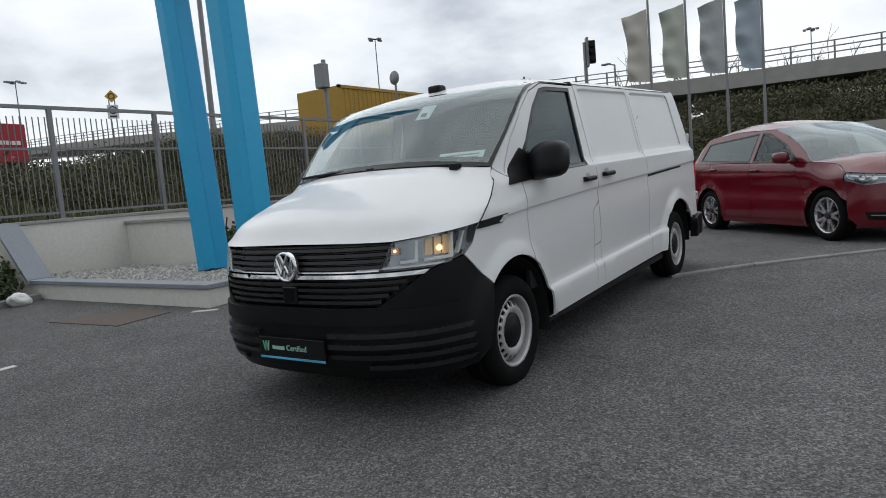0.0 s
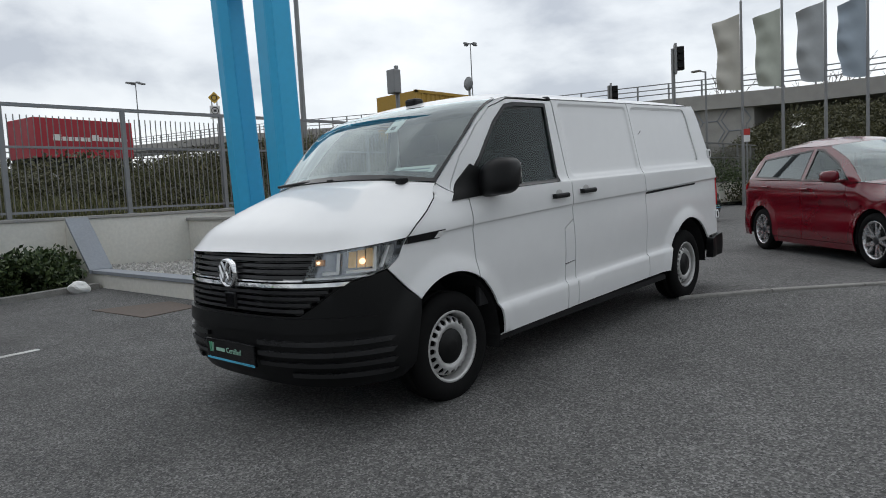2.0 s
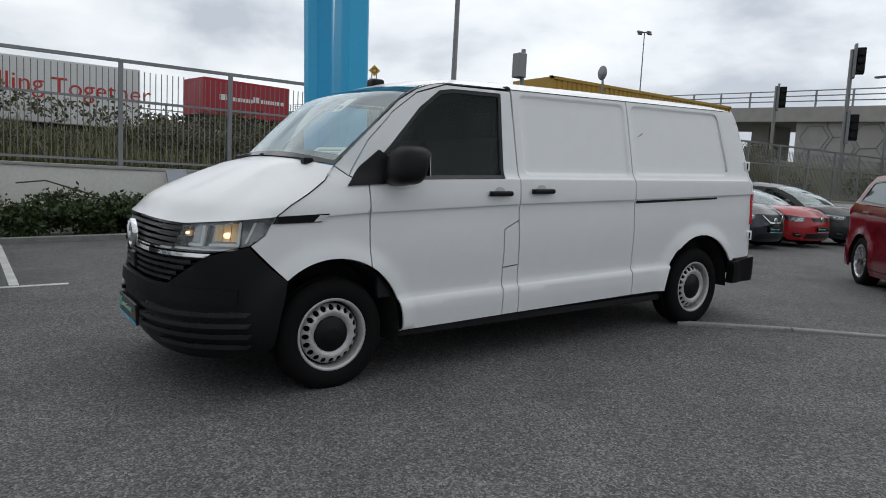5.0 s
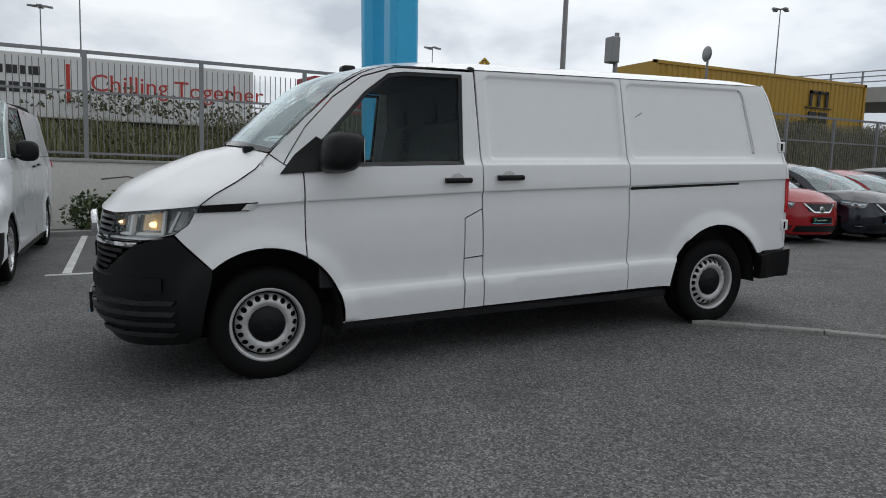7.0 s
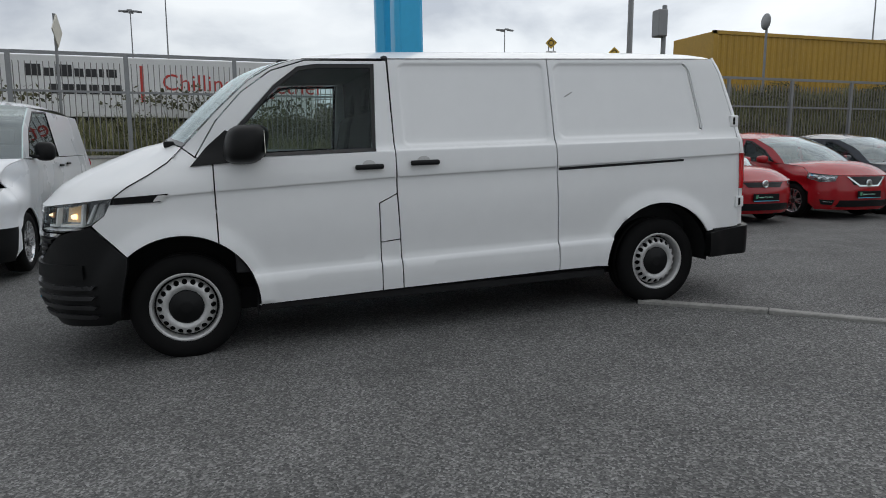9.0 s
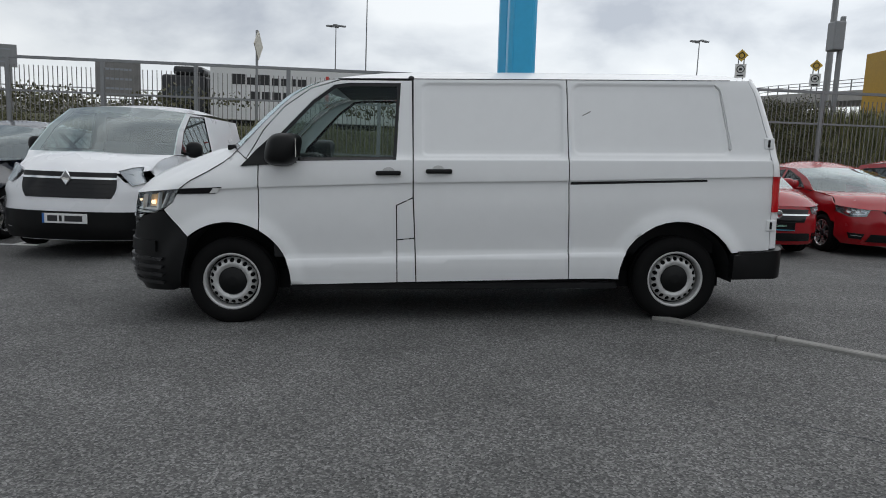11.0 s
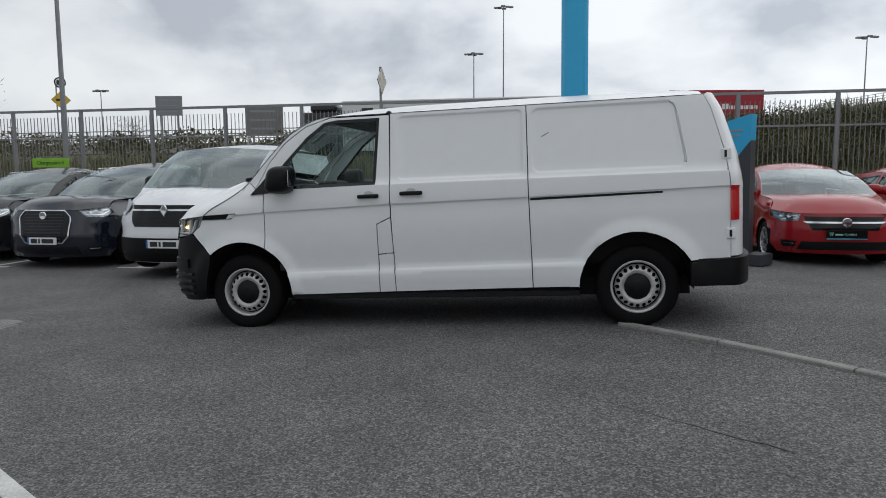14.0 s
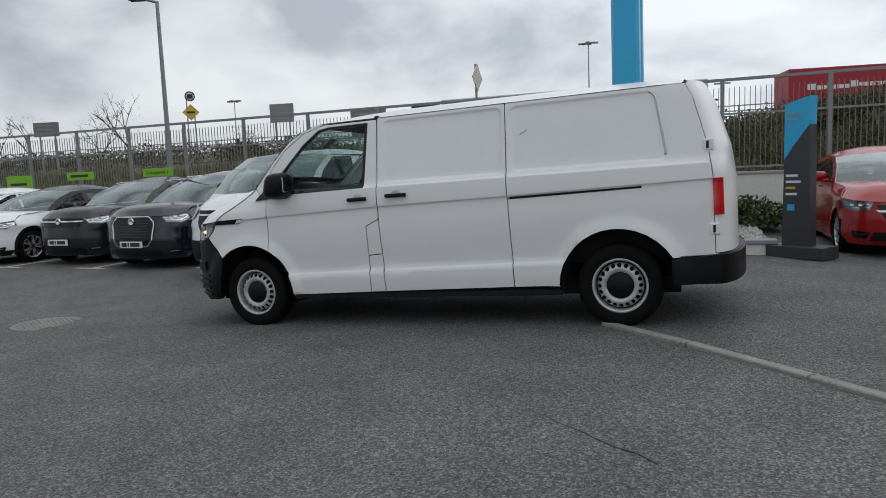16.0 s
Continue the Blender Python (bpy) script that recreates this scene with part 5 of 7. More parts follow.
# dropped kerb that runs out from under the van: separate stones
kerb = thing("kerb", None, "pale concrete dropped kerb stones set flush in the asphalt", "kerb", kind="structure")
k0, kd = Vector((4.17, 0.085)), Vector((1.0, -1.0)).normalized()
for i in range(14):
    a, b = k0 + kd * (0.915 * i), k0 + kd * (0.915 * i + 0.905)
    strip("kerb_stone", [tuple(a), tuple(b)], 0.08, 0.026, KERB, "", "", parent=kerb)

# bay lines
lines = [[(-0.7, 4.54), (-0.02, 4.5)], [(-0.5, 4.6), (-0.56, 9.3)], [(-3.2, 4.4), (-3.25, 9.3)], [(-5.75, 4.2), (-5.8, 9.3)], [(-8.0, 4.2), (-8.05, 9.3)], [(-10.4, 4.3), (-10.45, 9.3)], [(-12.9, 4.3), (-12.95, 9.3)],
         [(-3.5, 4.4), (-2.9, 4.4)], [(-6.1, 4.2), (-5.4, 4.2)], [(-8.4, 4.2), (-7.6, 4.2)], [(1.95, 4.75), (2.1, 4.5)], [(0.23, -2.48), (2.26, -3.76)]]
for ln in lines:
    strip("bay_line", ln, 0.09, 0.004, BAYPAINT, "worn white bay marking on the asphalt", "road marking", sink=0.001)


def flat_poly(name, pts, h, material, label, category, parent=None, bevel=0):
    bm = bmesh.new()
    lo = [bm.verts.new((x, y, ground_z(x, y) - 0.02)) for x, y in pts]
    hi = [bm.verts.new((x, y, ground_z(x, y) + h)) for x, y in pts]
    bm.faces.new(hi)
    for i in range(len(pts)):
        j = (i + 1) % len(pts)
        bm.faces.new((lo[i], lo[j], hi[j], hi[i]))
    return tagged(part(name, bm, material, parent), label, category)


cov = flat_poly("cover_plate", [(1.15, 6.35), (1.23, 5.05), (1.88, 5.05), (1.93, 5.87)], 0.008, RUSTPLATE, "rusty square steel cover plate in the asphalt", "manhole cover")
bm = bmesh.new()
bmesh.ops.create_cone(bm, cap_ends=True, segments=28, radius1=0.36, radius2=0.35, depth=0.03)
mh = tagged(part("manhole_cover", bm, RUSTY, None), "round grey manhole cover set in the asphalt", "manhole cover")
mh.location = (-1.9, 0.05, ground_z(-1.9, 0.05) - 0.006)
for i in range(-4, 5):
    h_ = math.sqrt(0.3 ** 2 - (i * 0.065) ** 2)
    boxed("tread_bar", i * 0.065 - 0.012, i * 0.065 + 0.012, -h_, h_, 0.014, 0.02, KERB, mh)

# plain unseen wall, added to close the lot behind the walk
tagged(boxed("wall_south", -60, 60, -30.4, -30.0, -2.4, 2.6, RENDERED), "plain pale rendered wall, added out of view to close the lot", "wall", kind="structure")

# ---- boundary wall, bank and steel fence ----
WY, WTOP, FTOP = 9.95, 1.16, 3.14
wall = tagged(boxed("wall_north", -45, 45, WY, WY + 0.45, -0.3, WTOP, RENDERED), "long low cream rendered retaining wall below the fence", "wall", kind="structure")
boxed("wall_coping", -45, 45, WY - 0.03, WY + 0.48, WTOP + 0.002, WTOP + 0.06, CONCRETE, wall, 0.01)


def bank_z(x, y):
    up = 1.75 + 0.35 * smooth01((x - 6) / 20)
    berm = 0.95 * smooth01((x - 3) / 7) * smooth01((y - 10.6) / 2.8) * (1 - smooth01((y - 14.2) / 0.9))
    return WTOP - 0.1 + (up - WTOP) * smooth01((y - 10.4) / 4.0) + berm


def bank():
    """The verge behind the fence, climbing to the road, as one uneven sheet."""
    xs = [-90 + 1.5 * i for i in range(92)]
    ys = [10.38, 11.0, 11.8, 12.6, 13.4, 14.2, 15.0, 22, 30.0, 38, 48]
    vs = []
    for x in xs:
        for y in ys:
            rough = 0.2 * noise.noise(Vector((x * 0.35, y * 0.5, 0))) if 10.6 < y < 14.5 else 0
            far = 1.4 * smooth01((y - 22) / 14)
            vs.append((x, y, bank_z(x, y) + rough + far))
    n = len(ys)
    me = bpy.data.meshes.new("bank")
    me.from_pydata(vs, [], [(i * n + j, (i + 1) * n + j, (i + 1) * n + j + 1, i * n + j + 1) for i in range(len(xs) - 1) for j in range(n - 1)])
    return tagged(mesh_part("bank", me, SOIL, None, smooth=True), "grassy earth bank behind the boundary fence", "bank", kind="structure")


bank()
fence = thing("fence", None, "tall galvanised steel railing fence on the wall", "fence", kind="structure")
FY = 10.24
post_x = [1.4 + 1.985 * i for i in range(-21, 19)]
fz0 = WTOP + 0.06
bm = bmesh.new()
box(bm, -0.04, 0.04, -0.035, 0.035, 0, FTOP - fz0, 0.008)
box(bm, -0.09, 0.09, -0.08, 0.08, 0, 0.012)
post_me = bpy.data.meshes.new("post")
bm.to_mesh(post_me)
bm.free()
for x in post_x:
    p = mesh_part("post", post_me, GALV, fence)
    p.location = (x, FY, fz0)
for z, r_ in ((FTOP - 0.02, 0.03), (FTOP - 0.72, 0.02), (fz0 + 0.1, 0.02)):
    boxed("rail", -41, 38, FY - r_, FY + r_, z - r_, z + r_, GALV, fence)
vs, fs = [], []
bar_x = [-41 + 0.10 * i for i in range(790)]
for x in bar_x:
    k = len(vs)
    a = 0.007
    for z in (fz0 + 0.04, FTOP - 0.18):
        vs += [(x - a, FY - a, z), (x + a, FY - a, z), (x + a, FY + a, z), (x - a, FY + a, z)]
    fs += [(k + i, k + (i + 1) % 4, k + 4 + (i + 1) % 4, k + 4 + i) for i in range(4)] + [(k + 4, k + 5, k + 6, k + 7)]
me = bpy.data.meshes.new("bars")
me.from_pydata(vs, [], fs)
tagged(mesh_part("bars", me, RUSTY, fence), kind="stuff")

# ---- raised gravel bed with the two blue sign legs ----
BX0, BX1, BY0, BY1, BH = 2.14, 5.85, 4.7, 9.94, 0.26
bed = thing("planter_bed", None, "raised gravel bed with painted low walls and blue-grey coping", "planter", kind="structure")
for nm, a in (("bed_wall", (BX0, BX0 + 0.2, BY0, 8.9)), ("bed_wall", (BX0 + 0.2, BX1, BY0, BY0 + 0.2))):
    boxed(nm, *a, -0.1, BH + 0.03, RENDERED, bed)
boxed("bed_coping", BX0 - 0.03, BX0 + 0.23, BY0 - 0.03, 8.9, BH + 0.034, BH + 0.09, COPING, bed, 0.008)
boxed("bed_coping", BX0 + 0.235, BX1 + 0.03, BY0 - 0.03, BY0 + 0.23, BH + 0.034, BH + 0.09, COPING, bed, 0.008)
# raking side wall that climbs to the boundary wall
bm = bmesh.new()
prof = [(8.9, -0.1), (WY, -0.1), (WY, WTOP - 0.04), (9.72, WTOP - 0.04), (8.9, BH + 0.03)]
for sx in (BX0, BX0 + 0.2):
    bm.faces.new([bm.verts.new((sx, y, z)) for y, z in prof])
bm.verts.ensure_lookup_table()
for i in range(5):
    j = (i + 1) % 5
    bm.faces.new((bm.verts[i], bm.verts[j], bm.verts[5 + j], bm.verts[5 + i]))
part("raking_wall", bm, RENDERED, bed)
bm = bmesh.new()
for sx in (BX0 - 0.06, BX0 + 0.3):
    for y, z in ((8.88, BH + 0.035), (9.74, WTOP - 0.03), (9.74, WTOP + 0.04), (8.88, BH + 0.1)):
        bm.verts.new((sx, y, z))
bm.verts.ensure_lookup_table()
for f in ((0, 1, 2, 3), (4, 5, 6, 7), (0, 1, 5, 4), (1, 2, 6, 5), (2, 3, 7, 6), (3, 0, 4, 7)):
    bm.faces.new([bm.verts[i] for i in f])
part("raking_coping", bm, COPING, bed)
boxed("bed_soil", BX0 + 0.1, BX1, BY0 + 0.1, BY1, 0.0, BH - 0.02, SOIL, bed)
random.seed(3)
vs, fs = [], []
for i in range(9000):
    x, y = random.uniform(BX0 + 0.22, BX1), random.uniform(BY0 + 0.22, BY1 - 0.05)
    r_ = random.uniform(0.02, 0.045)
    z = BH - 0.02 + random.uniform(0, 0.02) + 0.06 * max(0, math.sin(x * 1.7) * math.sin(y * 1.1))
    k = len(vs)
    a = random.uniform(0, 6.28)
    for t in range(4):
        q = r_ * random.uniform(0.7, 1.2)
        vs.append((x + q * math.cos(a + t * 1.57), y + q * math.sin(a + t * 1.57), z))
    vs.append((x, y, z + r_ * random.uniform(0.6, 1.0)))
    fs += [(k + t, k + (t + 1) % 4, k + 4) for t in range(4)]
me = bpy.data.meshes.new("gravel")
me.from_pydata(vs, [], fs)
tagged(mesh_part("gravel", me, GRAVELM, None), "pale grey gravel chippings in the raised bed", "gravel", kind="stuff")
boxed("inner_wall", 4.35, 4.55, 7.9, 9.94, BH - 0.1, 1.02, RENDERED, bed)
boxed("inner_coping", 4.30, 4.6, 7.85, 9.94, 1.022, 1.08, CONCRETE, bed, 0.01)


def sign_leg(x, y, w, d, h, cut, lean, label):
    """A tall blue leg with folded front facets and a dark foot."""
    leg = thing("sign_pillar", pose(x, y, BH - 0.02, -lean, -0.4), label, "sign pillar", "legs of the sign tower")
    bm = bmesh.new()
    sec = [(-w / 2, d / 2), (-w / 2, -d / 2 + cut), (-w / 2 + cut * 0.6, -d / 2), (w / 2 - 0.06, -d / 2), (w / 2, -d / 2 + 0.06), (w / 2, d / 2)]
    lo = [bm.verts.new((a, b, 0.05)) for a, b in sec]
    hi = [bm.verts.new((a, b, h)) for a, b in sec]
    for i in range(6):
        j = (i + 1) % 6
        bm.faces.new((lo[i], lo[j], hi[j], hi[i]))
    bm.faces.new(hi)
    bm.faces.new(lo)
    bmesh.ops.bevel(bm, geom=[e for e in bm.edges if abs(e.verts[0].co.z - e.verts[1].co.z) > 1], offset=0.012, segments=2, affect="EDGES")
    part("cladding", bm, BLUE, leg, "bright blue metal cladding")
    boxed("foot", -w / 2 + 0.04, w / 2 - 0.04, -d / 2 + 0.04, d / 2 - 0.04, 0, 0.06, LINER, leg)
    return leg


sign_leg(3.83, 6.78, 0.40, 0.34, 8.5, 0.16, 3.6, "tall bright blue sign tower leg standing in the gravel bed")
sign_leg(3.85, 5.77, 0.42, 0.38, 8.5, 0.10, 1.7, "tall bright blue sign tower leg with a rounded edge")
tagged(boxed("sign_beam", -0.2, 0.2, -0.3, 0.33, 4.3, 8.5, BLUE, None, 0.02, m=pose(3.84, 6.27, BH - 0.02, -2.6, -0.4)), "blue head panel that joins the sign tower legs", "sign")

# ---- vehicles in place ----
TILT = -math.degrees(math.atan(0.036))
build_van(Matrix.Translation((0, 0.952, 0.0)) @ pose(0, 0, 0, 0, TILT, 0))


def parked(x, y, turn, z=None):
    """The pose of a car whose front middle stands at x, y; turn 90: its nose points to -y."""
    return pose(x, y, ground_z(x, y) if z is None else z, 0, 0, turn)


LEAF = dict(L=4.42, W=0.895, H=1.60, wb=2.70, fo=0.84, r=0.318, nose=0.83, cowl_z=1.04, belt=0.97, belt2=1.07, xa=1.08, xt=1.95, xr=3.92, xe=4.28, grille="vee", chrome=1, logo_z=0.66)
fwd = Vector((1.95, 1.80, 0)).normalized()
rgt = Vector((-fwd.y, fwd.x, 0))
front = Vector((6.95, -1.01, 0)) - fwd * 0.84 - rgt * 0.895
turn = math.degrees(math.atan2(fwd.y, fwd.x))
build_car("hatchback_car", pose(front.x, front.y, 0.17, 0, 0, turn), "deep red electric hatchback with five-spoke alloys, parked by the kerb", DRED, spokes=5, **LEAF)
build_car("hatchback_car", parked(7.55, 4.65, 90), "bright red small hatchback with a chrome grille bar, parked facing out", RED, L=4.02, W=0.87, H=1.48, wb=2.51, fo=0.83, r=0.30, nose=0.78, cowl_z=1.0, belt=0.97, belt2=1.05,
          xa=1.15, xt=1.85, xr=3.35, xe=3.8, grille="smile", chrome=1, logo_z=0.63)
build_car("hatchback_car", parked(9.75, 4.9, 90), "bright red hatchback with a black grille, parked in the row", RED, L=4.06, W=0.89, H=1.45, wb=2.56, fo=0.85, r=0.305, nose=0.76, cowl_z=0.97, belt=0.95, belt2=1.04,
          xa=1.2, xt=1.95, xr=3.4, xe=3.8, grille="bar", logo_z=0.68)
build_car("hatchback_car", parked(12.1, 5.0, 90), "red electric hatchback with a v-shaped grille, parked in the row", RED, **LEAF)
build_car("hatchback_car", parked(14.2, 5.0, 90), "dark blue electric hatchback parked in the row", NAVY, **LEAF)
build_car("hatchback_car", parked(16.3, 5.0, 90), "red hatchback with a slim grille parked in the row", RED, L=4.26, W=0.9, H=1.48, wb=2.62, fo=0.86, r=0.31, nose=0.78, cowl_z=1.0, belt=0.96, belt2=1.05, xa=1.25, xt=2.0, xr=3.6, xe=4.0, grille="bar", logo_z=0.7)
build_car("hatchback_car", parked(18.5, 5.1, 90), "dark grey hatchback parked in the row", GREYCAR, **LEAF)
build_car("small_van", parked(-1.9, 3.2, 90, -0.01), "white medium panel van with a black grille, parked in a bay", WHITE2, L=5.08, W=0.978, H=1.97, wb=3.1, fo=0.93, r=0.33, nose=1.03, cowl_z=1.24, belt=1.22, belt2=1.24, xa=0.98, xt=1.75, xr=4.7,
          xe=4.9, grille="deep", chrome=1, plate="licence", logo_z=0.94, van=True)
build_car("suv_car", parked(-4.57, 4.05, 90), "dark blue large suv with a chrome-framed grille, parked in a bay", NAVY, L=5.05, W=0.985, H=1.74, wb=2.99, fo=0.9, r=0.37, nose=0.98, cowl_z=1.16, belt=1.12, belt2=1.2, xa=1.5, xt=2.3, xr=4.2, xe=4.65,
          grille="tall", chrome=1, plate="licence", logo_z=0.86, rails=True)
build_car("suv_car", parked(-6.85, 4.5, 90), "dark grey suv with roof rails, parked in a bay", GREYCAR, L=4.49, W=0.92, H=1.67, wb=2.68, fo=0.88, r=0.35, nose=0.95, cowl_z=1.12, belt=1.08, belt2=1.16, xa=1.35, xt=2.1, xr=3.75, xe=4.15,
          grille="wide", chrome=1, plate="licence", logo_z=0.86, rails=True)
build_car("suv_car", parked(-9.1, 4.2, 90), "white crossover with a black roof and black arch trim", WHITE2, L=4.23, W=0.9, H=1.57, wb=2.64, fo=0.85, r=0.335, nose=0.88, cowl_z=1.06, belt=1.03, belt2=1.14, xa=1.25, xt=1.95, xr=3.5, xe=3.9,
          grille="bar", chrome=1, plate="licence", cladding=True, black_roof=True, logo_z=0.8, two_tone=True)
build_car("suv_car", parked(-11.6, 4.5, 90), "white crossover parked at the end of the row", WHITE2, L=4.23, W=0.9, H=1.57, wb=2.64, fo=0.85, r=0.335, nose=0.88, cowl_z=1.06, belt=1.03, belt2=1.14, xa=1.25, xt=1.95, xr=3.5, xe=3.9,
          grille="bar", plate="licence", cladding=True, logo_z=0.8)

# fine crack in the asphalt beside the kerb
rn_c = random.Random(6)
crack = [(3.7 + 0.09 * i + rn_c.uniform(-0.015, 0.015), -1.72 - 0.075 * i + rn_c.uniform(-0.03, 0.03)) for i in range(12)]
strip("asphalt_crack", crack, 0.005, 0.0012, SLATE, "fine dark crack running through the asphalt", "crack", sink=0.001)

# ---- beyond the fence and round the lot ----
def foliage(name, spots, per, spread, size, material, label, category="shrubs", kind="stuff", parent=None, seed=1, up=0.5):
    """Leaves as small folded blades in loose clumps round the spots (x, y, z, scale)."""
    rnd = random.Random(seed)
    vs, fs = [], []
    for x, y, z, k in spots:
        for _ in range(int(per * k)):
            a, r_ = rnd.uniform(0, 6.283), rnd.random() ** 0.6 * spread * k
            px, py, pz = x + r_ * math.cos(a), y + r_ * math.sin(a), z + rnd.uniform(-0.3, 1.0) * spread * k * up * (1.15 - r_ / (spread * k) * 0.7)
            l, w = size * rnd.uniform(0.6, 1.4), size * rnd.uniform(0.2, 0.4)
            d = Vector((rnd.gauss(0, 1), rnd.gauss(0, 1), rnd.gauss(0.5, 0.9))).normalized()
            e = d.cross(Vector((rnd.gauss(0, 1), rnd.gauss(0, 1), rnd.gauss(0, 1)))).normalized()
            p = Vector((px, py, pz))
            i = len(vs)
            vs += [p, p + d * l * 0.5 + e * w, p + d * l, p + d * l * 0.5 - e * w]
            fs.append((i, i + 1, i + 2, i + 3))
    me = bpy.data.meshes.new(name)
    me.from_pydata([tuple(v) for v in vs], [], fs)
    return tagged(mesh_part(name, me, material, parent), label, category, kind=kind)


def tall_grass(name, n, xr, yr, h, material, label, seed):
    """Upright bent blades scattered over the bank, thicker in tufts."""
    rn = random.Random(seed)
    vs, fs = [], []
    for _ in range(n):
        cx, cy = rn.uniform(*xr), rn.uniform(*yr)
        tall = h * rn.uniform(0.5, 1.2) * (0.75 + 0.5 * noise.noise(Vector((cx * 0.6, cy * 0.9, 2))))
        for _ in range(7):
            x, y = cx + rn.gauss(0, 0.1), cy + rn.gauss(0, 0.1)
            z = bank_z(x, y) - 0.05
            a, l, b = rn.uniform(0, 6.28), tall * rn.uniform(0.6, 1.1), rn.uniform(0.1, 0.5)
            w = rn.uniform(0.008, 0.016)
            c, d = math.cos(a), math.sin(a)
            k = len(vs)
            vs += [(x - d * w, y + c * w, z), (x + d * w, y - c * w, z), (x + c * b * l * 0.4 + d * w * 0.7, y + d * b * l * 0.4 - c * w * 0.7, z + l * 0.65), (x + c * b * l * 0.4 - d * w * 0.7, y + d * b * l * 0.4 + c * w * 0.7, z + l * 0.65), (x + c * b * l, y + d * b * l, z + l)]
            fs += [(k, k + 1, k + 2, k + 3), (k + 3, k + 2, k + 4)]
    me = bpy.data.meshes.new(name)
    me.from_pydata(vs, [], fs)
    return tagged(mesh_part(name, me, material, None), label, "grass", kind="stuff")


rnd = random.Random(11)
tall_grass("verge_grass", 15000, (-30, 26), (10.45, 14.4), 0.75, GRASSM, "long rough grass on the bank behind the fence", 2)
spots = []
for i in range(330):
    x = rnd.uniform(2.0, 13) if i % 5 < 2 else rnd.uniform(-30, 28)
    y = rnd.uniform(11.2, 14.2)
    spots.append((x, y, bank_z(x, y) + rnd.uniform(0.0, 0.4), rnd.uniform(0.6, 1.2)))
foliage("scrub", spots, 420, 0.55, 0.055, HEDGEM, "tangled brown and green scrub on the bank", "shrubs", seed=3, up=0.8)
spots = []
for i in range(130):
    x, y = rnd.uniform(6.5, 27), rnd.uniform(13.4, 14.8)
    spots.append((x, y, 1.9 + rnd.uniform(0.0, 0.55) + 0.25 * math.sin(x * 0.9), rnd.uniform(0.8, 1.25)))
foliage("scrub", spots, 330, 0.6, 0.06, HEDGEM, "taller brown and green scrub at the top of the bank", "shrubs", seed=17, up=0.8)
spots = [(rnd.uniform(-75, 30), rnd.uniform(26, 38), 2.9 + rnd.uniform(0, 0.5), rnd.uniform(0.8, 1.5)) for _ in range(260)]
foliage("far_scrub", spots, 90, 1.2, 0.2, HEDGEM, "low brown scrub on the ground beyond the road", "shrubs", seed=13, up=0.5)
# creeping shrubs at the foot of the wall
spots = [(rnd.uniform(-0.6, 1.9), rnd.uniform(8.9, 9.7), rnd.uniform(0.05, 0.62), rnd.uniform(0.5, 0.9)) for _ in range(46)]
foliage("creeping_shrub", spots, 260, 0.42, 0.085, BUSHM, "dark green creeping shrub against the wall", "shrub", seed=4, up=0.9)
spots = [(rnd.uniform(5.0, 6.3), rnd.uniform(7.6, 9.5), rnd.uniform(0.25, 0.6), rnd.uniform(0.5, 0.85)) for _ in range(30)]
foliage("creeping_shrub", spots, 260, 0.42, 0.085, BUSHM, "low dark green shrub growing in the raised bed", "shrub", seed=5, up=0.9)
for k, pts in enumerate(([(1.3, 9.2, 0.6), (0.4, 9.0, 0.75), (-0.5, 8.9, 0.5)], [(0.9, 9.1, 0.7), (0.1, 8.8, 0.95), (-0.3, 8.7, 0.9)], [(5.4, 8.6, 0.6), (5.2, 8.2, 0.85), (5.0, 7.9, 1.0)])):
    bm = bmesh.new()
    tube(bm, pts, 0.012, 5)
    tagged(part("bramble_stem", bm, BARK, None), "thin bare bramble stem over the shrub", "stem")
strip("bed_kerb", [(-20, 8.62), (2.1, 8.62)], 0.12, 0.09, KERB, "pale kerb edging along the planted strip", "kerb")
bm = bmesh.new()
bmesh.ops.create_icosphere(bm, subdivisions=3, radius=0.13)
for v in bm.verts:
    v.co = Vector((v.co.x * 1.2, v.co.y, v.co.z * 0.8)) * (1 + 0.35 * noise.noise(v.co * 9))
bag = tagged(part("plastic_bag", bm, PAPER, None), "crumpled white plastic bag lying by the kerb", "litter")
bag.location = (1.75, 8.42, 0.14)

# ---- road behind the bank ----
road = tagged(boxed("road", -120, 40, 15.2, 22.5, 1.0, 1.95, ASPHALT), "grey asphalt road behind the verge", "road", kind="structure")
far = thing("far_viaduct", None, "distant concrete road viaduct with steel parapet rails", "bridge", kind="structure")
boxed("deck", -110, 30, 46, 54, 3.5, 4.25, CONCRETE, far)
for z in (4.6, 4.95, 5.3):
    boxed("rail", -110, 30, 46.0, 46.08, z - 0.035, z + 0.035, GALV, far)
for i in range(58):
    boxed("post", -110 + 2.4 * i - 0.05, -110 + 2.4 * i + 0.05, 46.0, 46.1, 4.25, 5.32, GALV, far)
for i in range(14):
    boxed("pier", -108 + 10 * i, -107 + 10 * i, 47, 53, 0.5, 3.5, CONCRETE, far)

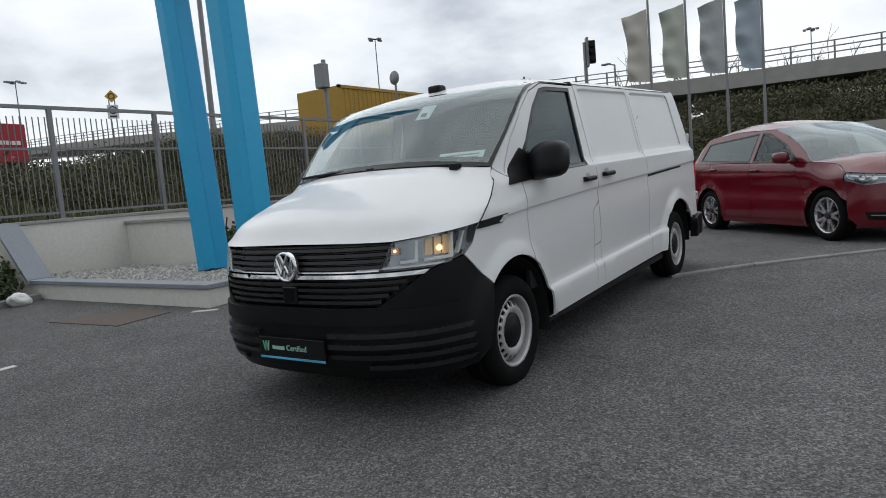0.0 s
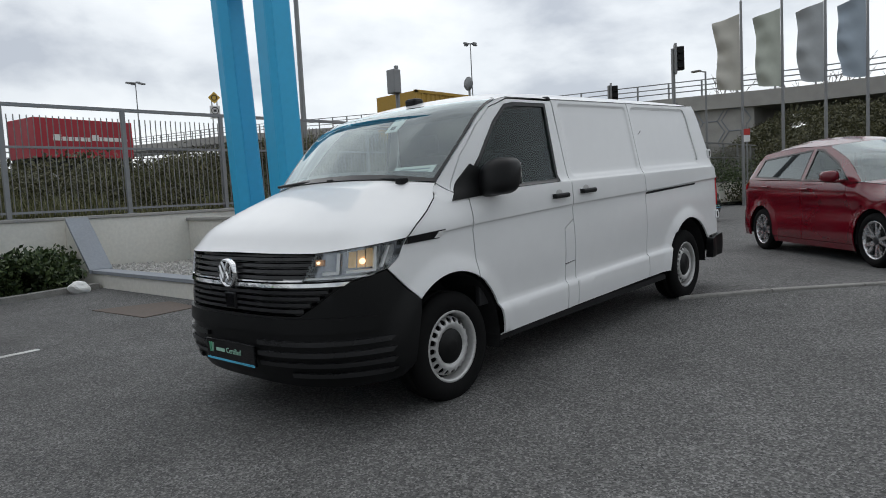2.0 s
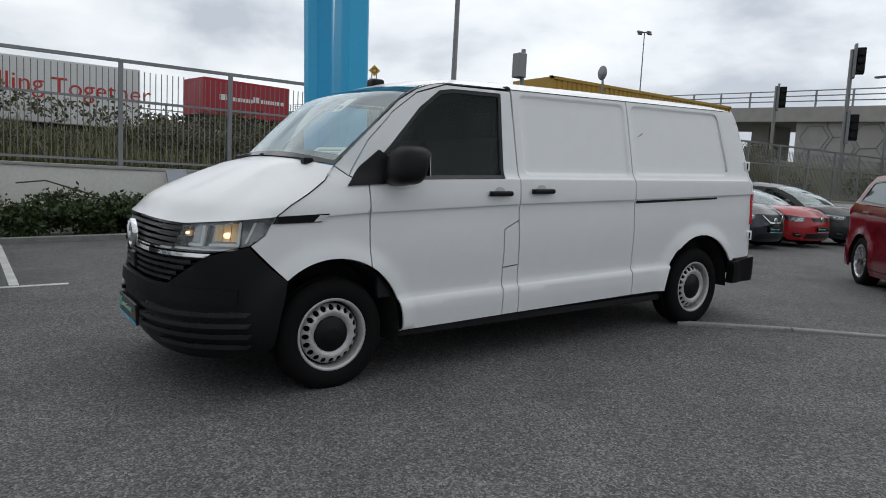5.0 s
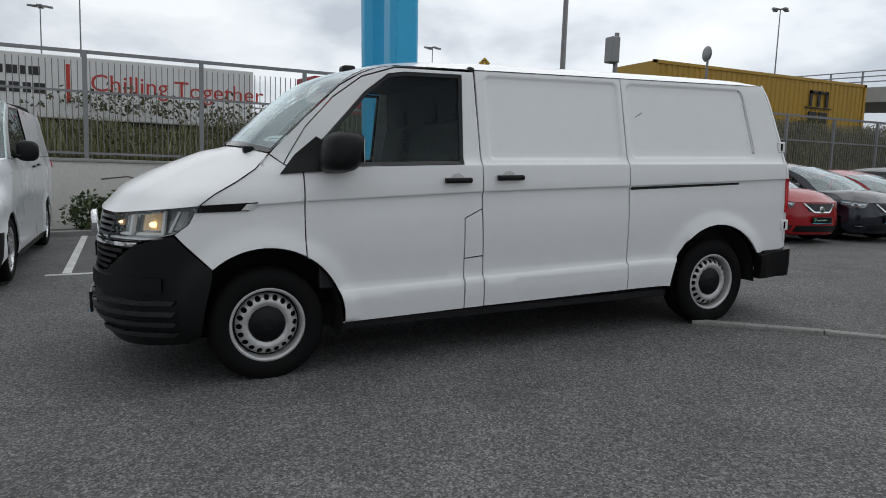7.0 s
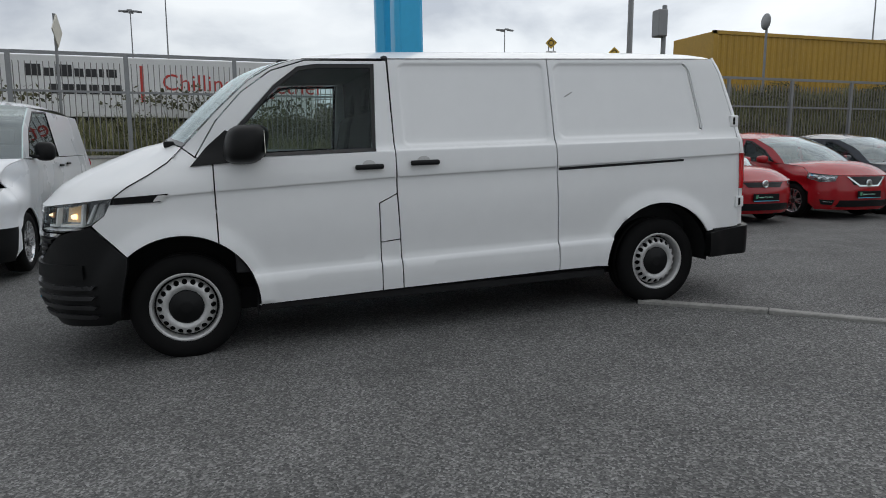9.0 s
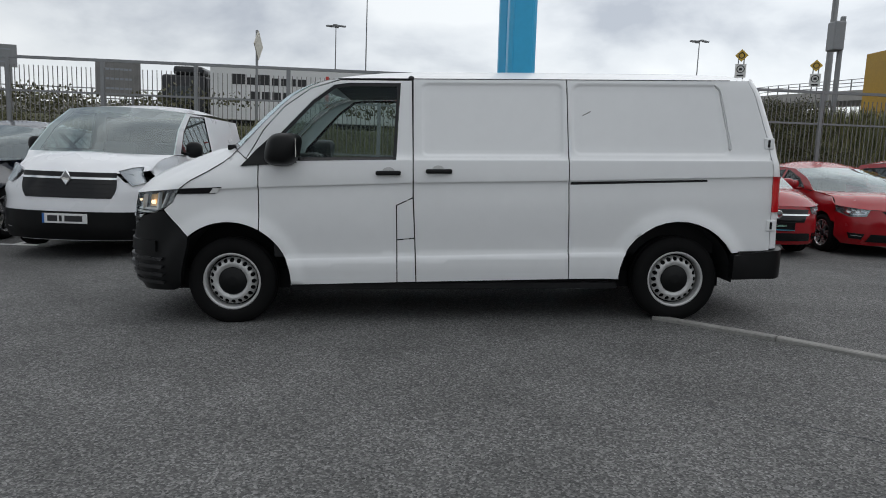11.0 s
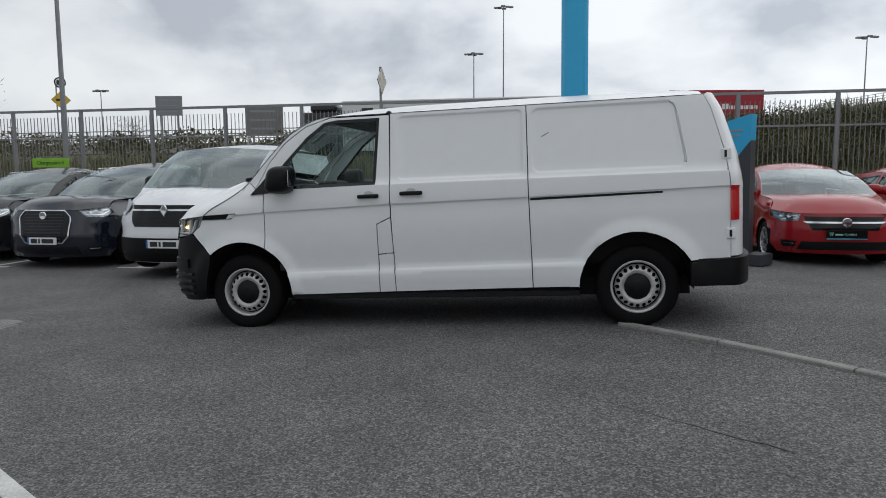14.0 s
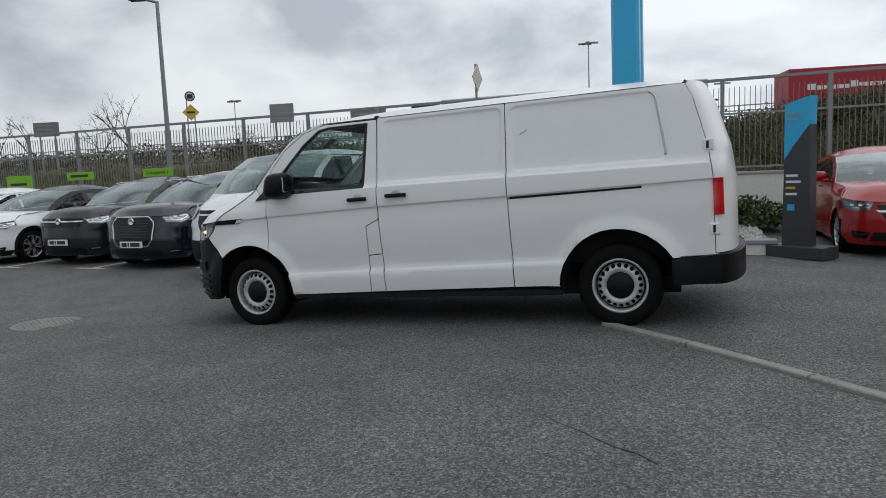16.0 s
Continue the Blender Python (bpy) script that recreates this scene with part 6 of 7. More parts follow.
# overpass on the far right, with rails, and an embankment
over = thing("overpass", None, "concrete road overpass with steel parapet rails", "bridge", kind="structure")
segs = [(-60, 6.6), (-20, 6.8), (10, 7.0), (33, 7.9), (80, 10.6), (140, 13)]
bm = bmesh.new()
prev = None
for y, z in segs:
    ring = [bm.verts.new(c) for c in ((46, y, z - 1.0), (46, y, z), (46.3, y, z + 0.02), (56, y, z + 0.02), (56, y, z - 1.0))]
    if prev:
        for k in range(5):
            bm.faces.new((prev[k], prev[(k + 1) % 5], ring[(k + 1) % 5], ring[k]))
    prev = ring
part("deck", bm, CONCRETE, over)
for h in (0.4, 0.75, 1.1):
    bm = bmesh.new()
    tube(bm, [(46.15, y, z + h) for y, z in segs], 0.04, 6)
    part("rail", bm, GALV, over)
for i in range(80):
    y = -58 + 2.4 * i
    z = interp(y, segs)
    boxed("post", 46.1, 46.2, y - 0.05, y + 0.05, z, z + 1.12, GALV, over)
boxed("abutment", 46.4, 55, 13.0, 22.5, 0, 6.6, CONCRETE, over)
for i in range(5):
    for j in range(3):
        cy, cz = 14.2 + i * 1.75, 2.4 + j * 1.5 + (i % 2) * 0.75
        bm = bmesh.new()
        for k in range(6):
            a, b = radians(60 * k), radians(60 * k + 60)
            rod(bm, (46.38, cy + 0.98 * math.cos(a), cz + 0.86 * math.sin(a)), (46.38, cy + 0.98 * math.cos(b), cz + 0.86 * math.sin(b)), 0.035, seg=4)
        part("hexagon_joint", bm, COPING, over)
for y in (26, 38, 60, 85):
    boxed("pier", 49, 52, y, y + 1.4, 0, interp(y, segs) - 0.95, CONCRETE, over)


def slope_z(x, y):
    return 0.15 + 4.5 * smooth01((x - 33) / 12) * smooth01((17 - y) / 7) + (0.25 * smooth01((10 - y) / 40) * 3)


xs, ys = [31 + 1.0 * i for i in range(30)], [-90 + 3 * i for i in range(37)]
me = bpy.data.meshes.new("embankment")
me.from_pydata([(x, y, min(slope_z(x, y), slope_z(46, y)) + 0.25 * noise.noise(Vector((x, y, 0)) * 0.4)) for x in xs for y in ys], [],
               [(i * 37 + j, (i + 1) * 37 + j, (i + 1) * 37 + j + 1, i * 37 + j + 1) for i in range(29) for j in range(36)])
tagged(mesh_part("embankment", me, SOIL, None, smooth=True), "steep overgrown embankment beside the overpass", "bank", kind="structure")
spots = []
for i in range(900):
    x, y = rnd.uniform(32.5, 46), rnd.uniform(-30, 17)
    spots.append((x, y, slope_z(x, y) + 0.2, rnd.uniform(0.7, 1.3)))
foliage("gorse_scrub", spots, 190, 1.0, 0.15, HEDGEM, "dense gorse and brown scrub on the embankment", "shrubs", seed=8, up=0.7)
spots = [(rnd.uniform(31.5, 34.5), rnd.uniform(-30, 14), rnd.uniform(0.6, 1.6), rnd.uniform(0.9, 1.3)) for _ in range(170)]
foliage("hedge", spots, 380, 1.1, 0.11, BUSHM, "dark clipped hedge at the foot of the embankment", "hedge", seed=9, up=0.9)


# ---- poles, signs, flags ----
def mast(x, y, z0, h, r=0.16, label="tall grey floodlight mast with a ring of lamps"):
    m_ = thing("light_mast", pose(x, y, z0), label, "light mast", "floodlight masts")
    bm = bmesh.new()
    rod(bm, (0, 0, 0), (0, 0, h), r, r * 0.45, 10)
    part("pole", bm, GALV, m_)
    bm = bmesh.new()
    rod(bm, (-1.3, 0, h), (1.3, 0, h), 0.08, seg=6)
    rod(bm, (0, -1.0, h), (0, 1.0, h), 0.08, seg=6)
    part("head_frame", bm, GALV, m_)
    for dx, dy in ((-1.25, 0), (-0.7, 0.3), (0.7, -0.3), (1.25, 0), (0, 0.9), (0, -0.9)):
        boxed("lamp_head", dx - 0.35, dx + 0.35, dy - 0.2, dy + 0.2, h - 0.22, h + 0.05, GALV, m_, 0.05)
    return m_


for x, y, z in ((48.4, 110, 22.1), (-11.5, 110, 21.8), (86, 70, 25.7), (-6.56, 110, 29.1), (-81, 110, 17.7), (119, 11, 20.4), (10, 150, 18)):
    mast(x, y, 0, z)
bm = bmesh.new()
rod(bm, (27.3, 37, 0), (27.3, 37, 21), 0.22, 0.14, 12)
tagged(part("tall_pole", bm, GALV, None), "tall plain grey steel pole beside the road", "pole")


def street_lamp(x, y, z0, h, turn):
    l_ = thing("street_lamp", pose(x, y, z0, 0, 0, turn), "grey tapered street lamp with a flat lantern", "street lamp")
    bm = bmesh.new()
    rod(bm, (0, 0, 0), (0, 0, h), 0.075, 0.045, 12)
    rod(bm, (0, 0, 0), (0, 0, 1.1), 0.095, 0.09, 12)
    part("pole", bm, GALV, l_)
    bm = bmesh.new()
    rod(bm, (0, 0, h - 0.02), (-0.35, 0, h + 0.08), 0.035, seg=8)
    part("arm", bm, GALV, l_)
    bm = bmesh.new()
    box(bm, -0.75, -0.28, -0.12, 0.12, h + 0.05, h + 0.14, 0.03)
    part("lantern", bm, RUSTY, l_)
    return l_


street_lamp(-8.35, 9.4, -0.1, 6.3, 15)


def post_of(parent, x, y, z0, z1, r=0.045):
    bm = bmesh.new()
    rod(bm, (x, y, z0), (x, y, z1), r, seg=8)
    return part("post", bm, GALV, parent)


def sign_pair(x, y, z0, top, turn, roundel=True):
    s_ = thing("road_sign", pose(x, y, 0, 0, 0, turn), "yellow diamond road sign over a white plate on posts", "road sign", "road signs")
    post_of(s_, -0.2, 0, z0, top - 0.4)
    post_of(s_, 0.2, 0, z0, top - 0.4)
    bm = bmesh.new()
    box(bm, -0.34, 0.34, -0.02, 0.02, -0.34, 0.34, 0.0, pose(0, -0.06, top - 0.55, 0, 45, 0))
    d = part("diamond", bm, SIGNYEL, s_)
    lathe("ring", [(0.24, -0.09), (0.24, -0.085), (0.17, -0.085), (0.17, -0.09), (0.24, -0.09)], DARKSIGN, d, 20).matrix_local = pose(0, 0, top - 0.55)
    pl = boxed("plate", -0.4, 0.4, -0.075, -0.05, top - 2.25, top - 1.2, WHITESIGN, s_)
    lathe("ring", [(0.3, -0.09), (0.3, -0.08), (0.23, -0.08), (0.23, -0.09), (0.3, -0.09)], DARKSIGN, pl, 20).matrix_local = pose(0, 0, top - 1.6)
    boxed("bar", -0.12, 0.12, -0.085, -0.078, top - 1.7, top - 1.5, DARKSIGN, pl)
    boxed("bar", -0.25, 0.25, -0.085, -0.078, top - 2.15, top - 2.02, DARKSIGN, pl)
    return s_


sign_pair(27.4, 49, 0.0, 10.7, -25)
sign_pair(34.6, 51, 0.0, 10.5, -30)
# yellow diamond and speed roundel on the left
s_ = thing("road_sign", pose(-29.8, 36, 0, 0, 0, 38), "yellow diamond warning sign under a white speed roundel", "road sign", "road signs")
post_of(s_, -0.25, 0, 1.5, 7.9)
post_of(s_, 0.25, 0, 1.5, 7.0)
bm = bmesh.new()
box(bm, -0.42, 0.42, -0.02, 0.02, -0.42, 0.42, 0, pose(0, -0.07, 6.7, 0, 45, 0))
part("diamond", bm, SIGNYEL, s_)
boxed("bar", -0.28, 0.28, -0.11, -0.095, 6.63, 6.77, DARKSIGN, s_)
r_ = lathe("roundel", [(0.36, -0.07), (0.36, -0.1), (0.0, -0.1)], WHITESIGN, s_, 24)
r_.matrix_local = pose(0, 0, 7.85)
lathe("ring", [(0.36, -0.105), (0.36, -0.12), (0.29, -0.12), (0.29, -0.105)], DARKSIGN, r_, 24)
boxed("bar", -0.2, 0.2, -0.115, -0.105, -0.15, 0.15, DARKSIGN, r_)
# diamond sign seen nearly edge-on
s_ = thing("road_sign", pose(-5.0, 26.5, 0, 0, 0, 86), "pale diamond road sign on a slim post seen edge-on", "road sign", "road signs")
post_of(s_, 0, 0, 1.9, 6.6, 0.06)
bm = bmesh.new()
box(bm, -0.45, 0.45, -0.02, 0.02, -0.45, 0.45, 0, pose(0, -0.07, 5.95, 0, 45, 0))
part("diamond", bm, FLAGA, s_)
for x, y, z, w, h, mm, lab in ((-3.9, 45.0, 5.3, 1.6, 1.9, SIGNGRN, "green direction sign board beyond the viaduct rails"), (-1.9, 45.2, 5.5, 0.9, 2.3, SIGNGRN, "tall green direction sign board"), (-0.9, 45.4, 5.5, 0.8, 2.4, SIGNBLU, "blue direction sign board"),
                               (-18.5, 30.5, 5.5, 1.5, 1.1, GALV, "grey back of a road sign on two posts"), (-12.9, 30.8, 4.6, 2.1, 1.7, RUSTY, "large grey back of a road sign with a grid frame"), (-30, 24, 4.9, 1.6, 0.8, RUSTY, "brown sign board above the fence line")):
    s_ = thing("sign_board", pose(x, y, 0, 0, 0, 12 if x < -10 else 0), lab, "sign board", "sign boards")
    for dx in (-w * 0.3, w * 0.3):
        post_of(s_, dx, 0.06, 1.4, z + h / 2, 0.05)
    b_ = boxed("board", -w / 2, w / 2, -0.03, 0.02, z - h / 2, z + h / 2, mm, s_, 0.01)
    for k in range(3):
        boxed("bar", -w * 0.38, w * 0.3, -0.036, -0.031, z - h * 0.3 + k * h * 0.28, z - h * 0.24 + k * h * 0.28, WHITESIGN if mm in (SIGNGRN, SIGNBLU) else COPING, b_)
# grey cabinet on a pole, and the back of a round sign
s_ = thing("pole_cabinet", pose(13.3, 13.2, 0), "grey equipment cabinet on a thick steel pole", "cabinet")
post_of(s_, 0.13, 0.05, 1.5, 5.45, 0.07)
boxed("cabinet_box", -0.2, 0.1, -0.18, 0.18, 4.55, 5.3, GALV, s_, 0.03)
s_ = thing("round_sign", pose(17.15, 13.4, 0, 0, 0, -100), "grey back of a round road sign on a post", "road sign", "road signs")
post_of(s_, 0, 0.05, 1.5, 5.0, 0.04)
lathe("disc", [(0.0, 0.0), (0.24, 0.0), (0.25, 0.015), (0.24, 0.03), (0.0, 0.03)], GALV, s_, 28).matrix_local = pose(0, 0, 5.22)
# no-entry mark by the flags
s_ = thing("small_sign", pose(27.5, 7.2, 0, 0, 0, -70), "small red and white road sign on a post", "road sign", "road signs")
post_of(s_, 0, 0.03, 0.1, 3.6, 0.03)
boxed("face", -0.12, 0.12, -0.02, 0.0, 3.1, 3.35, REDSIGN, s_)
boxed("face", -0.12, 0.12, -0.02, 0.0, 2.82, 3.09, WHITESIGN, s_)


def traffic_light(x, y, h, z_heads, turn):
    t_ = thing("traffic_light", pose(x, y, 0, 0, 0, turn), "grey traffic signal pole with black three-lamp heads", "traffic light", "traffic lights")
    post_of(t_, 0, 0, 0.1, h, 0.09)
    for z in z_heads:
        hd = boxed("signal_head", 0.15, 0.5, -0.22, 0.1, z - 0.55, z + 0.55, LINER, t_, 0.03)
        boxed("backing_board", 0.05, 0.16, -0.3, 0.2, z - 0.7, z + 0.7, GALV, t_)
        for k in (-0.33, 0.0, 0.33):
            bm = bmesh.new()
            rod(bm, (0.32, -0.2, z + k), (0.32, -0.42, z + k), 0.13, seg=12)
            part("visor", bm, LINER, hd)
    return t_


traffic_light(30.3, 11.5, 7.7, (7.2, 4.4), -60)
traffic_light(35.0, 17.5, 7.2, (6.6,), -60)
street_lamp(33.0, 11.0, 0.1, 6.7, -100)


def flag_pole(x, y, h, material, label):
    f_ = thing("flag_pole", pose(x, y, 0.1, 0, 0, -72), label, "flag", "flags in a row")
    bm = bmesh.new()
    rod(bm, (0, 0, 0), (0, 0, h), 0.075, 0.05, 12)
    rod(bm, (0, 0, h), (0, 0, h + 0.1), 0.07, 0.03, 10)
    part("pole", bm, GALV, f_)
    nu, nv = 14, 30
    vs = []
    for j in range(nv + 1):
        v = j / nv
        for i in range(nu + 1):
            u = i / nu
            wob = 0.16 * u * math.sin(v * 9 + u * 5 + x * 3) + 0.06 * u * math.sin(v * 23 + x)
            vs.append((-0.06 - u * (1.05 + 0.06 * math.sin(v * 7 + x * 2)) + 0.16 * u * v, wob, h - 0.45 - v * 3.25 - 0.30 * u * (1 - v) + 0.12 * u * u * v))
    me = bpy.data.meshes.new("flag_cloth")
    me.from_pydata(vs, [], [(j * (nu + 1) + i, j * (nu + 1) + i + 1, (j + 1) * (nu + 1) + i + 1, (j + 1) * (nu + 1) + i) for j in range(nv) for i in range(nu)])
    mesh_part("flag_cloth", me, material, f_, smooth=True)
    return f_


for (x, y), mm, lab in (((29.1, 7.9), FLAGA, "faded beige upright flag on a steel pole"), ((29.6, 6.4), FLAGB, "faded sage upright flag on a steel pole"), ((30.0, 4.85), FLAGC, "faded grey upright flag on a steel pole"), ((30.3, 3.4), FLAGD, "faded blue-grey upright flag on a steel pole")):
    flag_pole(x, y, 8.75, mm, lab)


def bare_tree(x, y, z0, h, seed):
    rn = random.Random(seed)
    t_ = thing("tree", pose(x, y, z0), "small bare-branched tree beyond the fence", "tree", "bare trees")
    bm = bmesh.new()

    def grow(p, d, l, r_, n):
        q = p + d * l
        rod(bm, p, q, r_, r_ * 0.65, 5, False)
        if n:
            for _ in range(rn.choice((2, 3, 3))):
                grow(p.lerp(q, rn.uniform(0.6, 1)), (d + Vector((rn.gauss(0, 0.5), rn.gauss(0, 0.5), rn.gauss(0.1, 0.3)))).normalized(), l * rn.uniform(0.55, 0.8), r_ * 0.6, n - 1)
    grow(Vector((0, 0, 0)), Vector((0, 0, 1)), h * 0.38, 0.06 * h / 5, 4)
    part("trunk", bm, BARK, t_)
    vs = []
    tw = foliage("crown", [(rn.gauss(0, h * 0.06), rn.gauss(0, h * 0.06), h * rn.uniform(0.45, 0.75), 1.0) for _ in range(10)], 16, h * 0.07, 0.05, HEDGEM, "", "", "", t_, seed, 0.8)
    return t_


for k, (x, y, h) in enumerate(((-26.0, 26.0, 6.0), (-30.5, 28.0, 5.4), (-36.0, 28.0, 6.2), (-19.0, 27, 4.0), (-42, 30, 6), (62, 20, 5), (58, 12, 4.6), (58, 5, 4.5))):
    bare_tree(x, y, 1.6 if x < 0 else 0.0, h if x < 0 else h + 7, 20 + k)


# ---- charge point signs, totem ----
def text_mesh(body, size, material, parent, m):
    cu = bpy.data.curves.new("lettering", "FONT")
    cu.body, cu.size, cu.align_x, cu.align_y, cu.extrude = body, size, "CENTER", "CENTER", 0.002
    ob = new("lettering", cu)
    me = bpy.data.meshes.new_from_object(ob)
    bpy.data.objects.remove(ob)
    o2 = mesh_part("lettering", me, material, parent)
    o2.matrix_local = m
    return o2


for x0, body, z, h in ((-8.75, "Chargepoint 4", 1.78, 0.22), (-11.5, "", 1.78, 0.22), (-13.9, "", 1.62, 0.5)):
    c_ = thing("charge_sign", pose(x0, 9.35, 0), "lime green charge point sign board on posts behind the bays", "sign board", "charge point signs")
    for dx in (-0.35, 0.35):
        post_of(c_, dx, 0.04, -0.15, z + h / 2, 0.025)
    b_ = boxed("board", -0.5, 0.5, -0.02, 0.015, z - h / 2, z + h / 2, GREENSIGN, c_, 0.005)
    if body:
        text_mesh(body, 0.13, DARKSIGN, b_, pose(0, -0.024, z, 90, 0, 0))
    else:
        boxed("bar", -0.36, 0.3, -0.025, -0.021, z - 0.03, z + 0.04, DARKSIGN, b_)

tot = thing("totem_sign", pose(6.12, 4.62, ground_z(6.1, 4.6), 0, 0, -38), "slate grey information totem with a bright blue folded top", "totem sign")
boxed("base", -0.34, 0.42, -0.2, 0.2, 0.0, 0.16, SLATE, tot, 0.01)
bm = bmesh.new()
th = 0.075
for y in (-th, th):
    bm.faces.new([bm.verts.new((x, y, z)) for x, z in ((-0.19, 0.14), (0.19, 0.14), (0.17, 1.72), (-0.05, 1.45), (-0.17, 1.28))])
bm.verts.ensure_lookup_table()
for i in range(5):
    j = (i + 1) % 5
    bm.faces.new((bm.verts[i], bm.verts[j], bm.verts[5 + j], bm.verts[5 + i]))
part("body", bm, SLATE, tot)
bm = bmesh.new()
for y in (-th - 0.004, th + 0.004):
    bm.faces.new([bm.verts.new((x, y, z)) for x, z in ((-0.17, 1.28), (-0.05, 1.45), (0.17, 1.725), (0.172, 2.08), (-0.165, 2.0))])
bm.verts.ensure_lookup_table()
for i in range(5):
    j = (i + 1) % 5
    bm.faces.new((bm.verts[i], bm.verts[j], bm.verts[5 + j], bm.verts[5 + i]))
part("top_panel", bm, BLUE, tot, "bright blue top panel")
for z, w in ((1.06, 0.16), (0.98, 0.2), (0.90, 0.13), (0.82, 0.15)):
    boxed("bar", -0.14, -0.14 + w, -th - 0.006, -th - 0.001, z, z + 0.03, WHITESIGN if z != 0.90 else SIGNYEL, tot)
for z, w in ((1.85, 0.18), (1.78, 0.14)):
    boxed("bar", -0.13, -0.13 + w, -th - 0.01, -th - 0.0045, z, z + 0.025, COPING, tot)
boxed("bar", -0.12, -0.02, -th - 0.006, -th - 0.001, 0.62, 0.70, BLUE, tot)

# ---- lorries on the road ----
def corrugated(parent, x0, x1, y0, y1, z0, z1, material, pitch=0.28):
    """A container shell with a folded side."""
    bm = bmesh.new()
    prof, x = [], x0 + 0.12
    while x < x1 - 0.12:
        prof += [(x, 0.0), (x + pitch * 0.35, 0.0), (x + pitch * 0.5, 0.035), (x + pitch * 0.85, 0.035)]
        x += pitch
    lo = [bm.verts.new((a, y0 + d, z0 + 0.15)) for a, d in prof]
    hi = [bm.verts.new((a, y0 + d, z1 - 0.12)) for a, d in prof]
    for i in range(len(prof) - 1):
        bm.faces.new((lo[i], lo[i + 1], hi[i + 1], hi[i]))
    part("side_panel", bm, material, parent)
    bm = bmesh.new()
    box(bm, x0 + 0.05, x1 - 0.05, y0 + 0.06, y1, z0 + 0.05, z1 - 0.03)
    part("shell", bm, material, parent)
    for nm, b in (("top_rail", (x0, x1, y0 - 0.03, y0 + 0.05, z1 - 0.12, z1)), ("bottom_rail", (x0, x1, y0 - 0.03, y0 + 0.05, z0, z0 + 0.15)), ("corner_post", (x0, x0 + 0.14, y0 - 0.03, y0 + 0.1, z0, z1)), ("corner_post", (x1 - 0.14, x1, y0 - 0.03, y0 + 0.1, z0, z1))):
        boxed(nm, *b, material, parent)


def lorry_wheels(parent, xs, y, z, r=0.5):
    for x in xs:
        w_ = lathe("wheel", [(0.28, -0.14), (0.3, -0.16), (r - 0.06, -0.17), (r, -0.12), (r, 0.12), (r - 0.06, 0.17), (0.0, 0.17)], TYRE, parent, 24)
        w_.matrix_local = pose(x, y, z + r)
        lathe("rim", [(0.28, -0.13), (0.2, -0.05), (0.1, -0.12), (0.0, -0.13)], STEEL, w_, 20)


RZ = 1.95
lor = thing("container_lorry", pose(0, 0, 0), "ochre yellow shipping container on a lorry trailer", "lorry", "lorries on the road")
corrugated(lor, 18.2, 30.4, 17.1, 19.5, 2.85, 5.62, YELLOW)
boxed("chassis", 18.1, 30.6, 17.4, 19.2, 2.5, 2.84, LINER, lor)
lorry_wheels(lor, (26.6, 27.9, 29.2, 19.8), 17.5, RZ)
for a, b, c, d in ((16.35, 16.5, 4.45, 5.1), (16.85, 17.0, 4.45, 5.1), (17.35, 17.5, 4.45, 5.1), (16.35, 17.5, 5.0, 5.12), (16.1, 17.75, 4.36, 4.42), (16.35, 16.85, 3.75, 4.22), (17.0, 17.5, 3.75, 4.22)):
    boxed("mark", a + 10.4, b + 10.4, 17.03, 17.07, c, d, DARKSIGN, lor)

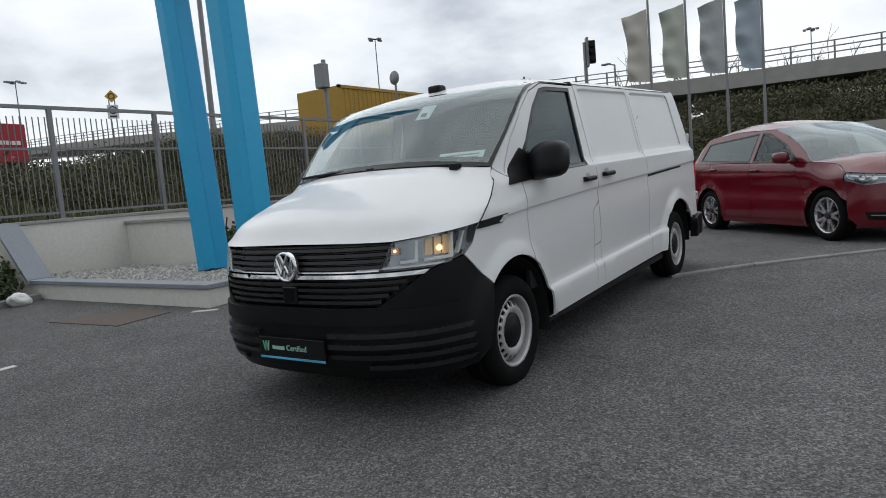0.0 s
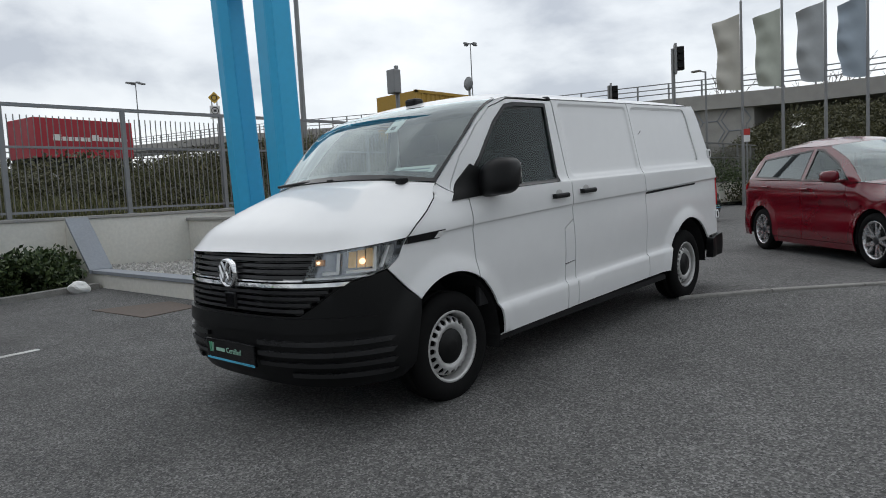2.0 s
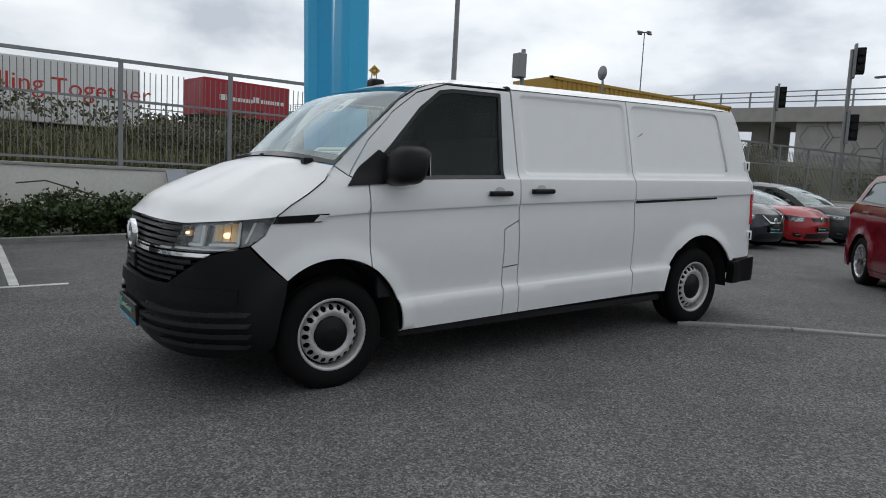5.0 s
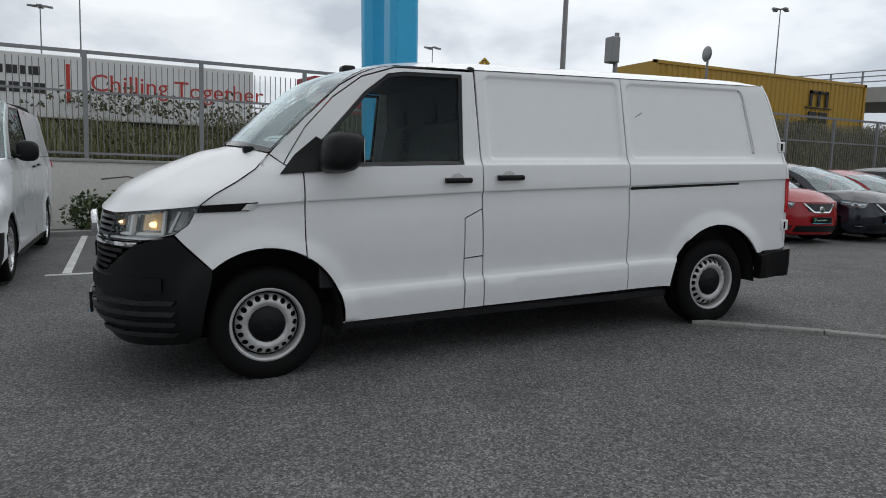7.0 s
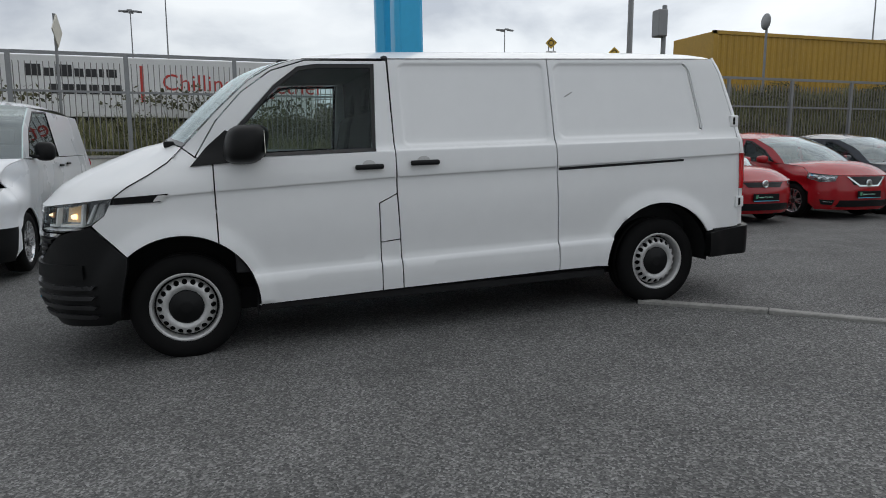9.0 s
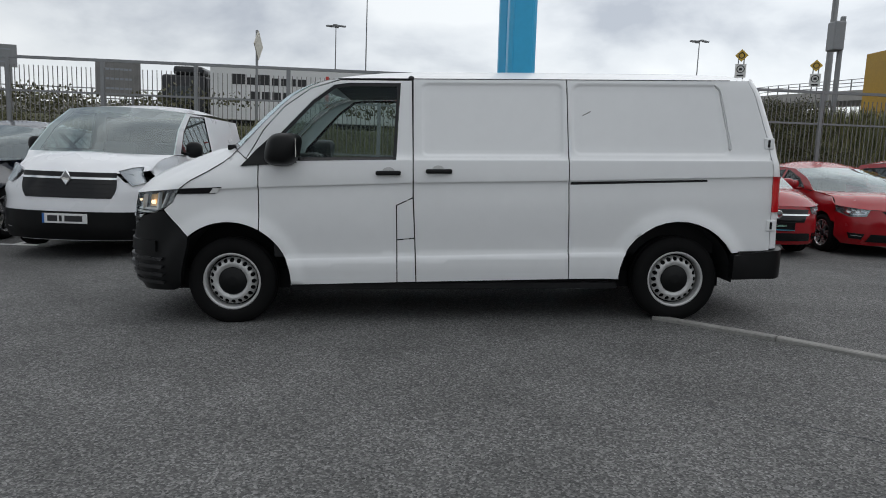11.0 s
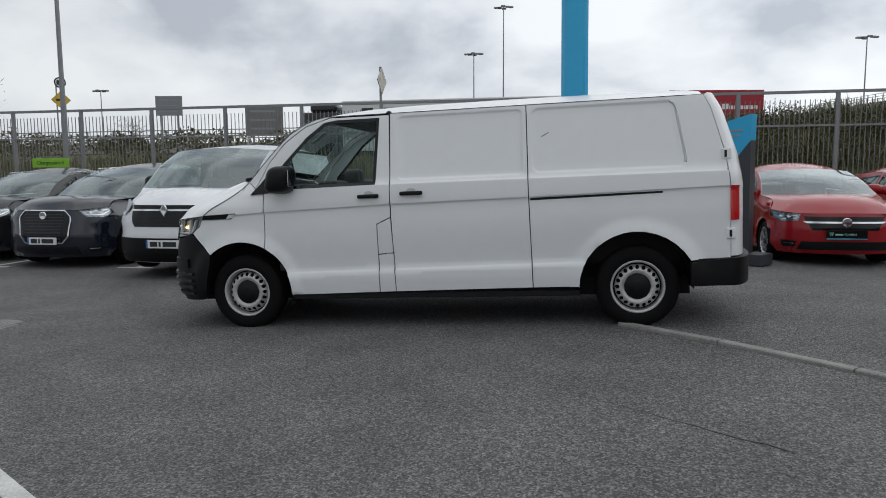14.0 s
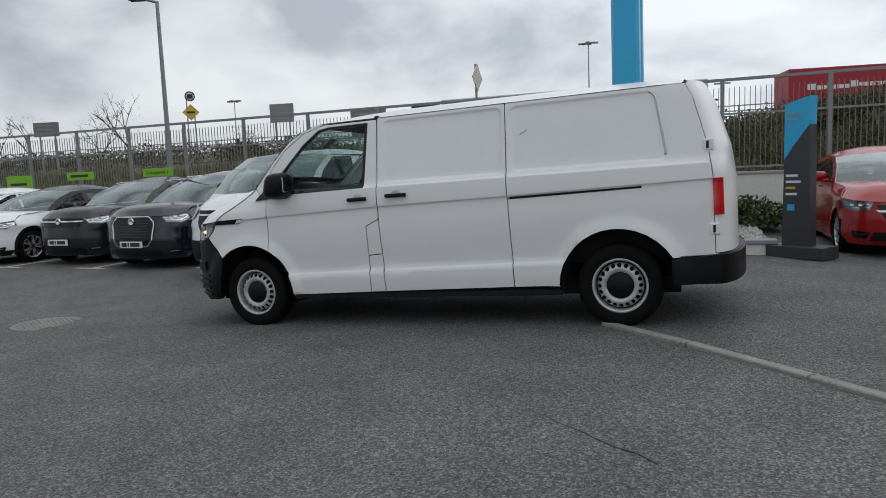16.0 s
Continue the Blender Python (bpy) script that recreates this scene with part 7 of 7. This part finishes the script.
lor = thing("box_lorry", pose(-8.0, 0, -0.4), "white box trailer lorry with dark lettering bars and a dark cab", "lorry", "lorries on the road")
bm = bmesh.new()
box(bm, -0.1, 13.4, 30.0, 32.5, 3.2, 5.85, 0.04)
part("trailer_box", bm, BOXWHITE, lor)
boxed("chassis", -0.2, 13.3, 30.2, 32.3, 2.75, 3.2, LINER, lor)
lorry_wheels(lor, (9.0, 10.3, 11.6, -1.6, 1.0), 30.3, 2.05, 0.52)
bm = bmesh.new()
vs = box(bm, -2.5, -0.35, 30.05, 32.45, 2.55, 5.3, 0.12)
part("cab", bm, GREYCAR, lor)
boxed("cab_window", -2.1, -1.1, 30.0, 30.04, 4.0, 4.75, GLASSD, lor)
boxed("wind_deflector", -2.0, -0.5, 30.2, 32.3, 5.3, 5.75, GREYCAR, lor, 0.15)
x = 1.0
for w in (0.62, 0.4, 0.62, 0.36, 0.42, 0.2, 0.42):
    boxed("bar", x, x + w, 29.98, 30.0, 4.95, 5.45 if w > 0.5 else 5.3, DARKSIGN, lor)
    x += w + 0.1
x = 1.9
for w in (0.45, 0.42, 0.42, 0.4, 0.3, 0.42):
    boxed("bar", x, x + w, 29.98, 30.0, 4.2, 4.62, DARKSIGN, lor)
    x += w + 0.1
boxed("bar", 5.6, 5.75, 29.98, 30.0, 3.9, 5.5, REDSIGN, lor)
text_part("letter", "Chilling", 1.05, REDSIGN, lor, pose(6.5, 29.985, 4.45))
text_part("letter", "Together", 1.05, REDSIGN, lor, pose(9.9, 29.985, 4.4))

lor = thing("curtain_lorry", pose(9.3, 34.2, 0, 0, 0, 10), "red curtain-sided lorry trailer with pale script lettering", "lorry", "lorries on the road")
boxed("curtain_side", 0, 5.2, 0, 2.5, 4.1, 6.05, BOXRED, lor, 0.03)
boxed("chassis", 0, 5.2, 0.2, 2.3, 3.5, 4.1, LINER, lor)
lorry_wheels(lor, (0.9, 3.5, 4.6), 0.2, 2.6)
x = 0.9
for w in (0.4, 0.25, 0.25, 0.25, 0.3, 0.2):
    boxed("bar", x, x + w, -0.02, 0.0, 4.95, 5.15 + 0.1 * (w > 0.3), WHITESIGN, lor)
    x += w + 0.06
x = 2.9
for w in (0.35, 0.2, 0.2, 0.25, 0.25, 0.2, 0.2):
    boxed("bar", x, x + w, -0.02, 0.0, 5.0, 5.2 + 0.1 * (w > 0.3), WHITESIGN, lor)
    x += w + 0.05
boxed("low_block", 24, 26.2, -1.2, 0.6, 0.1, 2.2, CONCRETE)
tagged(bpy.data.objects["low_block"], "low pale concrete block building behind the cars", "building")
